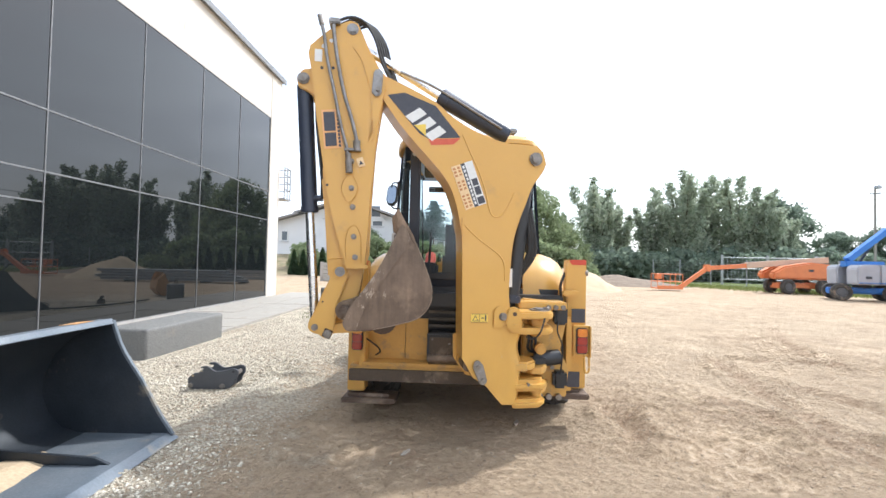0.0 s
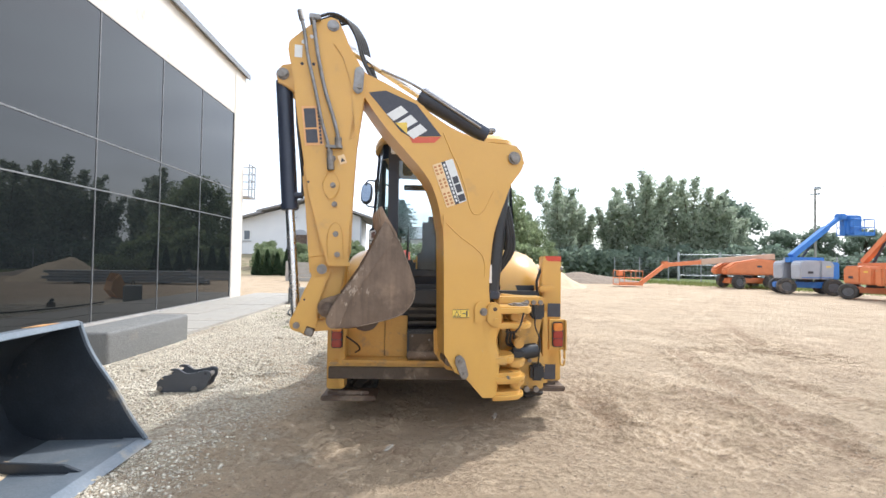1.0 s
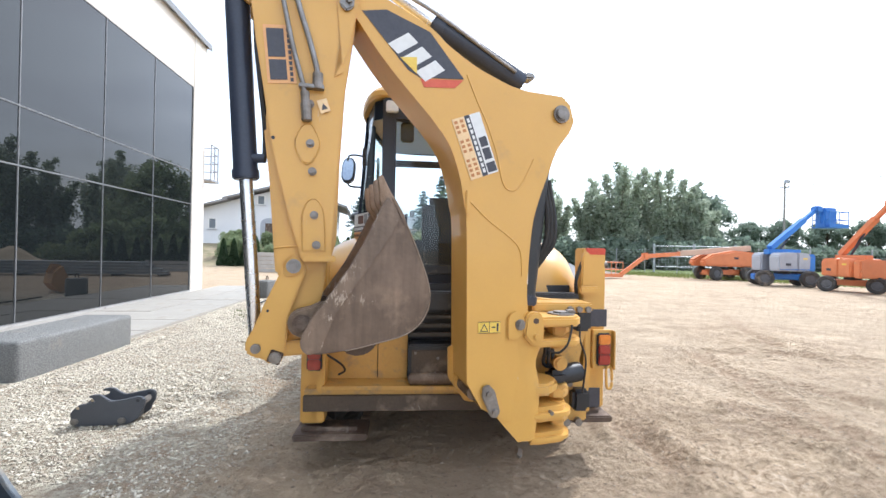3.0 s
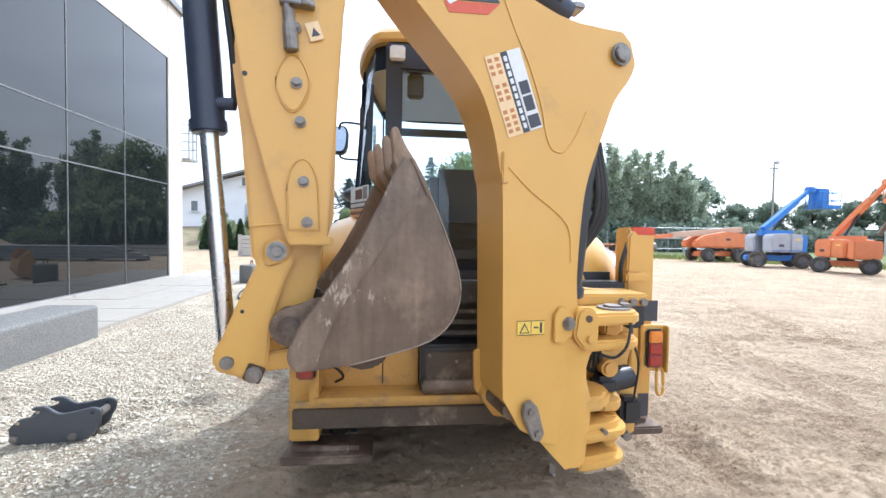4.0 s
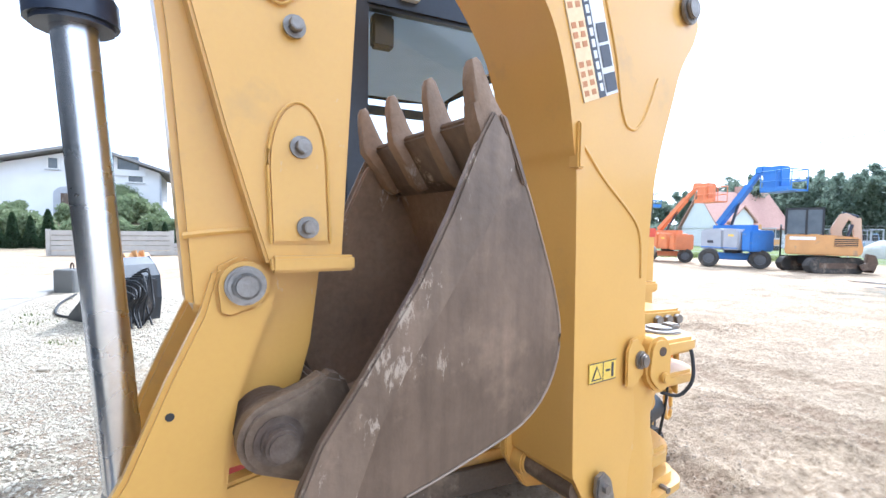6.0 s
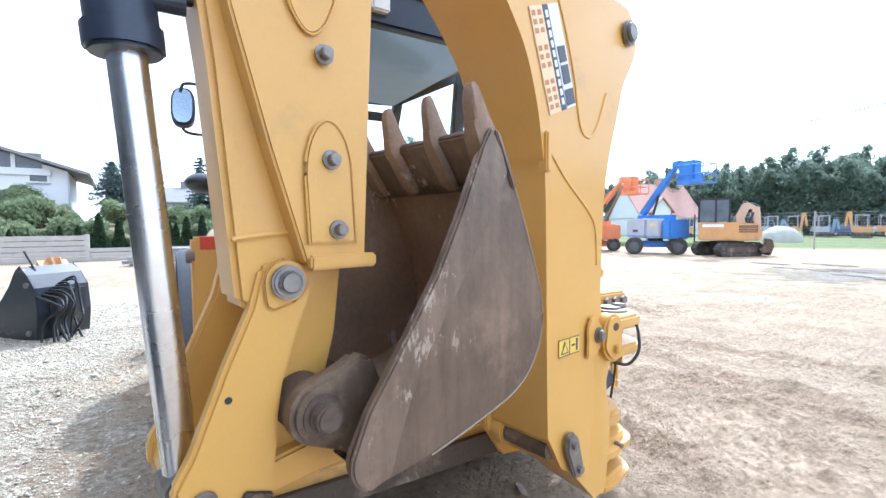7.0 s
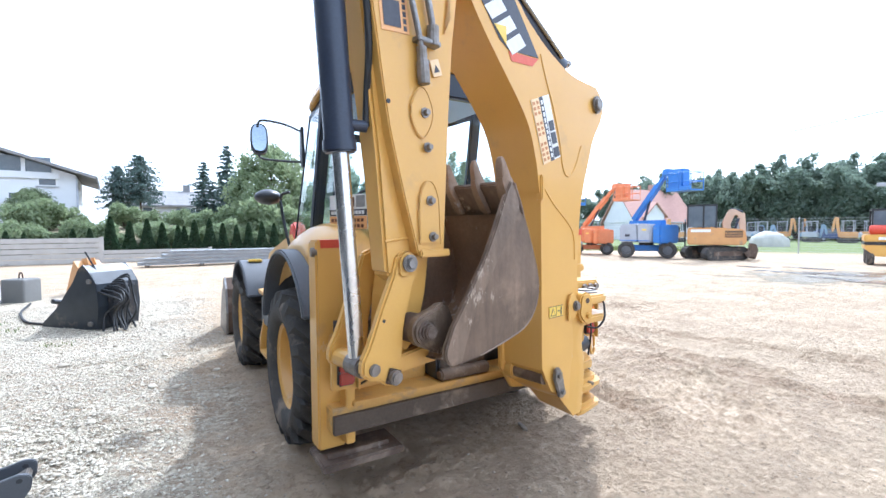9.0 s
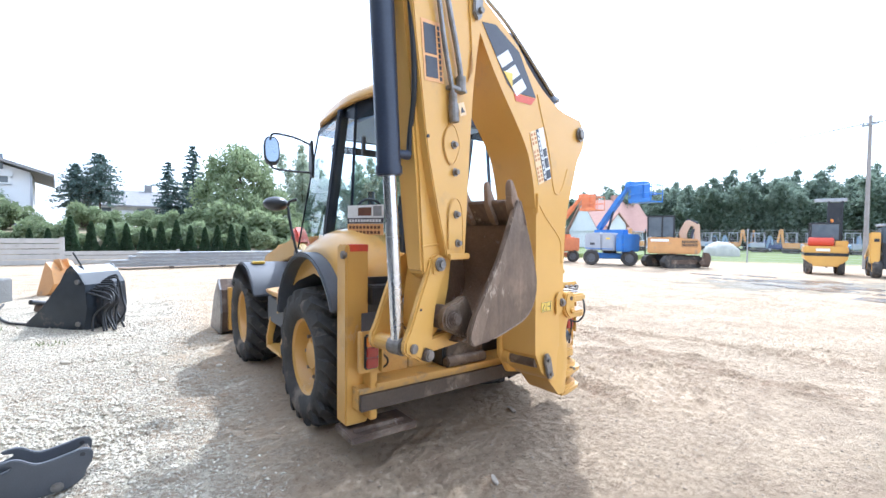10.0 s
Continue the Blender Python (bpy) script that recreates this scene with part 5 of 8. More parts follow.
def build_stick():
    body = [(-1.31, 3.33), (-1.30, 3.1), (-1.265, 2.8), (-1.225, 2.5), (-1.203, 2.25), (-1.173, 2.0), (-1.145, 1.65), (-1.131, 1.47), (-1.05, 1.42), (-0.97, 1.47), (-0.83, 1.56), (-0.80, 1.66), (-0.79, 2.1), (-0.765, 2.54), (-0.71, 2.95), (-0.695, 3.1), (-0.73, 3.17), (-0.845, 3.37), (-0.89, 3.48), (-0.935, 3.57), (-1.0, 3.588), (-1.08, 3.553), (-1.18, 3.488), (-1.29, 3.4)]
    st = part("stick", prism(body, YS + 0.055, YS + 0.185, "y", 0.014), YELLOW, BH, smooth=True)
    back = [(-1.28, 3.3), (-1.23, 2.9), (-1.17, 2.5), (-1.13, 2.25), (-1.1, 2.0), (-1.06, 1.66), (-1.03, 1.46), (-0.9, 1.5), (-0.83, 1.7), (-0.8, 2.5), (-0.76, 3.1), (-0.9, 3.4)]
    part("rear_box", prism(back, YS + 0.18, YS + 0.32, "y", 0.03), YELLOW, st, smooth=True)
    cover = [(-1.332, 3.29), (-1.3, 3.13), (-1.25, 2.75), (-1.208, 2.5), (-1.17, 2.25), (-1.143, 2.1), (-1.072, 1.83), (-0.99, 1.555), (-0.83, 1.555), (-0.795, 2.2), (-0.77, 2.54), (-0.715, 2.95), (-0.70, 3.1), (-0.735, 3.18), (-0.85, 3.38), (-0.895, 3.485), (-0.94, 3.575), (-1.0, 3.595), (-1.08, 3.56), (-1.18, 3.495), (-1.255, 3.425), (-1.322, 3.36)]
    part("side_plate", prism(cover, YS, YS + 0.06, "y", 0.006), YELLOW, st)
    part("plate_lip", box(-0.985, -0.805, YS - 0.018, YS + 0.01, 1.54, 1.575, 0.006), YELLOW, st)
    part("weld_seam", tube([(-1.138, YS + 0.053, 1.615), (-1.09, YS + 0.053, 1.622), (-1.0, YS + 0.053, 1.63)], 0.007, 6), YELLOW, st)
    # raised pads round the slider bolts
    pad = [(-0.97 + 0.068 * math.cos(a) * (1 - 0.25 * abs(math.sin(a))), 2.2 + 0.115 * math.sin(a)) for a in np.linspace(0, 2 * math.pi, 26)[:-1]]
    part("slider_pad", prism(pad, YS - 0.009, YS + 0.004, "y", 0.006), YELLOW, st, smooth=True)
    pad2 = [(-0.985, 1.60)] + [(-0.93 + 0.062 * math.cos(a), 1.76 + 0.135 * math.sin(a)) for a in np.linspace(math.pi, 0, 14)] + [(-0.86, 1.60)]
    part("slider_pad", prism(pad2, YS - 0.009, YS + 0.004, "y", 0.006), YELLOW, st, smooth=True)
    part("weld_bead", tube([(x, YS - 0.009, z) for x, z in pad + pad[:1]], 0.003, 6, smooth_steps=0), YELLOW, st, smooth=True)
    part("weld_bead", tube([(x, YS - 0.009, z) for x, z in pad2], 0.003, 6, smooth_steps=0), YELLOW, st, smooth=True)
    for x, z in ((-0.955, 2.2), (-0.94, 2.045), (-0.926, 1.802), (-0.911, 1.635), (-0.96, 2.42)):
        hex_bolt(st, x, YS - 0.01, z, 0.0155, 0.028)
    plate = [(-0.98, 3.37), (-0.9, 3.27), (-0.83, 3.05), (-0.805, 2.8), (-0.79, 2.62), (-0.82, 2.6), (-0.76, 2.72), (-0.7, 3.05), (-0.71, 3.14), (-0.83, 3.32)]
    part("pivot_plate", prism(plate, YS - 0.010, YS + 0.002, "y", 0.004), YELLOW, st)
    m = Matrix.Translation((-0.765, 0, 3.09)) @ Matrix.Rotation(radians(4), 4, "Y")
    ret = part("pin_retainer", prism([(-0.04, -0.1), (0.0, -0.13), (0.04, -0.1), (0.04, 0.08), (0.0, 0.11), (-0.04, 0.08)], YS - 0.035, YS - 0.01, "y", 0.008, m=m), STEEL, st)
    part("retainer_bolt", rod((-0.76, YS - 0.03, 3.02), (-0.76, YS - 0.055, 3.02), 0.02, seg=6), BOLT, ret)
    pin_cap(st, -0.98, YS, 3.52, 0.036, 0.02, STEEL)
    # discs as holes: sky behind painted white, shaded ones black
    for x, z, r in ((-1.21, 3.36, 0.018), (-1.15, 3.41, 0.016), (-1.22, 3.18, 0.013), (-1.13, 3.185, 0.013), (-1.15, 2.22, 0.01)):
        part("bore", rod((x, YS - 0.003, z), (x, YS + 0.004, z), r), BLACK_PAINT if r < 0.015 else WHITE_INK, st)
    part("small_sticker", box(-1.28, -1.22, YS - 0.003, YS - 0.0005, 3.23, 3.33, 0), WHITE_INK, st)
    # steel lines down the flank with couplings
    ln = part("steel_line", tube([(x, YS - 0.03, z) for x, z in ((-1.232, 3.55), (-1.2, 3.42), (-1.178, 3.25), (-1.116, 3.0), (-1.054, 2.71), (-1.0, 2.53), (-0.985, 2.44))], 0.014, 10), STEEL, st)
    part("steel_line", tube([(x, YS - 0.03, z) for x, z in ((-1.134, 3.53), (-1.107, 3.31), (-1.04, 2.985), (-0.963, 2.754), (-0.925, 2.61), (-0.92, 2.55))], 0.016, 10), STEEL, st)
    part("line_clamp", box(-1.02, -0.885, YS - 0.05, YS, 2.5, 2.522, 0.004), STEEL, ln)
    c1 = rod((-0.988, YS - 0.03, 2.48), (-0.983, YS - 0.03, 2.42), 0.024, seg=12)
    part("coupling", rod((-0.982, YS - 0.03, 2.42), (-0.974, YS - 0.03, 2.32), 0.029, seg=12, bm=c1, bev=0.003), BOLT, ln)
    part("coupling", rod((-0.921, YS - 0.03, 2.59), (-0.919, YS - 0.03, 2.5), 0.029, seg=12, bev=0.003), BOLT, ln)
    tilt = Matrix.Translation((-0.886, 0, 2.417)) @ Matrix.Rotation(radians(-20), 4, "Y")
    tag = part("tag", prism([(-0.028, -0.037), (0.028, -0.037), (0.028, 0.037), (-0.028, 0.037)], YS - 0.012, YS - 0.008, "y", 0, m=tilt), PALE_INK, st, "pale yellow paper tag")
    part("pictogram", prism([(-0.018, -0.02), (0.018, -0.02), (0.0, 0.014)], YS - 0.0138, YS - 0.0122, "y", 0, m=tilt), DECAL_DARK, tag)
    # hire sticker on the stick: plain blocks
    m2 = Matrix.Translation((-1.125, 0, 2.68)) @ Matrix.Rotation(radians(-6), 4, "Y")
    s1 = part("hire_sticker", prism([(-0.075, -0.16), (0.075, -0.16), (0.075, 0.16), (-0.075, 0.16)], YS - 0.0035, YS - 0.0012, "y", 0, m=m2), ORANGE_INK, st, "orange sticker with dark printed blocks")
    for z0, z1 in ((-0.14, -0.03), (-0.015, 0.14)):
        part("printed_block", prism([(-0.06, z0), (0.03, z0), (0.03, z1), (-0.06, z1)], YS - 0.006, YS - 0.0036, "y", 0, m=m2), DECAL_DARK, s1)
    lines_on(s1, "printed_bar", [(0.045, 0.062, -0.15 + 0.03 * k, -0.128 + 0.03 * k) for k in range(10)], YS - 0.0036, DECAL_DARK, m2)
    # ear that carries the bucket cylinder
    part("cylinder_ear", prism([(-1.28, 3.2), (-1.38, 3.18), (-1.43, 3.11), (-1.41, 3.03), (-1.34, 3.0), (-1.28, 2.96)], YS + 0.05, YS + 0.1, "y", 0.008), YELLOW, st)
    part("cylinder_ear", prism([(-1.28, 3.2), (-1.38, 3.18), (-1.43, 3.11), (-1.41, 3.03), (-1.34, 3.0), (-1.28, 2.96)], YS + 0.24, YS + 0.29, "y", 0.008), YELLOW, st)
    pin_cap(st, -1.372, YS + 0.05, 3.1, 0.036, 0.03)
    yc = YS + 0.14
    cy = part("bucket_cylinder", rod((-1.375, yc, 3.08), (-1.306, yc, 2.02), 0.066, bev=0.01), CYL_DARK, BH, "dark blue-grey bucket cylinder", smooth=True)
    part("gland", rod((-1.309, yc, 2.06), (-1.305, yc, 2.0), 0.073, bev=0.008), CYL_DARK, cy, smooth=True)
    part("piston_rod", rod((-1.306, yc, 2.02), (-1.238, yc, 1.1), 0.037, seg=32), CHROME, cy, "bright chromed piston rod", smooth=True)
    part("rod_eye", rod((-1.232, yc - 0.06, 1.06), (-1.232, yc + 0.06, 1.06), 0.05, bev=0.01), BOLT, cy)
    part("port", rod((-1.3, yc - 0.02, 2.12), (-1.2, yc - 0.04, 2.12), 0.026), CYL_DARK, cy)
    part("hose", tube([(-1.26, yc - 0.1, 2.95), (-1.245, yc - 0.12, 2.7), (-1.215, yc - 0.1, 2.45), (-1.2, yc - 0.05, 2.26), (-1.2, yc - 0.04, 2.12)], 0.016), HOSE, cy)
    # hoses that loop over the top
    for k in range(5):
        y = YS + 0.02 + 0.055 * k
        part("hose", tube([(-1.14 + 0.014 * k, y, 3.57), (-1.0 + 0.03 * k, y, 3.64 + 0.012 * k), (-0.88 + 0.02 * k, y + 0.03, 3.62 + 0.016 * k), (-0.79 + 0.022 * k, y + 0.06, 3.49 + 0.016 * k), (-0.74 + 0.02 * k, y + 0.07, 3.3 + 0.02 * k), (-0.66 + 0.02 * k, y + 0.08, 3.16)], 0.0125), HOSE, st)
    part("fitting", rod((-1.245, YS - 0.03, 3.6), (-1.225, YS - 0.03, 3.52), 0.02, seg=10), BOLT, st)
    part("fitting", box(-1.17, -1.08, YS - 0.045, YS + 0.2, 3.54, 3.585, 0.008), STEEL, st)
    return st


build_stick()


def build_linkage():
    side = [(-1.085, 1.55), (-1.03, 1.575), (-0.975, 1.54), (-0.965, 1.47), (-0.99, 1.42), (-1.04, 1.27), (-1.052, 1.2), (-1.066, 1.04), (-1.09, 0.975), (-1.145, 0.965), (-1.185, 1.0), (-1.235, 1.01), (-1.275, 1.04), (-1.275, 1.1), (-1.24, 1.16), (-1.17, 1.33), (-1.11, 1.46)]
    for y0 in (YL - 0.01, YL + 0.28):
        ln = part("bucket_link", prism(side, y0, y0 + 0.045, "y", 0.01), YELLOW, BH)
        if y0 < -0.7:
            front = ln
    part("boss_plate", prism([(-1.03 + 0.054 * math.cos(a), 1.515 + 0.054 * math.sin(a)) for a in np.linspace(radians(190), radians(-35), 16)] + [(-1.0, 1.468), (-1.06, 1.45), (-1.078, 1.46)], YL - 0.02, YL - 0.01, "y", 0.005), YELLOW, front)
    b = rod((-1.03, YL - 0.02, 1.515), (-1.03, YL - 0.04, 1.515), 0.04, seg=32, bev=0.005)
    part("pin", rod((-1.03, YL - 0.04, 1.515), (-1.03, YL - 0.052, 1.515), 0.027, seg=32, bm=b, bev=0.006), STEEL, front, smooth=True)
    part("pin", rod((-1.22, YL - 0.01, 1.06), (-1.22, YL - 0.03, 1.06), 0.027, seg=28, bev=0.005), BOLT, front, smooth=True)
    part("pin", rod((-1.118, YL - 0.01, 1.008), (-1.118, YL - 0.05, 1.008), 0.033, seg=10, bev=0.008), BOLT, front, smooth=True)
    part("square_washer", box(-0.036, 0.036, YL - 0.02, YL - 0.011, -0.036, 0.036, 0.006, m=Matrix.Translation((-1.118, 0, 1.008)) @ Matrix.Rotation(radians(22), 4, "Y")), DARK_RUST, front, "rusty square washer")
    # black disc instead of a hole with shade in it
    part("bore", rod((-1.163, YL - 0.012, 1.266), (-1.163, YL - 0.006, 1.266), 0.008), BLACK_PAINT, front)
    part("spacer_tube", rod((-1.22, YL, 1.06), (-1.22, YL + 0.3, 1.06), 0.045), YELLOW, front)
    # stick nose between the links, and the tie bars to the bucket
    part("stick_nose", prism([(-1.0, 1.6), (-0.84, 1.6), (-0.87, 1.36), (-0.93, 1.14), (-1.0, 1.08), (-1.06, 1.13), (-1.05, 1.35)], YL + 0.05, YL + 0.27, "y", 0.012), YELLOW, BH)
    for y0 in (YL + 0.02, YL + 0.24):
        part("tie_bar", prism([(-1.12, 1.0), (-1.12, 1.075), (-0.8, 1.12), (-0.72, 1.08), (-0.76, 1.02)], y0, y0 + 0.05, "y", 0.008), YELLOW, BH)
    pv = rod((-0.978, YL - 0.07, 1.205), (-0.978, YL + 0.4, 1.205), 0.07, seg=40, bev=0.02)
    pv = rod((-0.978, YL - 0.1, 1.203), (-0.978, YL - 0.06, 1.203), 0.05, seg=36, bm=pv, bev=0.012)
    part("bucket_pivot", rod((-0.978, YL - 0.125, 1.203), (-0.978, YL - 0.098, 1.203), 0.034, seg=28, bm=pv, bev=0.006), DARK_RUST, BH, "rusty pivot boss", smooth=True)
    part("grease_collar", rod((-0.978, YL - 0.082, 1.203), (-0.978, YL - 0.07, 1.203), 0.06, seg=36, bev=0.004), BOLT, BH, "polished collar of the pivot", smooth=True)


build_linkage()


def tooth_form(y, rows):
    """A blunt tapering block through rows of centre x, centre z, half depth, half width, kept between the side plates."""
    bm = bmesh.new()
    rings = [[bm.verts.new((cx + a * hx, min(-0.35, max(-0.966, y + b * hy)), cz + a * hx * 0.5)) for a, b in ((-1, -0.75), (-0.75, -1), (0.75, -1), (1, -0.75), (1, 0.75), (0.75, 1), (-0.75, 1), (-1, 0.75))] for cx, cz, hx, hy in rows]
    for a, b in zip(rings, rings[1:]):
        for i in range(8):
            bm.faces.new((a[i], a[(i + 1) % 8], b[(i + 1) % 8], b[i]))
    bm.faces.new(rings[-1])
    bm.faces.new(rings[0][::-1])
    bmesh.ops.recalc_face_normals(bm, faces=bm.faces)
    return bm


def build_digging_bucket():
    """The digging bucket: two side plates, a curved shell, a mouth edge with teeth."""
    yn, yf = -0.968, -0.33
    bk = new("digging_bucket")
    bk.parent = BH
    SET["m"] = SET["m"] @ Matrix.Translation((-0.027, 0, 0))
    bk["label"] = "worn brown steel digging bucket with four teeth"
    shell = [(-0.48, 1.90), (-0.405, 1.77), (-0.33, 1.60), (-0.272, 1.44), (-0.26, 1.33), (-0.3, 1.225), (-0.39, 1.15), (-0.55, 1.105), (-0.72, 1.07), (-0.86, 1.055)]
    shell = curve_through(shell, 3)
    tip = [(-0.882 + 0.068 * math.cos(a), 1.125 + 0.07 * math.sin(a)) for a in np.linspace(radians(250), radians(148), 8)]
    mouth = tip + [(-0.905, 1.23), (-0.82, 1.345), (-0.70, 1.52), (-0.62, 1.67), (-0.545, 1.83)]
    # the far plate's lighter rust also carries light bounced inside the bucket
    for y in (yn, yf - 0.025):
        part("side_plate", prism(shell + mouth, y, y + 0.025, "y", 0.006), WORN_STEEL if y == yn else RUST_INNER, bk)
    part("worn_edge", tube([(x, yn + 0.002, z) for x, z in shell[3:-3]], 0.0034, 6, smooth_steps=0), WORN_EDGE, bk, "bright rubbed edge", smooth=True)
    inset = [(p[0] * 0.955 - 0.028, (p[1] - 1.3) * 0.955 + 1.308) for p in shell]
    part("shell", prism(shell + inset[::-1], yn + 0.02, yf - 0.02, "y", 0.0), RUST_INNER, bk, smooth=True)
    rim = [(p[0] - 0.004, p[1] - 0.003) for p in tip] + [(-0.91, 1.235), (-0.825, 1.35), (-0.705, 1.525), (-0.625, 1.675), (-0.545, 1.85), (-0.51, 1.91), (-0.465, 1.85), (-0.44, 1.79), (-0.483, 1.696), (-0.556, 1.587), (-0.658, 1.44), (-0.73, 1.34), (-0.79, 1.23), (-0.83, 1.13), (-0.85, 1.07)]
    for y in (yn - 0.014, yf - 0.002):
        part("wear_strip", prism(rim, y, y + 0.016, "y", 0.006), WEAR, bk, "scraped wear plate with pale scuffs")
    lip = [(-0.537, 1.893), (-0.525, 1.912), (-0.485, 1.905), (-0.405, 1.765), (-0.42, 1.745), (-0.458, 1.775)]
    part("mouth_edge", prism(lip, yn + 0.02, yf - 0.02, "y", 0.006), WORN_STEEL, bk)
    part("corner_strip", prism([(-0.488, 1.905), (-0.468, 1.9), (-0.425, 1.815), (-0.395, 1.745), (-0.412, 1.745)], yn - 0.009, yn + 0.002, "y", 0.004), WORN_STEEL, bk)
    for k, y in enumerate((-0.938, -0.765, -0.57, -0.385)):
        o = -0.008 * k
        w = 0.72 if k else 0.95
        part("tooth_adapter", tooth_form(y, ((-0.432, 1.765, 0.026, 0.03 * w), (-0.45, 1.79, 0.036, 0.04 * w), (-0.487, 1.85, 0.038, 0.04 * w), (-0.513 + o, 1.9, 0.034, 0.035 * w), (-0.527 + o, 1.935, 0.027, 0.027 * w))), RUST_INNER, bk, smooth=True)
        part("adapter_pin", rod((-0.5, y - 0.046 * w, 1.868), (-0.5, y + 0.046 * w, 1.868), 0.014, seg=10), DARK_RUST, bk)
        cap = tooth_form(y, ((-0.51 + o, 1.9, 0.03, 0.032 * w), (-0.528 + o, 1.945, 0.025, 0.029 * w), (-0.541 + o, 1.985, 0.019, 0.025 * w), (-0.547 + o, 2.012, 0.014, 0.02 * w), (-0.549 + o, 2.025, 0.008, 0.012 * w)))
        part("tooth", cap, RUST_INNER, bk, smooth=True)
    ear = [(-0.80, 1.05)] + [(-0.95 + 0.078 * math.cos(a), 1.205 + 0.078 * math.sin(a)) for a in np.linspace(4.4, 1.9, 10)] + [(-0.9, 1.3), (-0.85, 1.325), (-0.81, 1.31), (-0.79, 1.26), (-0.72, 1.1)]
    for y0 in (yn + 0.12, yf - 0.17):
        part("ear", prism(ear, y0, y0 + 0.06, "y", 0.012), EAR_RUST, bk, smooth=True)
    part("ear_bridge", prism([(-0.9, 1.13), (-0.86, 1.2), (-0.82, 1.26), (-0.79, 1.24), (-0.8, 1.12)], yn + 0.18, yf - 0.17, "y", 0.01), EAR_RUST, bk)
    part("heel", prism([(-0.76, 1.09), (-0.72, 1.035), (-0.66, 1.015), (-0.6, 1.02), (-0.55, 1.06), (-0.53, 1.11), (-0.6, 1.1)], yn + 0.1, yf - 0.1, "y", 0.012), DARK_RUST, bk, smooth=True)
    part("ear_plate", prism([(-0.88, 1.05), (-0.8, 1.03), (-0.6, 1.05), (-0.52, 1.1), (-0.72, 1.09)], yn + 0.15, yf - 0.15, "y", 0.006), DARK_RUST, bk)
    return bk


build_digging_bucket()
SET["m"] = None


def build_tractor():
    for s in (-1, 1):
        wheel(BH, s * 0.995, 1.02, 0.58, 0.625, s, 0.44, 0.35)
        wheel(BH, s * 0.995, 3.42, 0.565, 0.61, s, 0.44, 0.35)
        # body side that swells over the rear wheel
        prof = [(0.19, 1.12), (0.2, 1.35), (0.27, 1.52), (0.45, 1.66), (0.7, 1.735), (1.0, 1.735), (1.3, 1.66), (1.6, 1.5), (1.85, 1.28), (2.1, 1.05), (2.1, 0.8), (1.78, 0.88), (1.66, 1.17), (1.38, 1.40), (0.95, 1.53), (0.56, 1.46), (0.29, 1.24)]
        bm = bmesh.new()
        rings = []
        for xo, inset in ((0.6, 0.0), (0.76, 0.0), (0.87, 0.02), (0.97, 0.055), (1.05, 0.11), (1.09, 0.17), (1.1, 0.2)):
            ring = []
            for y, z in prof:
                zz = z - inset * max(0, min(1, (z - 1.05) / 0.4))
                ring.append(bm.verts.new((s * xo, y + (inset * 0.6 if y < 0.5 else 0), zz)))
            rings.append(ring)
        k = len(prof)
        for a, b in zip(rings, rings[1:]):
            for i in range(k):
                bm.faces.new((a[i], a[(i + 1) % k], b[(i + 1) % k], b[i]))
        bm.faces.new(rings[0])
        bm.faces.new(rings[-1][::-1])
        bmesh.ops.recalc_face_normals(bm, faces=bm.faces)
        part("rear_fender", bm, YELLOW, BH, smooth=True)
        arch = [(0.93 + 0.76 * math.cos(a), 0.78 + 0.74 * math.sin(a)) for a in np.linspace(0.15, 2.7, 18)]
        arch += [(0.93 + 0.72 * math.cos(a), 0.78 + 0.70 * math.sin(a)) for a in np.linspace(2.7, 0.15, 18)]
        well = [(0.93 + 0.735 * math.cos(a), 0.78 + 0.715 * math.sin(a)) for a in np.linspace(0.0, 3.1, 22)] + [(0.2, 0.5), (1.66, 0.5)]
        part("wheel_well", prism(well, s * 0.6, s * 0.63, "x", 0), BLACK_PAINT, BH, "black inner wall of the wheel arch")
        part("fender_flare", prism(arch, s * 0.58, s * 1.225, "x", 0.012), PLASTIC_GREY, BH, "dark grey plastic wheel arch", smooth=True)
        # front mudguard
        arch = [(3.3 + 0.74 * math.cos(a), 0.6 + 0.7 * math.sin(a)) for a in np.linspace(0.5, 2.65, 18)]
        arch += [(3.3 + 0.71 * math.cos(a), 0.6 + 0.67 * math.sin(a)) for a in np.linspace(2.65, 0.5, 18)]
        g = part("front_mudguard", prism(arch, s * 0.62, s * 1.215, "x", 0.015), PLASTIC_GREY, BH, "dark grey plastic front mudguard", smooth=True)
        part("side_lamp", box(min(s * 0.96, s * 1.12), max(s * 0.96, s * 1.12), 3.1, 3.2, 1.285, 1.315, 0.01), YELLOW_INK, g)
        # steps between the wheels
        st = part("step", box(min(s * 0.7, s * 1.08), max(s * 0.7, s * 1.08), 1.85, 2.4, 0.96, 1.0, 0.008), YELLOW, BH)
        part("step_side", box(min(s * 1.06, s * 1.09), max(s * 1.06, s * 1.09), 1.8, 2.5, 0.66, 0.95, 0.01), PLASTIC_GREY, st)
        for y in (1.86, 2.4):
            part("step_hanger", prism([(s * 1.0, 0.72), (s * 1.09, 0.72), (s * 1.13, 0.5), (s * 1.13, 0.38), (s * 1.07, 0.38), (s * 1.06, 0.5)], y - 0.02, y + 0.02, "y", 0.006), YELLOW, st)
        part("step_tread", box(min(s * 0.92, s * 1.13), max(s * 0.92, s * 1.13), 1.86, 2.42, 0.36, 0.4, 0.008), YELLOW, st)
        part("step_riser", prism([(s * 1.0, 0.95), (s * 1.12, 0.99), (s * 1.14, 1.04), (s * 0.95, 1.06)], 1.82, 2.42, "y", 0.008), YELLOW, st)
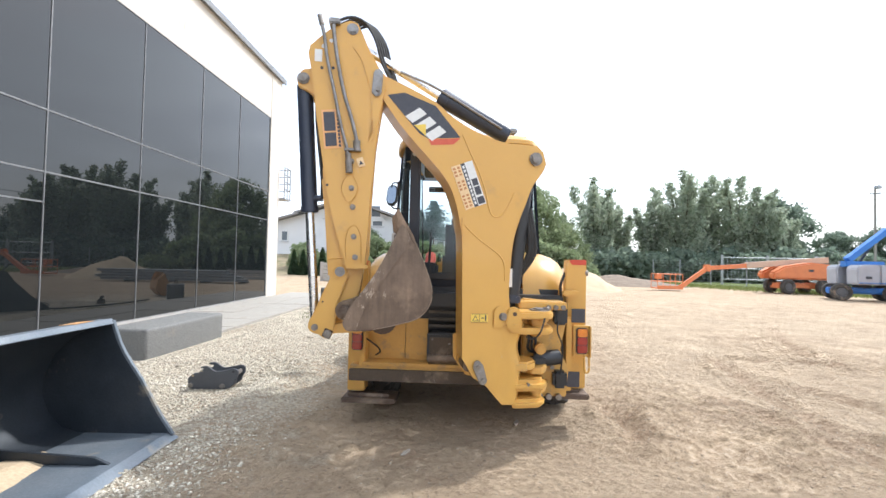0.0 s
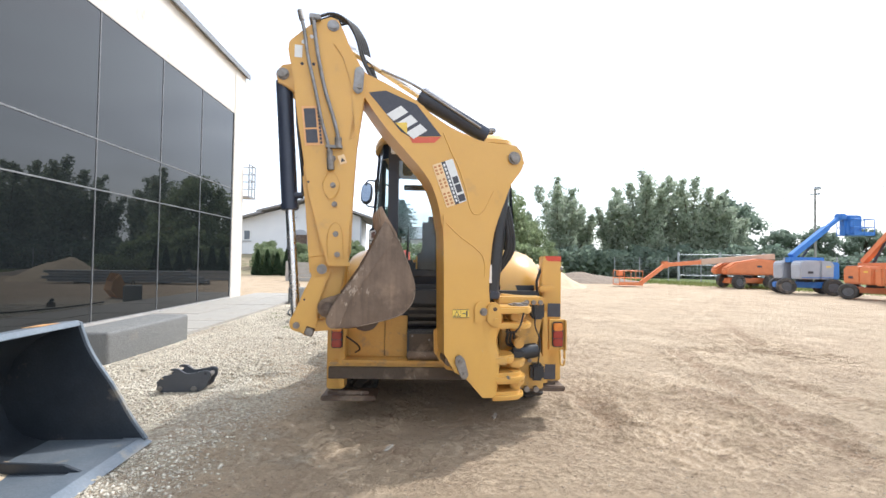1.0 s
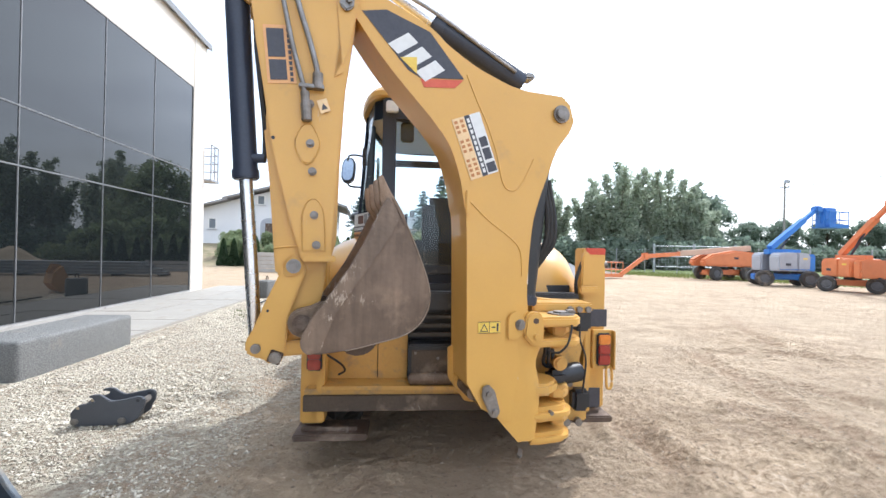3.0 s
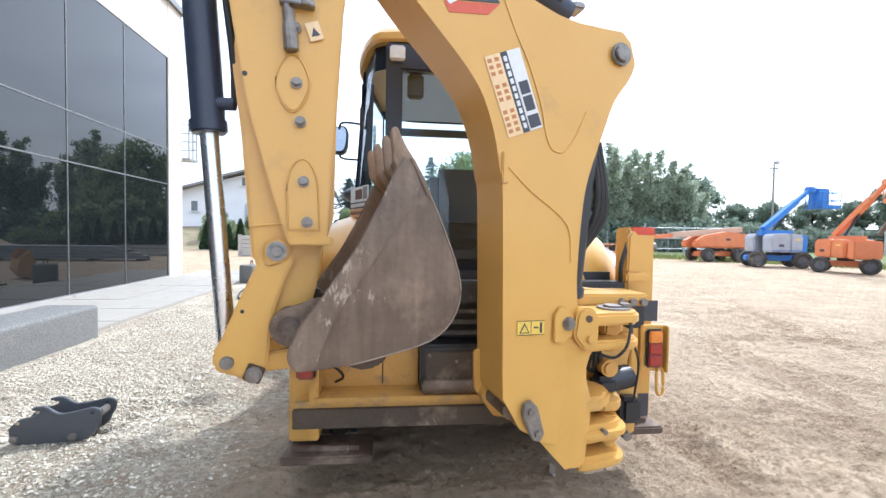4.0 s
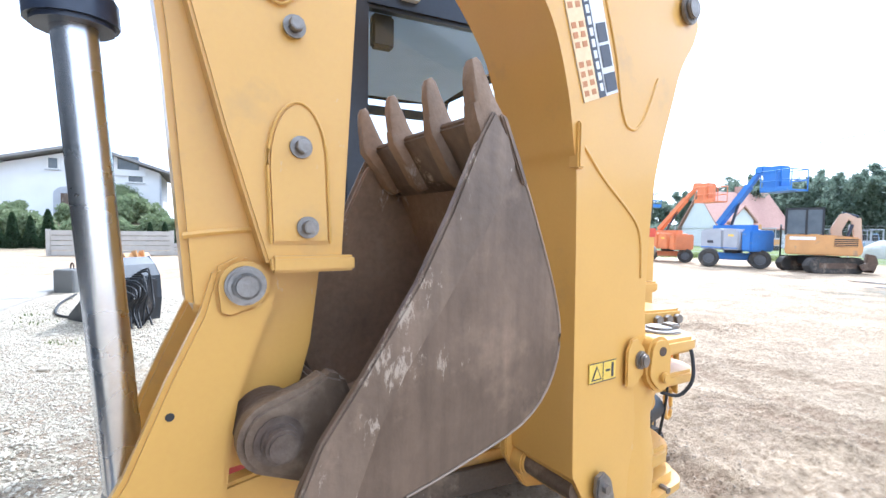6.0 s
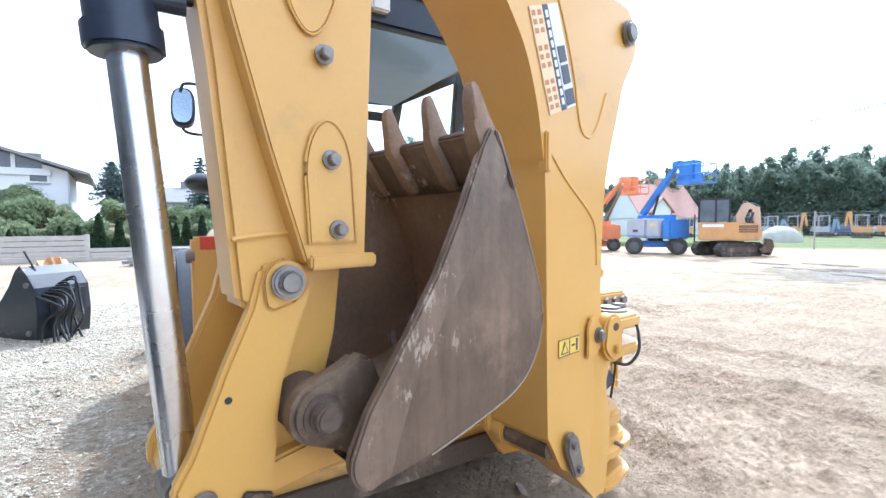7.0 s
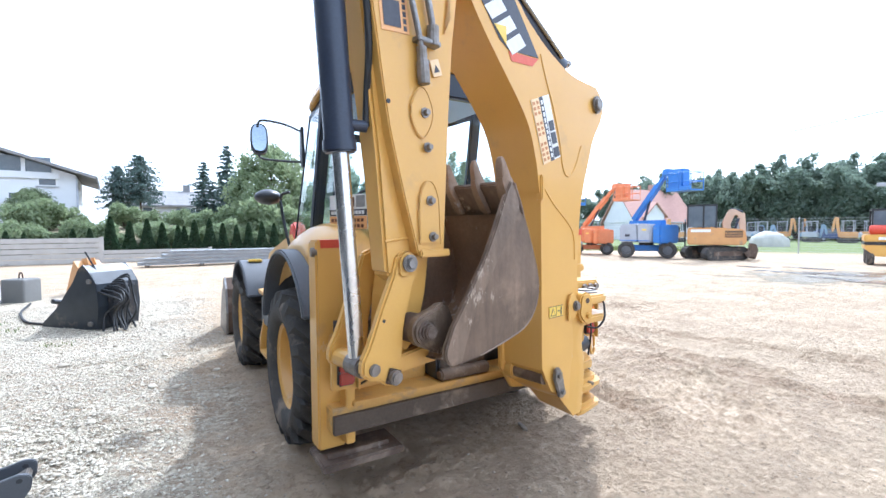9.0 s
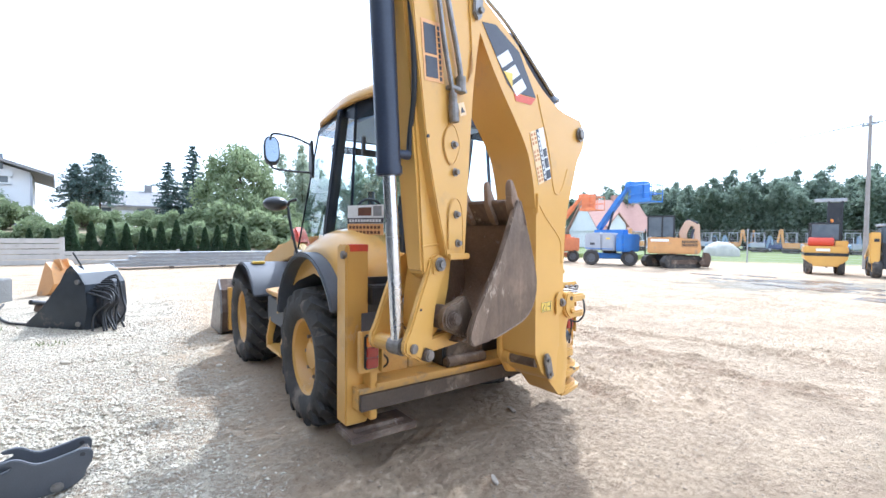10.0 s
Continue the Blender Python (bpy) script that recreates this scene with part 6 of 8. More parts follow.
        part("axle_end", rod((s * 0.4, 1.02, 0.58), (s * 0.8, 1.02, 0.58), 0.13), BLACK_PAINT, BH)
        part("axle_end", rod((s * 0.3, 3.42, 0.565), (s * 0.8, 3.42, 0.565), 0.1), BLACK_PAINT, BH)
    part("chassis", box(-0.45, 0.45, 0.2, 5.0, 0.42, 1.05, 0.03), BLACK_PAINT, BH)
    part("floor_plate", box(-0.95, 0.95, 0.24, 2.3, 1.05, 1.12, 0.01), BLACK_PAINT, BH)
    hood = [(2.35, 0.95), (2.35, 1.66), (2.7, 1.66), (3.6, 1.6), (4.6, 1.48), (4.95, 1.3), (4.98, 0.8), (4.6, 0.75)]
    part("engine_hood", prism(hood, -0.44, 0.44, "x", 0.06), YELLOW, BH, smooth=True)
    ex = part("exhaust", rod((0.5, 3.0, 1.5), (0.5, 3.0, 2.3), 0.05), BLACK_PAINT, BH)
    # front loader
    for s in (-1, 1):
        arm = [(2.5, 1.45), (2.9, 1.62), (4.2, 1.35), (4.9, 0.6), (5.15, 0.3), (5.05, 0.24), (4.75, 0.45), (4.0, 1.15), (2.9, 1.38), (2.55, 1.3)]
        part("loader_arm", prism(arm, s * 0.56, s * 0.68, "x", 0.015), YELLOW, BH)
        part("loader_cylinder", rod((s * 0.62, 3.0, 0.9), (s * 0.62, 4.3, 1.05), 0.05), CYL_DARK, BH)
        part("loader_pin", rod((s * 0.5, 2.6, 1.42), (s * 0.74, 2.6, 1.42), 0.06), BOLT, BH)
    w = 1.18
    fb = part("loader_bucket", prism([(4.95, 0.08), (4.9, 0.4), (4.98, 0.75), (5.12, 0.92), (5.18, 0.9), (5.05, 0.72), (4.97, 0.4), (5.02, 0.13), (5.15, 0.08), (5.9, 0.03), (5.9, 0.0), (5.1, 0.02)], -w, w, "x", 0.004), DARK_RUST, BH, "worn front loader bucket")
    for s in (-1, 1):
        part("side_plate", prism([(4.95, 0.05), (4.88, 0.4), (4.96, 0.76), (5.12, 0.93), (5.5, 0.6), (5.85, 0.02)], s * w - 0.015, s * w + 0.015, "x", 0.004), STEEL, fb)
        part("bucket_link", rod((s * 0.62, 4.6, 0.95), (s * 0.62, 4.93, 0.6), 0.045), CHROME, fb)
    for x in (-1.05, -0.85, 0.85, 1.05):
        part("back_rib", box(x - 0.03, x + 0.03, 4.84, 4.96, 0.12, 0.8, 0.01), YELLOW, fb)


build_tractor()


def build_cab():
    c = new("cab")
    c.parent = BH
    c["label"] = "glazed operator cab with black pillars and a tan roof"
    zb, zt = 1.12, 2.85
    # outline at waist and roof, rear corners cut round: x, y
    low = [(-0.86, 0.74), (-0.71, 0.37), (-0.55, 0.27), (0.55, 0.27), (0.71, 0.37), (0.86, 0.74), (0.82, 1.4), (0.68, 2.72), (0.3, 2.86), (-0.3, 2.86), (-0.68, 2.72), (-0.82, 1.4)]
    top = [(-0.77, 0.8), (-0.68, 0.38), (-0.55, 0.27), (0.55, 0.27), (0.68, 0.38), (0.77, 0.8), (0.77, 1.08), (0.66, 2.0), (0.3, 2.08), (-0.3, 2.08), (-0.66, 2.0), (-0.77, 1.08)]

    def at(i, z):
        t = (z - 1.5) / (zt - 1.5)
        a, b = Vector(low[i % 12]), Vector(top[i % 12])
        q = a.lerp(b, t)
        if t < 0:
            q = a
        return Vector((q.x, q.y, z))

    # lower skirt
    bm = bmesh.new()
    r0, r1 = [bm.verts.new(at(i, zb)) for i in range(12)], [bm.verts.new(at(i, 1.42)) for i in range(12)]
    for i in range(12):
        bm.faces.new((r0[i], r0[(i + 1) % 12], r1[(i + 1) % 12], r1[i]))
    bmesh.ops.solidify(bm, geom=bm.faces, thickness=0.04)
    part("skirt", bm, CAB_BLACK, c)
    for i in (0, 2, 3, 5, 6, 7, 10, 11):
        wide = {0: 0.012, 2: 0.055, 3: 0.055, 5: 0.012, 6: 0.05, 7: 0.045, 10: 0.009, 11: 0.05}[i]
        a, b = at(i, 1.40), at(i, zt)
        d = (b - a)
        m = Matrix.Translation(a) @ d.to_track_quat("Z", "Y").to_matrix().to_4x4()
        part("pillar", box(-wide, wide, -min(0.035, 1.5 * wide), min(0.035, 1.5 * wide), 0, d.length, 0.012, m=m), CAB_BLACK, c)
    panes = [(2, 3), (3, 4), (4, 5), (5, 6), (6, 7), (7, 8), (8, 9), (9, 10), (10, 11), (11, 12), (0, 1), (1, 2)]
    for i, j in panes:
        bm = bmesh.new()
        q = [at(i, 1.42), at(j, 1.42), at(j, zt), at(i, zt)]
        bm.faces.new([bm.verts.new(v) for v in q])
        bmesh.ops.solidify(bm, geom=bm.faces, thickness=0.006)
        g = part("window", bm, CAB_GLASS, c)
        g.visible_shadow = False
    # top rail and roof
    bm = bmesh.new()
    r0, r1 = [bm.verts.new(at(i, zt - (0.15 if i < 6 else 0.06))) for i in range(12)], [bm.verts.new(at(i, zt + 0.035)) for i in range(12)]
    for i in range(12):
        bm.faces.new((r0[i], r0[(i + 1) % 12], r1[(i + 1) % 12], r1[i]))
    bmesh.ops.solidify(bm, geom=bm.faces, thickness=-0.03)
    part("top_rail", bm, CAB_BLACK, c)
    edge = [at(i, zt) for i in range(12)]
    for _ in range(2):
        edge = [edge[i].lerp(edge[(i + 1) % len(edge)], u) for i in range(len(edge)) for u in (0.25, 0.75)]
    ne = len(edge)
    bm = bmesh.new()
    rings = []
    for z, k in ((2.86, 1.03), (2.855, 1.055), (2.87, 1.075), (2.91, 1.075), (2.95, 1.04), (2.985, 0.96), (3.01, 0.82), (3.025, 0.6), (3.03, 0.3)):
        rings.append([bm.verts.new((e.x * k, 1.25 + (e.y - 1.25) * k, z)) for e in edge])
    for a, b in zip(rings, rings[1:]):
        for i in range(ne):
            bm.faces.new((a[i], a[(i + 1) % ne], b[(i + 1) % ne], b[i]))
    bm.faces.new(rings[-1])
    bm.faces.new(rings[0][::-1])
    bmesh.ops.recalc_face_normals(bm, faces=bm.faces)
    part("roof", bm, YELLOW, c, smooth=True)
    part("headliner", box(-0.6, 0.6, 0.5, 1.96, 2.77, 2.805, 0.01), HEADLINER, c)
    hd = part("rear_header", box(-0.6, 0.6, 0.24, 0.31, 2.67, 2.86, 0.015), CAB_BLACK, c)
    for x in (-0.53, -0.3, 0.3, 0.53):
        part("work_lamp", box(x - 0.05, x + 0.05, 0.2, 0.25, 2.725, 2.82, 0.01), LAMP_GLASS, hd, "square work lamp")
    part("waist_bar", box(-0.6, 0.6, 0.26, 0.31, 1.42, 1.5, 0.01), BLACK_PAINT, c)
    # inside: seat, console, wheel
    seat = part("seat", box(-0.27, 0.27, 0.95, 1.45, 1.5, 1.66, 0.06), CAB_TRIM, c, "black operator seat", smooth=True)
    part("seat_back", box(-0.25, 0.25, 0.85, 1.0, 1.62, 2.13, 0.07), CAB_TRIM, seat, smooth=True)
    part("seat_base", box(-0.2, 0.2, 1.0, 1.4, 1.12, 1.5, 0.02), CAB_TRIM, seat)
    part("sun_visor", box(-0.55, 0.55, 1.9, 1.93, 2.6, 2.68, 0.008), CAB_TRIM, c, "black sun visor bar")
    part("wiper_motor", box(-0.46, -0.35, 0.31, 0.37, 2.52, 2.68, 0.012), CAB_TRIM, c)
    part("console", box(-0.35, 0.35, 2.2, 2.4, 1.12, 1.75, 0.05), CAB_TRIM, c)
    part("steering_wheel", lathe([(0.19 + 0.016 * math.cos(a), 0.016 * math.sin(a)) for a in np.linspace(0, 2 * math.pi, 9)], 28, m=Matrix.Translation((0, 2.05, 1.92)) @ Matrix.Rotation(radians(70), 4, "Y") @ Matrix.Rotation(radians(90), 4, "Z")), CAB_TRIM, c)
    for s in (-1, 1):
        part("lever_console", box(s * 0.42 - 0.1, s * 0.42 + 0.1, 0.6, 0.85, 1.12, 1.6, 0.03), CAB_TRIM, c)
        part("lever", rod((s * 0.42, 0.7, 1.6), (s * 0.4, 0.68, 1.95), 0.014), BLACK_PAINT, c)
    # sticker in the side window: plain bars
    mk = Matrix.Translation((-0.785, 0.565, 1.8)) @ Matrix.Rotation(radians(-67.5), 4, "Z")
    s1 = part("hire_sticker", box(-0.2, 0.2, -0.012, -0.01, -0.125, 0.13, 0, m=mk), WHITE_INK, c, "white and orange sticker in the window")
    part("band", box(-0.2, 0.2, -0.0145, -0.0125, -0.125, -0.03, 0, m=mk), ORANGE_INK, s1)
    part("band", box(-0.2, 0.2, -0.0145, -0.0125, -0.027, 0.02, 0, m=mk), DECAL_DARK, s1)
    part("printed_bar", box(-0.08, 0.07, -0.0145, -0.0125, 0.04, 0.11, 0, m=mk), DARK_INK, s1)
    part("printed_bar", box(0.09, 0.18, -0.0145, -0.0125, 0.035, 0.12, 0, m=mk), GREY_INK, s1)
    for z in (-0.115, -0.072):
        for k in range(9):
            part("printed_bar", box(-0.18 + 0.04 * k, -0.153 + 0.04 * k, -0.017, -0.015, z, z + 0.024, 0, m=mk), DARK_INK, s1)
    for k in range(11):
        part("printed_bar", box(-0.18 + 0.033 * k, -0.156 + 0.033 * k, -0.017, -0.015, -0.016, 0.009, 0, m=mk), WHITE_INK, s1)
    # mirror
    s = -1
    arm = tube([(s * 0.74, 2.0, 2.66), (s * 0.9, 2.1, 2.75), (s * 1.12, 2.2, 2.79), (s * 1.14, 2.2, 2.71)], 0.012)
    arm = tube([(s * 0.76, 2.0, 2.36), (s * 0.9, 2.1, 2.37), (s * 1.12, 2.2, 2.39), (s * 1.14, 2.2, 2.47)], 0.012, bm=arm)
    part("mirror_arm", arm, BLACK_PAINT, c)
    mm = Matrix.Translation((s * 1.125, 2.2, 2.59)) @ Matrix.Rotation(radians(s * 8), 4, "Z") @ Matrix.Rotation(radians(-15), 4, "X")
    oval = [(0.085 * abs(math.cos(a)) ** 0.7 * (1 if math.cos(a) > 0 else -1), 0.165 * abs(math.sin(a)) ** 0.7 * (1 if math.sin(a) > 0 else -1)) for a in np.linspace(0, 2 * math.pi, 29)[:-1]]
    hs = part("mirror_shell", prism(oval, -0.03, 0.045, "y", 0.018, m=mm), BLACK_PAINT, c, smooth=True)
    part("mirror_glass", prism([(x * 0.8, z * 0.86) for x, z in oval], -0.035, -0.0302, "y", 0, m=mm), MIRROR, hs)
    part("mirror_bracket", prism([(1.94, 2.3), (2.0, 2.3), (2.06, 2.42), (2.04, 2.68), (1.98, 2.72), (1.95, 2.5)], s * 0.75 - 0.015, s * 0.75 + 0.015, "x", 0.006), BLACK_PAINT, c)
    for s in (-1, 1):
        shell = bmesh.new()
        bmesh.ops.create_uvsphere(shell, u_segments=20, v_segments=12, radius=1, matrix=Matrix.Translation((s * 0.99, 2.53, 2.03)) @ Matrix.Diagonal((0.14, 0.17, 0.085, 1)))
        lm = part("head_lamp", shell, BLACK_PAINT, c, "black head lamp on a stalk", smooth=True)
        part("lamp_glass", box(s * 0.98 - 0.06, s * 0.98 + 0.06, 2.66, 2.69, 1.98, 2.08, 0.01), LAMP_GLASS, lm)
        part("stalk", tube([(s * 0.8, 2.3, 1.4), (s * 0.86, 2.35, 1.7), (s * 0.9, 2.4, 2.05), (s * 0.8, 2.35, 2.08)], 0.016), BLACK_PAINT, c)
    part("hinge", box(-0.80, -0.77, 0.6, 0.64, 2.36, 2.52, 0.006), BLACK_PAINT, c)
    part("red_cover", prism([(2.75, 1.3), (3.0, 1.35), (3.05, 1.62), (2.95, 1.78), (2.85, 1.7), (2.72, 1.55)], -0.66, -0.5, "x", 0.03), RED_TAPE, c, "red lever cover")


build_cab()


# ---- machines across the yard ----
def small_wheel(parent, x, y, r=0.45, w=0.34, rim_mat=None):
    """A lift's wheel with its axle along y."""
    m = Matrix.Translation((x, y, r)) @ Matrix.Rotation(radians(90), 4, "Z")
    h = w / 2
    t = lathe([(r * 0.55, h - 0.03), (r * 0.62, h), (r * 0.92, h - 0.01), (r, h - 0.06), (r, -h + 0.06), (r * 0.92, -h + 0.01), (r * 0.62, -h), (r * 0.55, -h + 0.03)], 28, m=m)
    ty = part("tyre", t, RUBBER, parent, smooth=True)
    part("rim", lathe([(r * 0.56, h - 0.04), (r * 0.5, h - 0.08), (r * 0.2, h - 0.05), (0.0, h - 0.05), (0.0, -h + 0.05), (r * 0.2, -h + 0.05), (r * 0.5, -h + 0.08), (r * 0.56, -h + 0.04)], 24, m=m), rim_mat or GREY_COVER, ty, smooth=True)


def beam(parent, name, a, b, w, h, mat, label=""):
    """A square tube from a to b."""
    a, b = Vector(a), Vector(b)
    d = b - a
    m = Matrix.Translation(a) @ d.to_track_quat("Z", "Y").to_matrix().to_4x4()
    return part(name, box(-w / 2, w / 2, -h / 2, h / 2, 0, d.length, 0.02, m=m), mat, parent, label)


def basket(parent, x0, x1, z, mat, y=0.55, panel=True):
    bk = part("basket", box(x0, x1, -y, y, z, z + 0.08, 0.01), mat, parent)
    for k, zz in enumerate((z + 0.55, z + 1.08)):
        for yy in (-y, y):
            part("rail", rod((x0, yy, zz), (x1, yy, zz), 0.028, seg=8), mat, bk)
        for xx in (x0, x1):
            part("rail", rod((xx, -y, zz), (xx, y, zz), 0.028, seg=8), mat, bk)
    for xx in (x0, (x0 + x1) / 2, x1):
        for yy in (-y, y):
            part("post", rod((xx, yy, z), (xx, yy, z + 1.08), 0.026, seg=8), mat, bk)
    part("toe_board", box(x0, x1, -y - 0.01, -y + 0.01, z + 0.08, z + 0.25, 0), mat, bk)
    part("control_box", box(x0 + 0.1, x0 + 0.5, -0.25, 0.25, z + 0.7, z + 1.1, 0.03), mat, bk)
    return bk


def chassis(t, base, rim, spread=1.2):
    part("chassis", box(-1.35, 1.35, -0.5, 0.5, 0.42, 0.8, 0.06), base, t)
    part("nose_plate", box(-1.65, -1.3, -0.42, 0.42, 0.38, 0.75, 0.05), base, t)
    for x in (-spread, spread):
        part("axle", box(x - 0.12, x + 0.12, -0.9, 0.9, 0.36, 0.54, 0.02), base, t)
        for y in (-0.95, 0.95):
            small_wheel(t, x, y, 0.52, 0.4, rim)
    part("turntable_ring", rod((0, 0, 0.78), (0, 0, 0.98), 0.45, seg=24), BLACK_PAINT, t)


def boom_lift(m, base, cover, boom, label, rise=2.6, reach=2.5, turn=20):
    t = thing("boom_lift", label, "boom lift", m, "boom lifts in the yard")
    keep = SET["m"]
    SET["m"] = pose(0, 0, 0, 0, 0, turn)
    chassis(t, base, RIM_GREY)
    SET["m"] = keep
    c1 = [(-1.35, 1.0), (0.1, 0.98), (0.1, 2.12), (-0.1, 2.2), (-1.2, 2.16), (-1.38, 1.95)]
    c2 = [(0.14, 0.98), (1.1, 1.0), (1.15, 1.9), (1.0, 2.15), (0.14, 2.2)]
    part("engine_cover", prism(c1, -1.0, -0.28, "y", 0.06), cover, t, smooth=True)
    part("engine_cover", prism(c2, -1.0, -0.28, "y", 0.06), cover, t, smooth=True)
    part("engine_cover", prism(c1, 0.28, 1.0, "y", 0.06), cover, t, smooth=True)
    part("engine_cover", prism(c2, 0.28, 1.0, "y", 0.06), cover, t, smooth=True)
    part("logo_plate", box(-0.85, -0.45, -1.012, -1.004, 1.35, 1.5, 0), DECAL_DARK, t)
    part("logo_plate", box(0.5, 0.85, -1.012, -1.004, 1.75, 1.86, 0), YELLOW_INK, t)
    part("cover_seam", box(-1.3, 1.1, -1.008, -1.002, 1.08, 1.13, 0), base, t)
    part("counterweight", box(1.15, 1.75, -0.85, 0.85, 0.95, 2.1, 0.08), base, t)
    part("riser", box(-1.25, 1.3, -0.22, 0.22, 2.05, 2.4, 0.03), base, t)
    a, b = (-1.0, 0, 2.45), (-1.0 + reach, 0, 2.45 + rise)
    bo = beam(t, "boom", a, (a[0] + reach * 0.72, 0, a[2] + rise * 0.72), 0.34, 0.34, boom)
    beam(bo, "boom_extension", (a[0] + reach * 0.6, 0, a[2] + rise * 0.6), b, 0.24, 0.24, boom)
    part("boom_head", box(b[0] - 0.25, b[0] + 0.3, -0.25, 0.25, b[2] - 0.25, b[2] + 0.2, 0.08), base, bo)
    j = (b[0] + 0.4, 0, b[2] - 1.2)
    beam(t, "jib", (b[0] + 0.15, 0, b[2]), j, 0.22, 0.2, boom)
    beam(t, "jib_link", (b[0] + 0.4, 0, b[2]), (j[0] + 0.3, 0, j[2] + 0.1), 0.08, 0.08, base)
    basket(t, j[0], j[0] + 1.6, j[2] - 0.05, base)
    part("rotator", box(j[0] - 0.1, j[0] + 0.9, -0.35, 0.35, j[2], j[2] + 1.3, 0.06), base, t)
    beam(t, "lift_cylinder", (-0.2, 0, 2.35), (a[0] + reach * 0.5, 0, a[2] + rise * 0.45), 0.12, 0.12, CYL_DARK)
    return t


def telescopic_lift(m):
    t = thing("telescopic_lift", "orange telescopic lift with its boom lowered and basket on the ground", "boom lift", m, "boom lifts in the yard")
    chassis(t, ORANGE, RIM_GREY, 1.35)
    cov = [(-2.4, 1.05), (2.5, 1.02), (2.6, 1.7), (2.3, 2.1), (0.3, 2.25), (-1.6, 1.95), (-2.45, 1.5)]
    part("engine_cover", prism(cov, -1.0, -0.3, "y", 0.12), ORANGE, t, smooth=True)
    part("engine_cover", prism(cov, 0.3, 1.0, "y", 0.12), ORANGE, t, smooth=True)
    part("logo_plate", box(0.2, 0.6, -1.015, -1.004, 1.6, 1.75, 0), DECAL_DARK, t)
    bo = beam(t, "boom", (2.4, 0, 2.45), (-4.0, 0, 1.95), 0.4, 0.42, LIFT_PALE)
    beam(bo, "boom_extension", (-3.6, 0, 1.95), (-7.0, 0, 1.7), 0.28, 0.3, ORANGE)
    part("boom_head", box(-7.3, -6.8, -0.25, 0.25, 1.45, 1.95, 0.08), ORANGE, bo)
    beam(t, "jib", (-7.1, -0.1, 1.7), (-9.2, -0.1, 0.3), 0.22, 0.3, ORANGE)
    beam(t, "jib", (-7.2, 0.15, 1.55), (-9.4, 0.15, 0.2), 0.14, 0.14, ORANGE)
    basket(t, -11.3, -9.3, 0.12, ORANGE, 0.6)
    return t


telescopic_lift(pose(20.2, 31.0, 0, 0, 0, 3) @ Matrix.Diagonal((0.79, 0.86, 0.9, 1)))
boom_lift(pose(20.25, 25.9, 0, 0, 0, 11) @ Matrix.Scale(0.87, 4), BLUE, GREY_COVER, BLUE, "blue articulated boom lift with grey engine covers", 2.7, 3.8, -33)
boom_lift(pose(20.8, 22.15, 0, 0, 0, -98) @ Matrix.Scale(0.75, 4), ORANGE, ORANGE, ORANGE, "orange articulated boom lift with raised boom", 3.1, 3.8, 50)
boom_lift(pose(21.0, 18.3, 0, 0, 0, -94) @ Matrix.Scale(0.87, 4), BLUE, GREY_COVER, BLUE, "blue articulated boom lift with raised basket", 2.9, 2.5, 42)


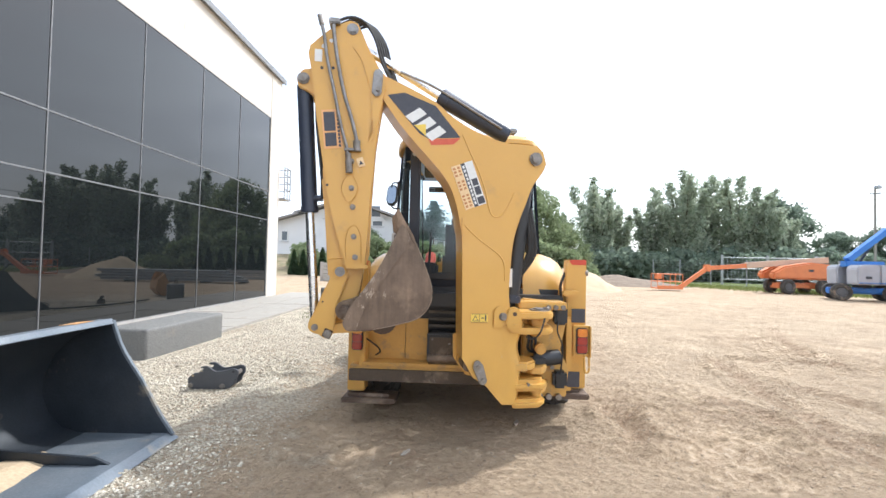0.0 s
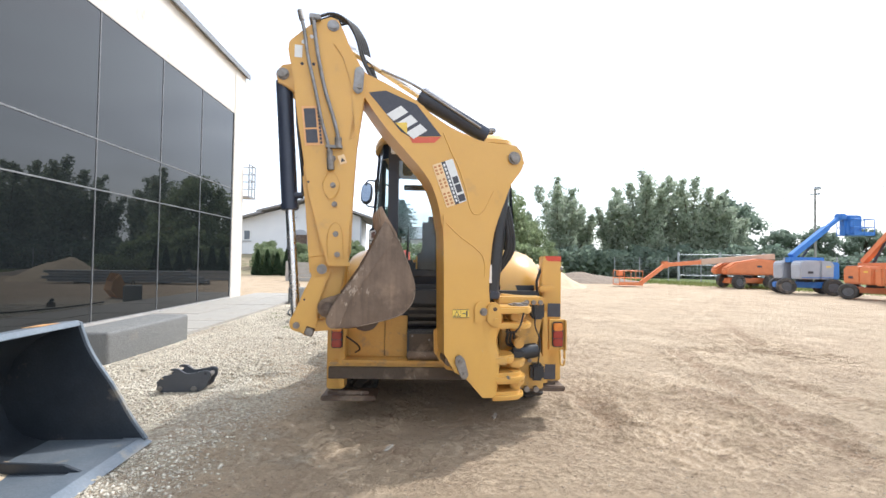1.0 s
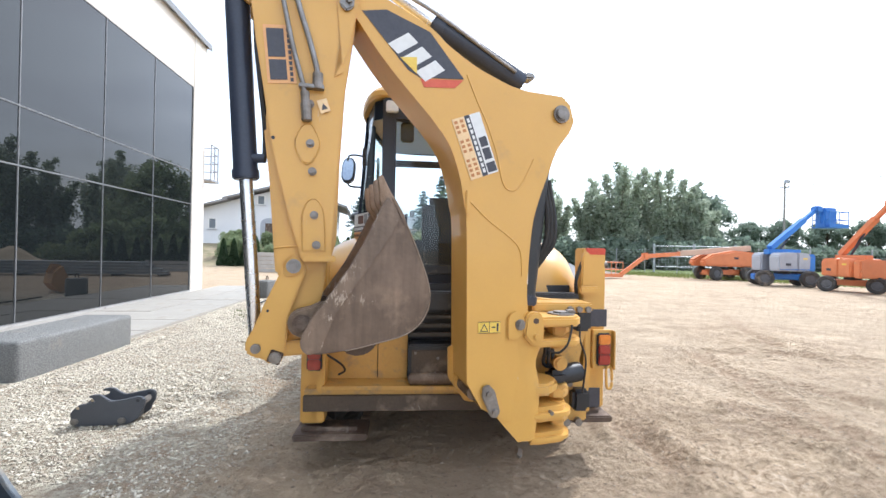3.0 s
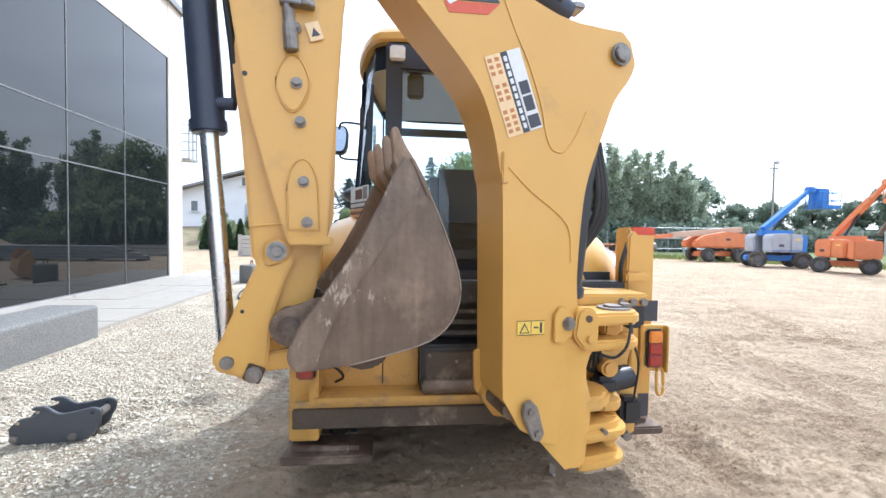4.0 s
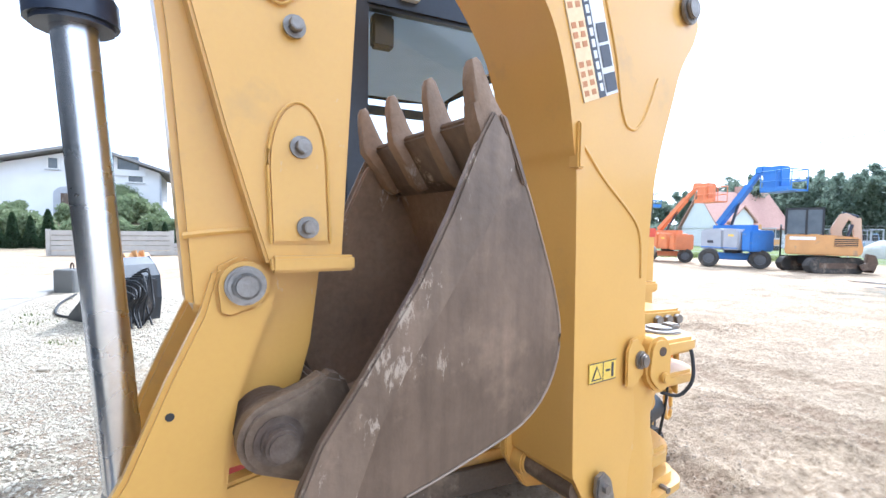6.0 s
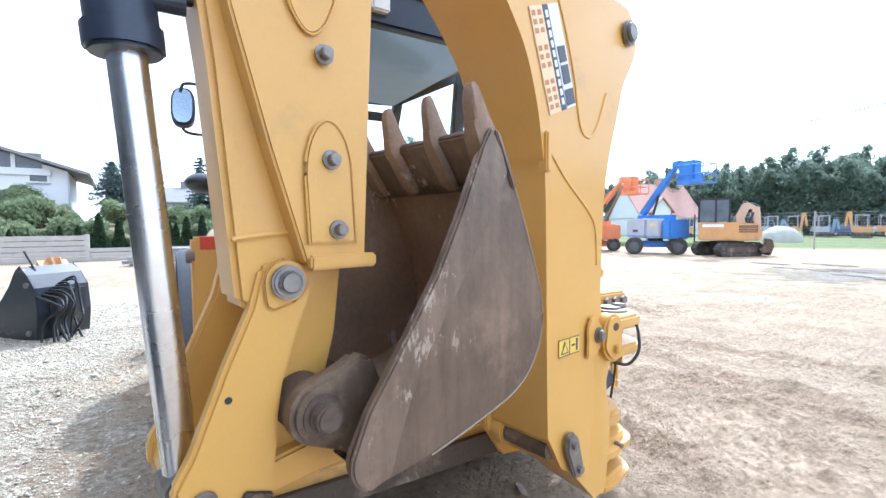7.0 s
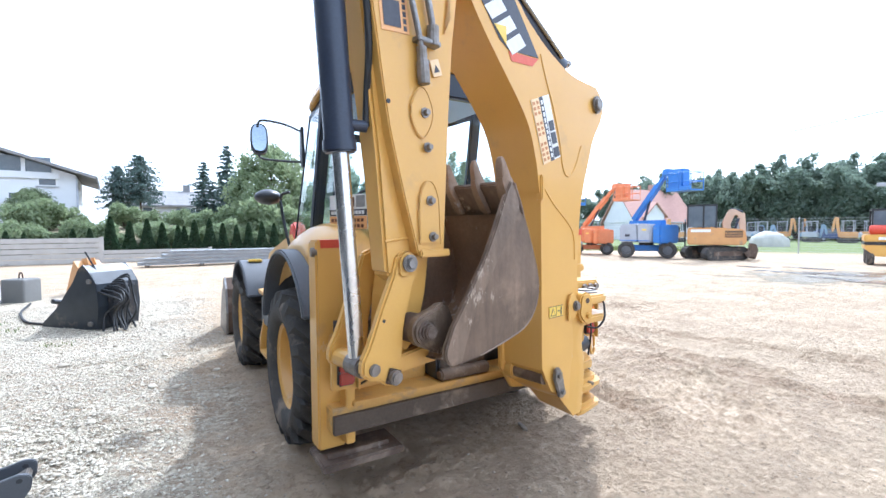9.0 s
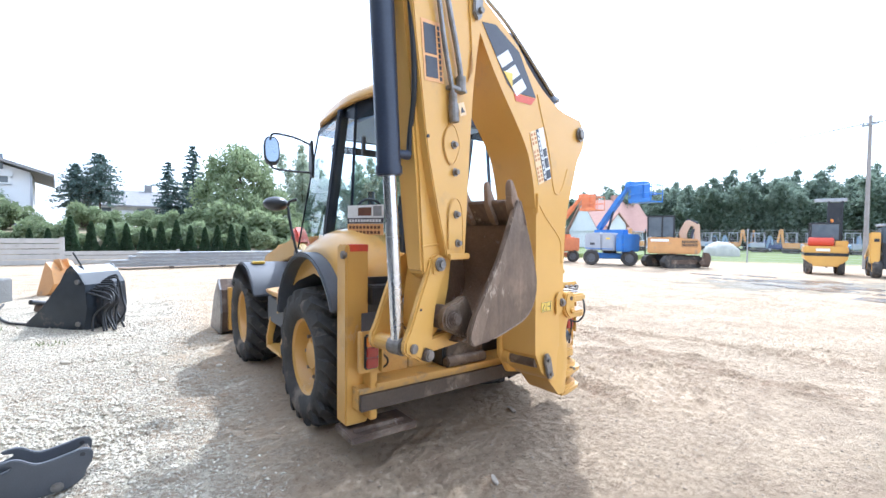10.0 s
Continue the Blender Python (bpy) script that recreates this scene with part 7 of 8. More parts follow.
def excavator(m):
    t = thing("excavator", "orange tracked midi excavator with a dark cab", "excavator", m)
    keep = SET["m"]
    SET["m"] = pose(0, 0, 0, 0, 0, 38)
    for y in (-0.8, 0.8):
        tr = prism([(-1.35, 0.35), (-1.2, 0.08), (-1.0, 0.0), (1.0, 0.0), (1.2, 0.08), (1.35, 0.35), (1.2, 0.6), (1.0, 0.68), (-1.0, 0.68), (-1.2, 0.6)], y - 0.22, y + 0.22, "y", 0.03)
        tk = part("track", tr, RUBBER, t, "muddy rubber track")
        for k in range(16):
            x = -1.0 + 2.0 * k / 15
            part("track_pad", box(x - 0.04, x + 0.04, y - 0.24, y + 0.24, 0.665, 0.71, 0.005), RUBBER, tk)
        part("track_frame", box(-0.9, 0.9, y - 0.235, y + 0.235, 0.2, 0.5, 0.03), DARK_RUST, tk)
    part("undercarriage", box(-0.6, 0.6, -0.6, 0.6, 0.35, 0.75, 0.05), BLACK_PAINT, t)
    part("blade", prism([(1.6, 0.05), (1.72, 0.3), (1.66, 0.6), (1.58, 0.6), (1.62, 0.3), (1.5, 0.05)], -1.1, 1.1, "y", 0.01), DARK_RUST, t)
    SET["m"] = keep
    body = [(-1.3, 0.8), (1.35, 0.8), (1.45, 1.1), (1.3, 1.62), (0.2, 1.72), (-1.3, 1.72)]
    part("engine_house", prism(body, -0.95, 0.95, "y", 0.06), EXC_ORANGE, t, smooth=True)
    part("logo_bar", box(-1.15, -0.2, -0.962, -0.952, 1.48, 1.62, 0), WHITE_INK, t)
    gr = part("grille", box(0.45, 1.25, -0.965, -0.95, 1.2, 1.55, 0), BLACK_PAINT, t)
    for k in range(4):
        part("grille_slat", box(0.45, 1.25, -0.975, -0.964, 1.22 + 0.08 * k, 1.25 + 0.08 * k, 0), EXC_ORANGE, gr)
    cab = new("cab")
    cab.parent = t
    part("roof", box(-1.35, 0.1, -0.9, 0.15, 2.85, 2.95, 0.03), BLACK_PAINT, cab)
    for x in (-1.3, -0.55, 0.05):
        for y in (-0.86, 0.1):
            part("pillar", box(x - 0.04, x + 0.04, y - 0.04, y + 0.04, 1.7, 2.86, 0.01), BLACK_PAINT, cab)
    for q in ((-1.27, -0.58, -0.87, -0.86), (-0.52, 0.02, -0.87, -0.86)):
        part("window", box(q[0], q[1], q[2], q[3], 1.75, 2.85, 0), WINDOW_GREY, cab)
    part("window", box(-1.31, -1.3, -0.8, 0.06, 1.75, 2.85, 0), WINDOW_GREY, cab)
    part("seat", box(-0.9, -0.4, -0.6, -0.1, 1.7, 2.35, 0.08), CAB_TRIM, cab)
    part("boom", prism([(0.5, 1.1), (0.9, 1.1), (0.75, 1.9), (0.95, 2.4), (1.3, 2.25), (1.38, 2.42), (0.9, 2.72), (0.65, 2.66), (0.35, 2.0)], -0.15, 0.15, "y", 0.03), LIFT_PALE, t, "dusty pale orange boom")
    part("arm", prism([(1.05, 2.45), (1.4, 2.5), (1.5, 1.1), (1.4, 0.8), (1.25, 1.1)], -0.13, 0.13, "y", 0.03), LIFT_PALE, t, "dusty pale orange dipper arm")
    part("boom_cylinder", rod((0.85, -0.2, 1.2), (1.1, -0.2, 2.2), 0.06), CYL_DARK, t)
    part("arm_cylinder", rod((0.75, 0, 2.72), (1.3, 0, 2.55), 0.06), CYL_DARK, t)
    part("bucket", prism([(1.65, 0.9), (1.9, 0.85), (2.0, 0.5), (1.85, 0.2), (1.5, 0.15), (1.35, 0.4), (1.6, 0.5)], -0.45, 0.45, "y", 0.02), DARK_RUST, t)
    return t


excavator(pose(22.4, 15.3, 0, 0, 0, -57) @ Matrix.Diagonal((0.95, 0.95, 0.97, 1)))


def forklift(m):
    t = thing("rough_terrain_forklift", "yellow rough-terrain forklift with a dark mast and a red tank", "forklift", m)
    SET["m"] = pose(0, 0, 0, 0, 0, 90)
    for x in (-0.6, 0.9):
        for y in (-0.8, 0.8):
            small_wheel(t, x, y, 0.48, 0.36, YELLOW)
    SET["m"] = None
    part("body", prism([(-1.1, 0.85), (-0.6, 0.45), (0.6, 0.45), (1.1, 0.85), (1.1, 1.15), (-1.1, 1.15)], -1.1, 1.0, "y", 0.04), YELLOW, t)
    part("bumper", box(-1.12, 1.12, -1.15, 0.95, 1.02, 1.18, 0.03), BLACK_PAINT, t)
    part("counterweight", box(-1.12, 1.1, -1.12, 0.8, 1.18, 1.55, 0.05), YELLOW, t)
    part("engine_box", box(0.45, 1.1, -0.9, 0.8, 1.55, 1.85, 0.04), YELLOW, t)
    part("logo_bar", box(-0.5, 0.2, -1.135, -1.125, 1.28, 1.42, 0), WHITE_INK, t)
    part("gas_tank", rod((-0.9, -0.85, 1.78), (0.4, -0.85, 1.78), 0.24, bev=0.05), RED_TAPE, t, "red gas tank", smooth=True)
    cab = new("cab")
    cab.parent = t
    part("roof", box(-0.8, 0.75, -0.6, 0.8, 2.75, 2.85, 0.03), BLACK_PAINT, cab)
    for x in (-0.75, 0.7):
        for y in (-0.55, 0.75):
            part("pillar", box(x - 0.04, x + 0.04, y - 0.04, y + 0.04, 1.5, 2.76, 0.01), BLACK_PAINT, cab)
    part("window", box(-0.7, 0.65, -0.57, -0.56, 1.9, 2.74, 0), WINDOW_GREY, cab)
    part("seat", box(-0.25, 0.25, -0.2, 0.2, 1.5, 2.3, 0.06), CAB_TRIM, cab)
    part("beacon", rod((0.35, 0, 2.85), (0.35, 0, 3.05), 0.09, bev=0.02), AMBER_LENS, cab)
    mast = part("mast", box(0.9, 1.02, 1.0, 1.2, 0.3, 4.1, 0.02), BLACK_PAINT, t)
    part("mast_rail", box(0.2, 0.32, 1.0, 1.2, 0.3, 4.1, 0.02), BLACK_PAINT, mast)
    part("mast_plate", box(0.32, 0.9, 1.05, 1.1, 1.6, 4.0, 0), BLACK_PAINT, mast)
    part("crosshead", box(-0.5, 1.2, 1.0, 1.25, 4.05, 4.25, 0.03), GALV, mast)
    return t


forklift(pose(25.0, 9.3, 0, 0, 0, -68) @ Matrix.Diagonal((0.72, 0.72, 0.86, 1)))


def wheel_loader(m):
    t = thing("skid_loader", "yellow compact loader with a dark cab", "loader", m)
    SET["m"] = pose(0, 0, 0, 0, 0, 90)
    for x in (-0.75, 0.85):
        for y in (-0.75, 0.75):
            small_wheel(t, x, y, 0.5, 0.36, YELLOW)
    SET["m"] = None
    part("chassis", box(-0.6, 0.6, -1.2, 1.2, 0.45, 1.2, 0.05), BLACK_PAINT, t)
    for x in (-0.85, 0.85):
        part("tower", box(x - 0.18, x + 0.18, -1.15, -0.6, 0.7, 2.2, 0.04), YELLOW, t)
        beam(t, "lift_arm", (x, -0.8, 2.05), (x, 1.6, 0.9), 0.16, 0.22, YELLOW)
    part("tail_lamp", box(-0.9, -0.72, -1.165, -1.15, 1.75, 1.9, 0), BLACK_PAINT, t)
    cab = part("cab", box(-0.62, 0.62, -0.75, 0.8, 1.2, 2.5, 0.06), WINDOW_GREY, t, "grey glazed cab")
    part("roof", box(-0.68, 0.68, -0.8, 0.85, 2.5, 2.62, 0.04), GREY_COVER, cab)
    part("engine_lid", box(-0.62, 0.62, -1.2, -0.75, 1.2, 1.7, 0.05), BLACK_PAINT, t)
    return t


wheel_loader(pose(25.3, 6.9, 0, 0, 0, -70) @ Matrix.Scale(0.9, 4))


def parked_machine(m, kind):
    """A small machine or car far behind the fence."""
    if kind == "car":
        t = thing("car", "dark blue car parked on the grass behind the fence", "car", m)
        prof = [(-2.0, 0.35), (2.0, 0.35), (2.05, 0.75), (1.3, 0.9), (0.7, 1.4), (-0.9, 1.42), (-1.6, 0.95), (-2.05, 0.85)]
        part("body", prism(prof, -0.85, 0.85, "y", 0.08), BLUE_CAR, t, smooth=True)
        part("window", prism([(-1.35, 0.95), (1.05, 0.95), (0.62, 1.33), (-0.85, 1.35)], -0.87, -0.855, "y", 0), WINDOW_GREY, t)
        for x in (-1.25, 1.25):
            for y in (-0.75, 0.75):
                small_wheel(t, x, y, 0.32, 0.2)
        return t
    t = thing("mini_excavator", "small excavator with folded arm behind the fence", "excavator", m, "machines behind the fence")
    mat = EXC_ORANGE if kind == "orange" else GREY_COVER
    arm_mat = EXC_ORANGE if kind == "orange" else HAZED_BLUE
    up = 0.86 if kind == "orange" else 0.62
    for y in (-0.5, 0.5):
        part("track", prism([(-0.9, 0.25), (-0.7, 0.0), (0.7, 0.0), (0.9, 0.25), (0.7, 0.5), (-0.7, 0.5)], y - 0.15, y + 0.15, "y", 0.02), RUBBER, t)
    part("house", box(-0.9, 0.6, -0.65, 0.65, 0.55, 1.2, 0.08), mat, t)
    part("counterweight", prism([(-0.9, 0.6), (-0.9, 1.15), (-1.1, 1.0), (-1.15, 0.7)], -0.6, 0.6, "y", 0.03), GREY_COVER if kind == "orange" else HAZED_BLUE, t)
    cab = new("cab")
    cab.parent = t
    for px in (-0.47, 0.47):
        for py in (-0.47, 0.37):
            part("pillar", box(px - 0.035, px + 0.035, py - 0.035, py + 0.035, 1.2, 2.36, 0.008), GREY_COVER, cab)
    part("seat", box(-0.35, 0.1, -0.3, 0.2, 1.2, 1.85, 0.06), CAB_TRIM, cab)
    part("roof", box(-0.55, 0.55, -0.55, 0.45, 2.35, 2.45, 0.03), GREY_COVER, cab)
    part("boom", prism([(x, z * up) for x, z in ((0.5, 0.7), (0.8, 0.7), (0.98, 1.8), (1.08, 2.9), (1.0, 3.3), (0.82, 3.3), (0.78, 2.7), (0.72, 1.8))], -0.12, 0.12, "y", 0.02), arm_mat, t)
    part("arm", prism([(x, z * up) for x, z in ((0.88, 3.25), (1.08, 3.35), (1.24, 3.1), (1.42, 1.7), (1.3, 1.3), (1.16, 1.7), (1.06, 2.9))], -0.1, 0.1, "y", 0.02), arm_mat, t)
    return t


# blue machine paint greyed in place of haze over the far grass
HAZED_BLUE = material("hazed_blue_paint", (0.2, 0.29, 0.4), (0.26, 0.33, 0.42), 3, 0.6)
BLUE_CAR = material("car_blue", (0.05, 0.08, 0.2), (0.05, 0.07, 0.18), 2, 0.3, coat=0.5)
parked_machine(pose(62.8, 25.4, 0, 0, 0, -36), "car")
for x, y, kind, rz in ((52, 31.5, "orange", 140), (55.0, 28.8, "blue", -60), (58.5, 28.4, "orange", -65), (58.3, 25.4, "blue", -75), (63.8, 22.2, "orange", -60), (59.5, 32, "blue", -90), (57.6, 22.0, "orange", 100), (48, 34.5, "orange", 150), (63, 15.5, "blue", -60), (60, 17.5, "blue", -20), (65.2, 28.8, "orange", 30)):
    parked_machine(pose(x, y, 0, 0, 0, rz) @ Matrix.Scale(0.95, 4), kind)


def tarp_heap(m):
    t = thing("covered_heap", "grey tarpaulin over a low heap on the grass", "heap", m)
    bm = bmesh.new()
    bmesh.ops.create_icosphere(bm, subdivisions=3, radius=1)
    for v in bm.verts:
        k = 1 + 0.12 * noise.noise(v.co * 2.3)
        v.co = Vector((v.co.x * 1.8 * k, v.co.y * 1.2 * k, max(0, v.co.z) ** 0.7 * 1.0 * k))
    part("cover", bm, TARP, t, smooth=True)
    return t


tarp_heap(pose(41.7, 21.8, 0, 0, 0, -60) @ Matrix.Diagonal((0.8, 0.9, 1.3, 1)))


# ---- fences, poles, wire ----
def mesh_fence(a, b, height, name_label, n, rails):
    t = thing("wire_fence", name_label, "fence")
    a, b = Vector((*a, 0)), Vector((*b, 0))
    for k in range(n + 1):
        p = a.lerp(b, k / n)
        part("post", box(p.x - 0.035, p.x + 0.035, p.y - 0.035, p.y + 0.035, 0, height, 0.006), GALV, t)
    for k in range(rails):
        z = 0.15 + (height - 0.25) * k / (rails - 1)
        part("wire", rod((a.x, a.y, z), (b.x, b.y, z), 0.006, seg=4), GALV, t)
    return t


mesh_fence((29.5, 21.5), (39.0, -6.0), 2.3, "galvanised wire fence along the grass", 9, 14)
mesh_fence((16.5, 46.0), (29.5, 21.5), 2.2, "galvanised wire fence behind the lifts", 9, 10)


def yard_gate(m):
    t = thing("yard_gate", "galvanised steel bar gate", "gate", m)
    for x in (0, 3.6, 7.2):
        part("post", box(x - 0.09, x + 0.09, -0.09, 0.09, 0, 2.75, 0.01), GALV, t)
    for z in (0.5, 1.5, 2.5):
        part("rail", rod((0, 0, z), (7.2, 0, z), 0.05, seg=8), GALV, t)
    for k in range(24):
        part("bar", rod((0.3 * k + 0.15, 0, 0.5), (0.3 * k + 0.15, 0, 2.5), 0.014, seg=6), GALV, t)
    return t


yard_gate(pose(21.9, 43.9, 0, 0, 0, -12))


def light_pole(m, h, label, lamp=True):
    t = thing("lamp_pole", label, "pole", m)
    part("mast", rod((0, 0, 0), (0, 0, h), 0.12, 0.08, seg=14), WOOD_POST, t, smooth=True)
    part("crossarm", box(-0.45, 0.45, -0.05, 0.05, h - 0.55, h - 0.45, 0.01), GALV, t)
    if lamp:
        part("flood_lamp", box(-0.05, 0.4, -0.25, 0.1, h - 0.05, h + 0.25, 0.03), GREY_COVER, t)
    for x in (-0.4, 0.4):
        part("insulator", rod((x, 0, h - 0.45), (x, 0, h - 0.3), 0.04, seg=8), WHITE_INK, t)
    return t


light_pole(pose(35.7, 45.0, 0), 9.2, "grey pole with a flood lamp and wires")
light_pole(pose(31.25, 9.35, 0, 0, 0, 60), 8.5, "grey wooden pole with overhead wires", False)
wire = thing("overhead_wire", "thin dark overhead wire between poles", "wire")


def sag(a, b, drop):
    a, b = Vector(a), Vector(b)
    return [a.lerp(b, k / 14) - Vector((0, 0, drop * 4 * (k / 14) * (1 - k / 14))) for k in range(15)]


part("strand", tube(sag((35.7, 45, 8.75), (31.25, 9.35, 8.1), 0.7), 0.026, 5, smooth_steps=0), HOSE, wire)
part("strand", tube(sag((35.7, 45, 8.75), (24, 62, 8.3), 0.3), 0.026, 5, smooth_steps=0), HOSE, wire)
part("strand", tube(sag((31.25, 9.35, 8.1), (26, -30, 8.5), 0.7), 0.026, 5, smooth_steps=0), HOSE, wire)


# ---- sand, puddles, stacked steel ----
def heap(name, label, m, rx, ry, h, mat):
    bm = bmesh.new()
    n = 40
    vs = {}
    for i in range(n + 1):
        for j in range(n + 1):
            x, y = 2 * i / n - 1, 2 * j / n - 1
            r = math.hypot(x, y)
            z = max(0, 1 - r) ** 0.9 * h * (1 + 0.35 * noise.noise((x * 2, y * 2, h))) + 0.06 * h * noise.noise((x * 7, y * 7, 3)) * (r < 0.95)
            vs[i, j] = bm.verts.new((x * rx, y * ry, z - 0.04))
    for i in range(n):
        for j in range(n):
            bm.faces.new((vs[i, j], vs[i + 1, j], vs[i + 1, j + 1], vs[i, j + 1]))
    ob = link_mesh(name, bm, mat)
    soften(ob, 80)
    ob.matrix_world = m
    return tagged(ob, label, "heap")


heap("sand_heap", "low heap of pale sand at the yard's edge", pose(5.7, 29.0, 0), 3.2, 2.4, 1.45, SAND)
heap("heap_of_soil", "low heap of dark soil before the trees", pose(10.5, 36, 0), 5.5, 2.2, 0.9, material("dark_soil", (0.2, 0.15, 0.11), (0.28, 0.22, 0.16), 3, 0.95, bump=0.8))
heap("sand_residue", "thin layer of dried sand in the open loader bucket", pose(-2.68, 2.28, 0.085, 0, 0, 7), 0.34, 0.82, 0.1, SAND)
WATER = material("puddle_water", (0.13, 0.1, 0.075), (0.25, 0.2, 0.15), 2.5, 0.22, bump=0.12, fine=9)


def puddle(x, y, rx, ry, seed):
    bm = bmesh.new()
    ring = []
    for k in range(40):
        a = 2 * math.pi * k / 40
        r = 1 + 0.35 * noise.noise((math.cos(a) * 1.6, math.sin(a) * 1.6, seed)) + 0.12 * noise.noise((math.cos(a) * 5, math.sin(a) * 5, seed))
        ring.append(bm.verts.new((x + rx * r * math.cos(a), y + ry * r * math.sin(a), 0.012)))
    bm.faces.new(ring)
    bm.faces.ensure_lookup_table()
    ex = bmesh.ops.extrude_face_region(bm, geom=list(bm.faces))
    bmesh.ops.translate(bm, vec=(0, 0, -0.03), verts=[v for v in ex["geom"] if isinstance(v, bmesh.types.BMVert)])
    bmesh.ops.recalc_face_normals(bm, faces=bm.faces)
    return tagged(link_mesh("puddle", bm, WATER), "shallow muddy puddle on the wet soil of the yard", "puddle", "puddles")


for px, py, pa, pb, seed in ((17.6, 9.9, 0.35, 1.0, 1.0), (18.4, 8.4, 0.5, 1.1, 2.0), (16.6, 8.2, 0.25, 0.7, 3.0), (19.6, 7.6, 0.6, 0.9, 4.0), (16.4, 6.3, 0.5, 1.3, 5.0), (18.0, 6.4, 0.7, 0.9, 6.0), (14.8, 5.0, 0.5, 0.9, 7.0), (20.2, 10.2, 0.3, 0.8, 8.0), (19.0, 11.6, 0.22, 0.7, 9.0)):
    puddle(px, py, pa, pb, seed)


def steel_stack():
    t = thing("steel_beam_stack", "stack of long galvanised steel sections on timbers", "stack", pose(-4.0, 25.9, 0, 0, 0, 1.5))
    r = random.Random(3)
    for k in range(4):
        part("bearer", box(0.4 + 2.2 * k, 0.55 + 2.2 * k, -0.6, 0.6, 0, 0.1, 0.008), PLANK, t)
    for lev in range(4):
        for k in range(3):
            x0 = r.uniform(0, 0.5) + 0.35 * lev
            x1 = 8.6 + r.uniform(-0.6, 0.4)
            y = -0.5 + 0.36 * k
            z = 0.1 + 0.16 * lev
            part("steel_section", prism([(y - 0.13, z), (y + 0.13, z), (y + 0.13, z + 0.02), (y + 0.02, z + 0.03), (y + 0.02, z + 0.12), (y + 0.13, z + 0.13), (y + 0.13, z + 0.15), (y - 0.13, z + 0.15), (y - 0.13, z + 0.13), (y - 0.02, z + 0.12), (y - 0.02, z + 0.03), (y - 0.13, z + 0.02)], x0, x1, "x", 0), GALV, t)
    return t


steel_stack()


def plank_wall():
    t = thing("precast_wall", "low pale precast concrete wall with grooved planks", "wall")
    for x0, x1, n, h in ((-11.2, -5.85, 5, 0.26), (-5.85, -0.9, 3, 0.22)):
        for k in range(n):
            part("plank", box(x0, x1 - 0.03, 30.0, 30.07, 0.02 + k * h, (k + 1) * h, 0.02), CONCRETE, t)
        part("post", box(x1 - 0.09, x1 + 0.09, 29.96, 30.12, 0, n * h + 0.06, 0.012), CONCRETE, t)
    part("post", box(-11.3, -11.12, 29.96, 30.12, 0, 1.36, 0.012), CONCRETE, t)
    return t


plank_wall()


# ---- houses ----
def house_window(t, x0, x1, y, z0, z1):
    w = part("window", box(x0, x1, y - 0.06, y + 0.04, z0, z1, 0.01), WHITE_INK, t)
    part("pane", box(x0 + 0.1, x1 - 0.1, y - 0.075, y - 0.061, z0 + 0.1, z1 - 0.1, 0), WINDOW_GREY, w)
    part("sill", box(x0 - 0.08, x1 + 0.08, y - 0.16, y - 0.061, z0 - 0.07, z0, 0.01), GREY_COVER, w)


def white_house():
    t = thing("white_house", "two-storey white rendered house with a shallow grey roof", "house", Matrix.Translation((-8.4, 45.2, 0.03)) @ Matrix.Rotation(radians(8), 4, "Z") @ Matrix.Translation((11.7, -45.9, 0)) @ Matrix.Diagonal((1.2, 1, 0.9, 1)))
    front = [(-21.7, 1.6), (-10.8, 1.6), (-10.8, 6.65), (-14.8, 8.35), (-19.0, 6.75), (-21.7, 5.6)]
    part("wall", prism(front, 47.0, 56.5, "y", 0), WHITE_WALL, t)
    for a, b in (((-14.8, 8.5), (-9.75, 6.3)), ((-14.8, 8.5), (-19.3, 6.8)), ((-18.9, 6.75), (-22.5, 5.35))):
        d = Vector((b[0] - a[0], b[1] - a[1])).normalized()
        n = Vector((-d.y, d.x)) * 0.22
        if n.y < 0:
            n = -n
        part("roof", prism([a, b, (b[0] + n.x, b[1] + n.y), (a[0] + n.x, a[1] + n.y)], 45.9, 57.6, "y", 0.01), ROOF_GREY, t)
    part("chimney", box(-19.9, -19.4, 50, 50.6, 6.5, 7.7, 0.01), CONCRETE, t)
    house_window(t, -20.6, -19.95, 47, 3.65, 4.85)
    house_window(t, -16.9, -16.25, 47, 6.4, 7.45)
    house_window(t, -14.1, -12.8, 47, 3.7, 5.05)
    house_window(t, -12.7, -11.7, 47, 5.6, 6.3)
    # no recess is cut: its shade is a grey sheet on the wall
    lg = part("loggia", box(-14.6, -12.0, 46.93, 46.99, 6.3, 8.0, 0), WINDOW_GREY, t, "flat grey sheet as the shaded loggia behind a white parapet")
    part("parapet", box(-14.7, -11.6, 46.8, 46.92, 6.2, 6.75, 0.01), WHITE_WALL, lg)
    part("post", box(-13.4, -13.2, 46.85, 46.93, 6.75, 7.9, 0.01), WHITE_WALL, lg)
    arch = [(-16.6, 2.2), (-16.6, 4.3)] + [(-15.9 + 0.7 * math.cos(a), 4.3 + 0.7 * math.sin(a)) for a in np.linspace(math.pi, 0, 9)] + [(-15.2, 2.2)]
    po = part("porch", prism(arch, 46.9, 46.99, "y", 0), GREY_COVER, t)
    part("front_door", box(-16.2, -15.3, 46.8, 46.9, 2.3, 4.4, 0.01), DARK_RUST, po)
    part("stair", prism([(-17.9, 1.4), (-16.6, 1.4), (-16.6, 2.4), (-17.9, 1.6)], 45.6, 46.9, "y", 0.01), CONCRETE, t)
    part("downpipe", tube([(-10.75, 46.9, 6.4), (-10.75, 46.9, 1.6)], 0.06, 8, smooth_steps=0), GREY_COVER, t)
    return t


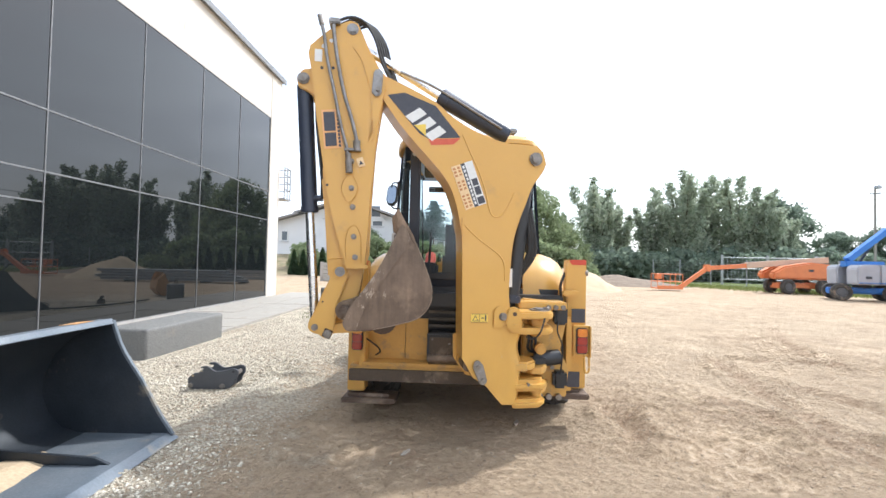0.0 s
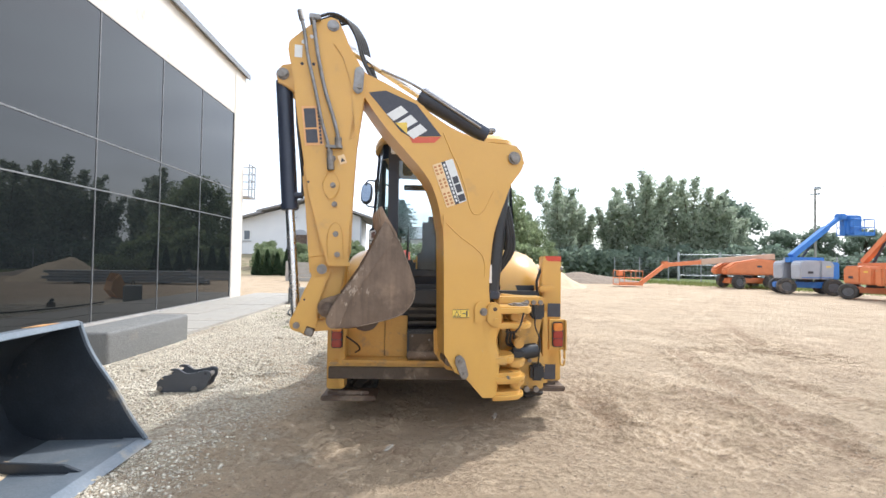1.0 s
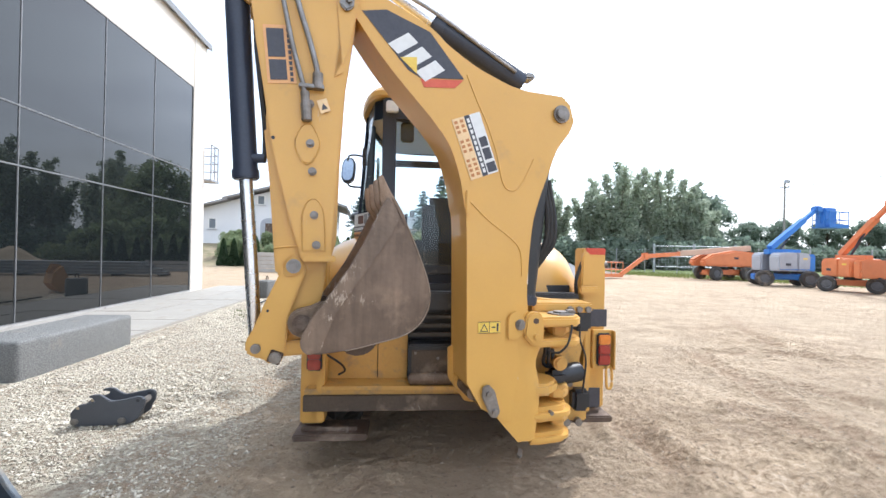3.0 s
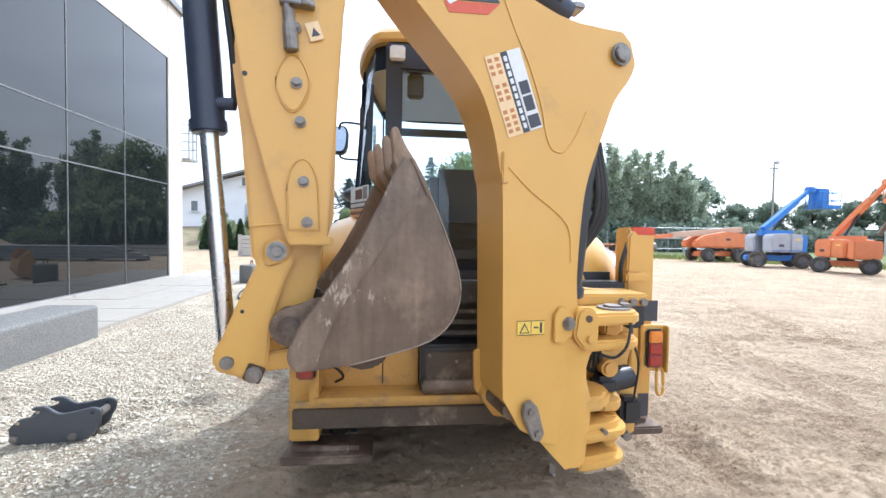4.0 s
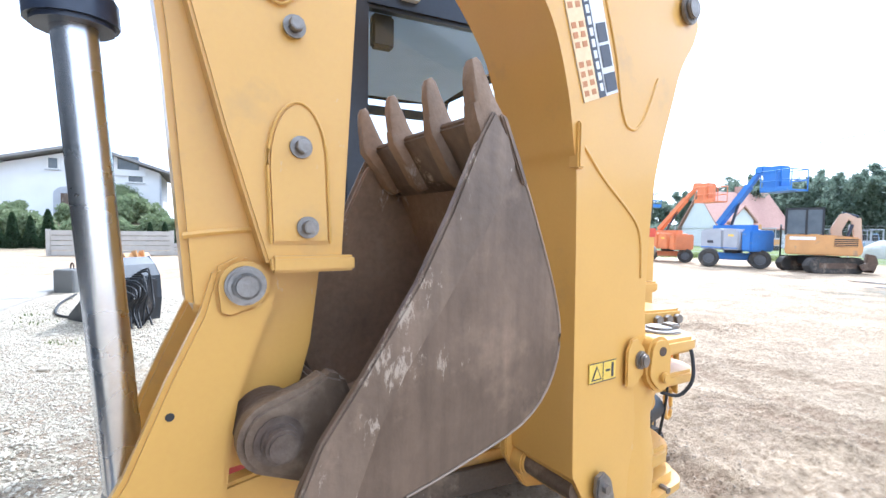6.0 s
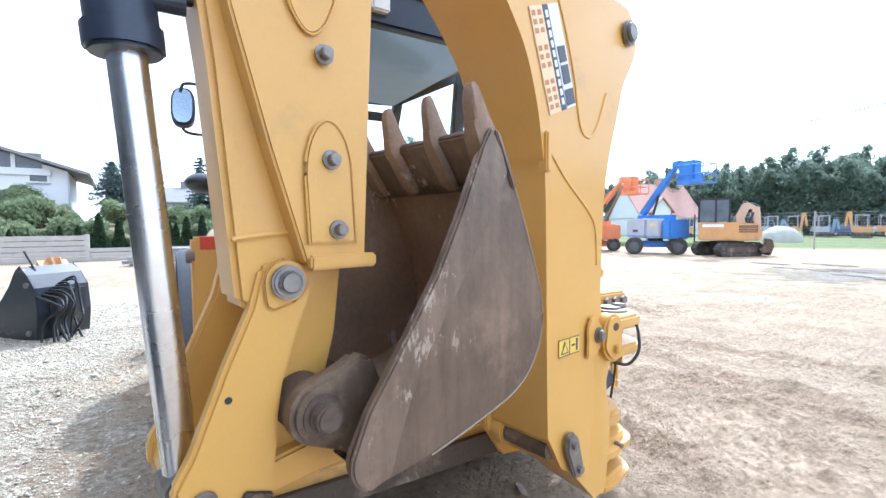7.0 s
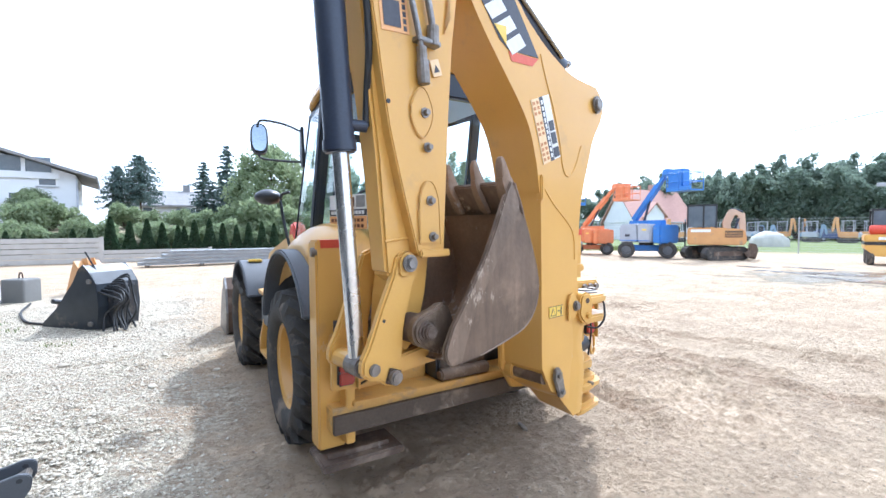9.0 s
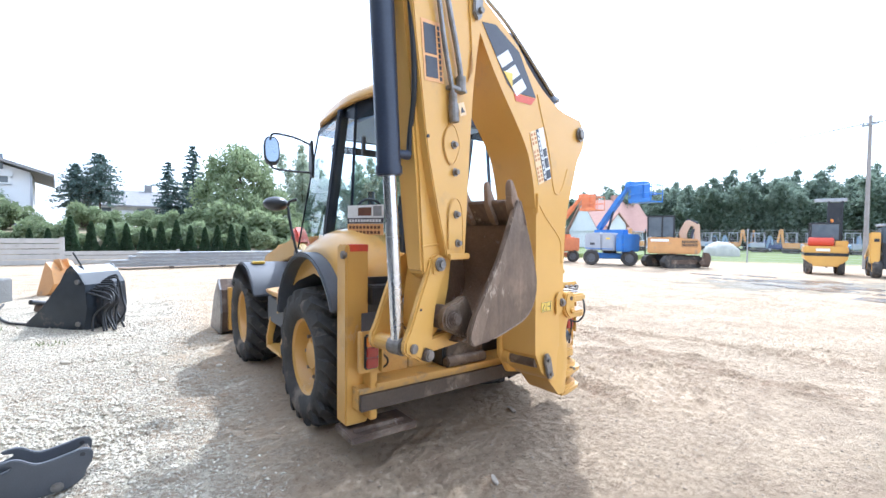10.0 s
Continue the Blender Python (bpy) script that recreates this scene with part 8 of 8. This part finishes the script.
white_house()


def simple_house(m, w, d, eave, ridge, roof_mat, wall_mat, label):
    t = thing("house", label, "house", m)
    part("wall", prism([(-w / 2, 0), (w / 2, 0), (w / 2, eave), (-w / 2, eave)], -d / 2, d / 2, "y", 0), wall_mat, t)
    for s in (-1, 1):
        part("roof", prism([(s * (d / 2 + 0.5), eave - 0.2), (0, ridge), (0, ridge + 0.2), (s * (d / 2 + 0.5), eave)], -w / 2 - 0.4, w / 2 + 0.4, "x", 0), roof_mat, t)
    for s in (-1, 1):
        part("gable", prism([(-d / 2, eave), (d / 2, eave), (0, ridge)], s * w / 2 - 0.1, s * w / 2 + 0.1, "x", 0), wall_mat, t)
    part("chimney", box(-0.4 + w * 0.1, 0.3 + w * 0.1, -0.35, 0.35, ridge - 0.6, ridge + 0.9, 0.01), roof_mat, t)
    for k in range(3):
        x = -w / 2 + w * (k + 0.5) / 3
        house_window(t, x - 0.5, x + 0.5, -d / 2, 1.1, 2.4)
    return t


simple_house(pose(-3.5, 63, 1.8, 0, 0, 4), 9, 9, 2.6, 4.3, ROOF_GREY, WHITE_WALL, "grey-roofed house behind the pines")
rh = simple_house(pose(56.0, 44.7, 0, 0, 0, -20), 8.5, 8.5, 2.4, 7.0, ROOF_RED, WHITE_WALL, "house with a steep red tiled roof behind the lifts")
part("dormer", prism([(-2.9, 2.2), (-0.3, 2.2), (-0.3, 3.4), (-1.6, 4.9), (-2.9, 3.4)], -4.6, -2.0, "y", 0), WHITE_WALL, rh)
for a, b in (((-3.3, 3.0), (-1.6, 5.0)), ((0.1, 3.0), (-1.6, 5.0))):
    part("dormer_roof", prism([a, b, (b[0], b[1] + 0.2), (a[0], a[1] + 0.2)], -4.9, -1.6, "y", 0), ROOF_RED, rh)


# ---- trees and hedges ----
def leaf_quads(rng, centres, size, tilt=1.0):
    """Small four-cornered leaves at the given points, each turned its own way."""
    n = len(centres)
    a = rng.normal(0, 1, (n, 3))
    a /= np.linalg.norm(a, axis=1)[:, None]
    b = rng.normal(0, 1, (n, 3))
    b -= a * (a * b).sum(1)[:, None]
    b /= np.linalg.norm(b, axis=1)[:, None]
    s = size * (0.6 + 0.8 * rng.random(n))[:, None]
    a, b = a * s, b * s * 0.55
    v = np.stack((centres - a, centres + b * 0.9, centres + a, centres - b * 0.9), 1).reshape(-1, 3)
    f = np.arange(4 * n).reshape(-1, 4)
    return v, f


def broad_tree(name, label, h, width, seed, leaf, n=7000, size=0.2, low=0.12, clumps=46, airy=0.5):
    """Tapered trunk, limbs to clumps, and a crown of small leaves with gaps between the clumps."""
    rng = np.random.default_rng(seed)
    t = thing(name, label, "tree", None, "trees round the yard")
    bm = rod((0, 0, -0.1), (0.1, 0.05, h * 0.55), h * 0.022, h * 0.012, seg=10)
    bm = rod((0.1, 0.05, h * 0.55), (0.0, 0.1, h * 0.9), h * 0.012, h * 0.003, seg=8, bm=bm)
    pts = []
    per = n // clumps
    for k in range(clumps):
        z = low + (0.97 - low) * ((k + rng.random()) / clumps)
        shape = math.sin(math.pi * min(1, max(0.06, (z - low + 0.12) / (1.12 - low)))) ** 0.7
        ang = k * 2.4 + rng.normal(0, 0.4)
        rad = width / 2 * shape * (0.35 + 0.65 * rng.random() ** 0.6)
        c = np.array((rad * math.cos(ang), rad * math.sin(ang), z * h))
        start = (0.05, 0.03, max(0.05, z - 0.18 - 0.1 * rng.random()) * h)
        bm = rod(start, tuple(c), h * 0.006, h * 0.0015, seg=5, bm=bm, caps=False)
        cr = width * (0.10 + 0.10 * rng.random())
        d = rng.normal(0, 1, (per, 3))
        d /= np.linalg.norm(d, axis=1)[:, None]
        r = cr * rng.random(per)[:, None] ** airy
        pts.append(c + d * r * np.array((1, 1, 0.85)))
    part("trunk", bm, BARK, t)
    v, f = leaf_quads(rng, np.concatenate(pts), size)
    cr = new("crown", quads_mesh("crown", v.tolist(), f.tolist(), leaf))
    cr.parent = t
    return t


def conifer(name, label, h, width, seed, leaf, n=6000, size=0.16, start=0.1, dome=False):
    rng = np.random.default_rng(seed)
    t = thing(name, label, "tree", None, "conifers by the houses")
    bm = rod((0, 0, -0.1), (0, 0, h), h * 0.02, h * 0.002, seg=8)
    pts = []
    whorls = 20
    for k in range(whorls):
        z = start + (1 - start) * (k / whorls)
        rr = width / 2 * ((1 - z) ** 0.85 if not dome else math.sin(math.pi * min(1, 0.25 + 0.72 * (z - start) / (1 - start)))) * (0.7 + 0.6 * rng.random()) + 0.08
        for j in range(7):
            a = j * 0.9 + k * 1.7 + rng.normal(0, 0.2)
            ln = rr * (0.7 + 0.5 * rng.random())
            p0, p1 = np.array((0, 0, z * h)), np.array((ln * math.cos(a), ln * math.sin(a), z * h - 0.15 * ln + 0.1 * rng.normal()))
            bm = rod(tuple(p0), tuple(p1), 0.03, 0.006, seg=4, bm=bm, caps=False)
            m = max(4, int(n / (whorls * 7) * (0.4 + 1.2 * (1 - z))))
            u = rng.random(m)[:, None] ** 0.8
            pts.append(p0 + (p1 - p0) * u + rng.normal(0, 0.05 + 0.045 * ln, (m, 3)) * (1, 1, 0.5))
    part("trunk", bm, BARK, t)
    v, f = leaf_quads(rng, np.concatenate(pts), size)
    cr = new("crown", quads_mesh("crown", v.tolist(), f.tolist(), leaf))
    cr.parent = t
    return t


def thuja(seed):
    rng = np.random.default_rng(seed)
    t = thing("thuja", "dark green clipped conical thuja in a row", "shrub", None, "thujas by the wall")
    bm = rod((0, 0, -0.1), (0, 0, 1.9), 0.05, 0.01, seg=6)
    part("trunk", bm, BARK, t)
    n = 2600
    z = rng.random(n) ** 1.25
    rad = 0.47 * (1 - z) ** 0.75 * (0.55 + 0.45 * rng.random(n) ** 0.4) * (1 + 0.12 * np.sin(9 * z))
    a = rng.random(n) * 6.283
    v, f = leaf_quads(rng, np.stack((rad * np.cos(a), rad * np.sin(a), 0.05 + 2.1 * z), 1), 0.08)
    cr = new("crown", quads_mesh("crown", v.tolist(), f.tolist(), LEAF_THUJA))
    cr.parent = t
    return t


def bush(seed, leaf, label, n=3500, size=0.13):
    rng = np.random.default_rng(seed)
    t = thing("bush", label, "bush", None, "bushes")
    bm = None
    pts = []
    for k in range(16):
        a, r, z = rng.random() * 6.283, 0.9 * rng.random() ** 0.6, 0.35 + 0.9 * rng.random()
        c = np.array((r * math.cos(a), r * math.sin(a), z))
        bm = rod((0.1 * math.cos(a), 0.1 * math.sin(a), -0.05), tuple(c), 0.03, 0.008, seg=5, bm=bm, caps=False)
        d = rng.normal(0, 1, (n // 16, 3))
        d /= np.linalg.norm(d, axis=1)[:, None]
        pts.append(c + d * (0.6 * rng.random(n // 16)[:, None] ** 0.5))
    part("stems", bm, BARK, t)
    v, f = leaf_quads(rng, np.concatenate(pts), size)
    cr = new("crown", quads_mesh("crown", v.tolist(), f.tolist(), leaf))
    cr.parent = t
    return t


def place(ob, x, y, s=1.0, sz=None, rz=0.0, first=[]):
    m = Matrix.Translation((x, y, ground_z(x, y))) @ Matrix.Rotation(rz, 4, "Z") @ Matrix.Diagonal((s, s, sz or s, 1))
    if ob not in first:
        first.append(ob)
        ob.matrix_world = m
        return ob
    keep = ob.scale.copy()
    ob.scale = (1, 1, 1)
    made = copy_thing(ob, m)
    ob.scale = keep
    return made


def willow(h, width, seed, n=10000, size=0.2, stems=7, kind="willow", label="tall airy willow at the yard's edge, leaves paled for haze", leaf=None):
    """Several leaning stems that end in thin feathery tops."""
    rng = np.random.default_rng(seed)
    t = thing(kind, label, "tree", None, "trees round the yard")
    bm, pts = None, []
    per = n // stems
    for k in range(stems):
        a = 6.283 * k / stems + rng.normal(0, 0.3)
        lean = width * 0.5 * (0.25 + 0.6 * rng.random())
        top = np.array((lean * math.cos(a), lean * math.sin(a), h * (0.62 + 0.38 * rng.random())))
        if k == 0:
            top = np.array((0.2, 0.1, h))
        mid = top * np.array((0.35, 0.35, 0.5))
        bm = rod((0.15 * math.cos(a), 0.15 * math.sin(a), -0.1), tuple(mid), 0.13, 0.07, seg=7, bm=bm, caps=False)
        bm = rod(tuple(mid), tuple(top), 0.07, 0.012, seg=6, bm=bm, caps=False)
        twigs = 26
        for q in range(twigs):
            u = 0.1 + 0.9 * (q + rng.random()) / twigs
            p = mid * (2 * u) if u < 0.5 else mid + (top - mid) * (2 * u - 1)
            reach = width * 0.2 * (1.12 - u) ** 0.8 * (0.5 + rng.random())
            b = rng.random() * 6.283
            e = p + np.array((reach * math.cos(b), reach * math.sin(b), reach * (0.55 + 0.5 * rng.random())))
            bm = rod(tuple(p), tuple(e), 0.02, 0.005, seg=4, bm=bm, caps=False)
            m = per // twigs
            w = rng.random(m)[:, None] ** 0.7
            pts.append(p + (e - p) * w + rng.normal(0, 0.14 + 0.16 * reach, (m, 3)))
    part("trunk", bm, BARK, t)
    v, f = leaf_quads(rng, np.concatenate(pts), size)
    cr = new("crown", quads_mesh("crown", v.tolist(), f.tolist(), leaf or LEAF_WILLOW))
    cr.parent = t
    return t


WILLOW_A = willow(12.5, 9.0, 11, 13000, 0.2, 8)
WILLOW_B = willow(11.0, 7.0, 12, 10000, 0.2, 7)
OAK = broad_tree("broadleaf_tree", "dark broad-leaved tree behind the yard", 11.0, 9.0, 13, LEAF_DARK, 9000, 0.26, 0.22, 44, 0.6)
FOREST = willow(11.5, 15.0, 14, 34000, 0.24, 13, "forest_tree", "dark green feathery tree of the wood behind the fence", LEAF_DARK)
FOREST_B = willow(12.0, 13.0, 18, 29000, 0.24, 11, "forest_tree", "dark green feathery tree of the wood behind the fence", LEAF_DARK)
ROUND = broad_tree("leafy_tree", "bright green round leafy tree by the hedge", 5.6, 6.2, 15, LEAF_BRIGHT, 17000, 0.13, 0.04, 70, 0.5)
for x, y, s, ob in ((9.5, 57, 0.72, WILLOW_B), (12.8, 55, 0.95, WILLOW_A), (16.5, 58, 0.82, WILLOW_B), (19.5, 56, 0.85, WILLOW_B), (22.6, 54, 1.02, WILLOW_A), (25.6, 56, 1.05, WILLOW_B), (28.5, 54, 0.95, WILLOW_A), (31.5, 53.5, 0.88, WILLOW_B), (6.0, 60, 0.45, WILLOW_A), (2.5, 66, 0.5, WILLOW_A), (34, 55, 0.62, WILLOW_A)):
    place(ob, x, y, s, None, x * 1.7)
for x, y, s, ob in ((38.3, 64, 0.98, OAK), (36.2, 66, 0.86, OAK), (47, 66, 0.6, OAK), (51, 64, 0.62, OAK), (55.5, 62, 0.6, OAK), (59.5, 60, 0.62, OAK), (63, 57, 0.66, OAK)):
    place(ob, x, y, s, None, x)
for k in range(46):
    a = radians(50 + 62 * k / 45)
    d = 80 + 5 * math.sin(k * 2.1)
    s = (0.74 + 0.12 * min(1, k / 10)) * (0.93 + 0.12 * math.sin(k * 4.7))
    place((FOREST, FOREST_B)[k % 2], -1.0 + d * math.sin(a), 1.0 + d * math.cos(a), s, None, k * 1.3)
UNDER = bush(21, LEAF_DARK, "dark undergrowth below the trees", 3000, 0.16)
BUSH = bush(22, LEAF_BRIGHT, "green garden bush before the house", 4200, 0.13)
for k in range(20):
    x = 4.5 + 1.75 * k
    place(UNDER, x, 51.5 + 1.2 * math.sin(k * 2.3), 1.9 + 0.5 * math.sin(k * 3.1), None, k)
for k in range(8):
    place(UNDER, 38 + 3.0 * k, 58.5 - 1.2 * k, 1.8 + 0.3 * math.sin(k * 3.1), None, k)
for x, y, s in ((-11.4, 41.5, 1.15), (-10.2, 42.0, 1.0), (-8.9, 42, 0.5), (-6.4, 43, 1.0), (-4.9, 44, 0.7), (-2.9, 42, 0.8), (-1.2, 40.5, 0.9), (0.6, 40, 1.1), (2.6, 39, 1.5), (4.8, 38.5, 1.5), (6.8, 39, 1.5), (-17.5, 41, 0.8), (-14.2, 41, 0.7)):
    place(BUSH, x, y, s, None, x * 3)
for k in range(22):
    place(BUSH, -16 + 1.15 * k, 36.6 + 0.6 * math.sin(k * 2.7), 0.75 + 0.22 * math.sin(k * 1.9), None, k * 1.1)
TH = thuja(31)
for x, s in ((-14.3, 0.95), (-13.6, 0.85), (-12.7, 1.05), (-15.1, 0.95), (-10.6, 0.7), (-9.9, 0.65), (-7.74, 0.75), (-7.0, 0.75), (-6.04, 1.06), (-5.08, 0.95), (-4.19, 1.02), (-3.42, 0.9), (-2.57, 0.85), (-2.25, 0.8), (-1.68, 1.0), (-0.83, 1.02), (-0.07, 0.9), (0.75, 0.85), (1.5, 0.9), (2.3, 0.95), (3.1, 0.9)):
    place(TH, x, 34 + 0.15 * math.sin(x * 5), s * 0.98, s * 0.98, x * 2)
PINE = conifer("pine_tree", "blue-green pine by the grey-roofed house", 6.4, 4.6, 41, LEAF_CONIFER, 8000, 0.12, 0.36, True)
SPRUCE = conifer("spruce_tree", "tall dark spruce behind the hedge", 7.6, 4.4, 42, LEAF_CONIFER, 8000, 0.12, 0.05)
place(PINE, -6.0, 50, 0.78, 1.0, 0)
place(PINE, -7.7, 50.5, 0.64, 0.84, 2)
place(SPRUCE, 1.2, 52, 1.0, 1.1, 1)
place(SPRUCE, -0.9, 52, 0.86, None, 3)
place(ROUND, 4.3, 44, 1.12, 1.3, 0)
place(ROUND, 7.4, 46, 0.9, None, 2)
place(ROUND, -12.0, 44.0, 0.45, None, 2)


def grass_field(name, label, count, spot, height, seed):
    """Blades in tufts, one piece of stuff."""
    rng = np.random.default_rng(seed)
    xy = spot(rng, count)
    v, f = [], []
    for i, (x, y) in enumerate(xy):
        z = ground_z(x, y)
        a, h = rng.random() * 6.283, height * (0.5 + rng.random())
        w = 0.012 + 0.12 * height * rng.random() * 0.3
        dx, dy, lx, ly = w * math.cos(a), w * math.sin(a), rng.normal(0, 0.3 * h), rng.normal(0, 0.3 * h)
        v += [(x - dx, y - dy, z - 0.01), (x + dx, y + dy, z - 0.01), (x + lx, y + ly, z + h)]
        f.append((3 * i, 3 * i + 1, 3 * i + 2))
    return tagged(new(name, quads_mesh(name, v, f, GRASS)), label, "grass", kind="stuff")


def verge(rng, n):
    u, w = rng.random(n), rng.normal(0, 1.1, n)
    return np.stack((12 + 20 * u + w, 44 - 24 * u + w * 0.8), 1)


def tufts(rng, n):
    c = np.array([(-3.3, 9.8), (-4.2, 11.4), (-3.0, 12.2), (-4.6, 12.2)])
    k = rng.integers(0, len(c), n)
    return c[k] + rng.normal(0, 0.12, (n, 2))


grass_field("verge_grass", "dry grass along the yard's edge", 14000, verge, 0.22, 51)
grass_field("grass_tufts", "small tufts of grass in the gravel", 90, tufts, 0.05, 52)
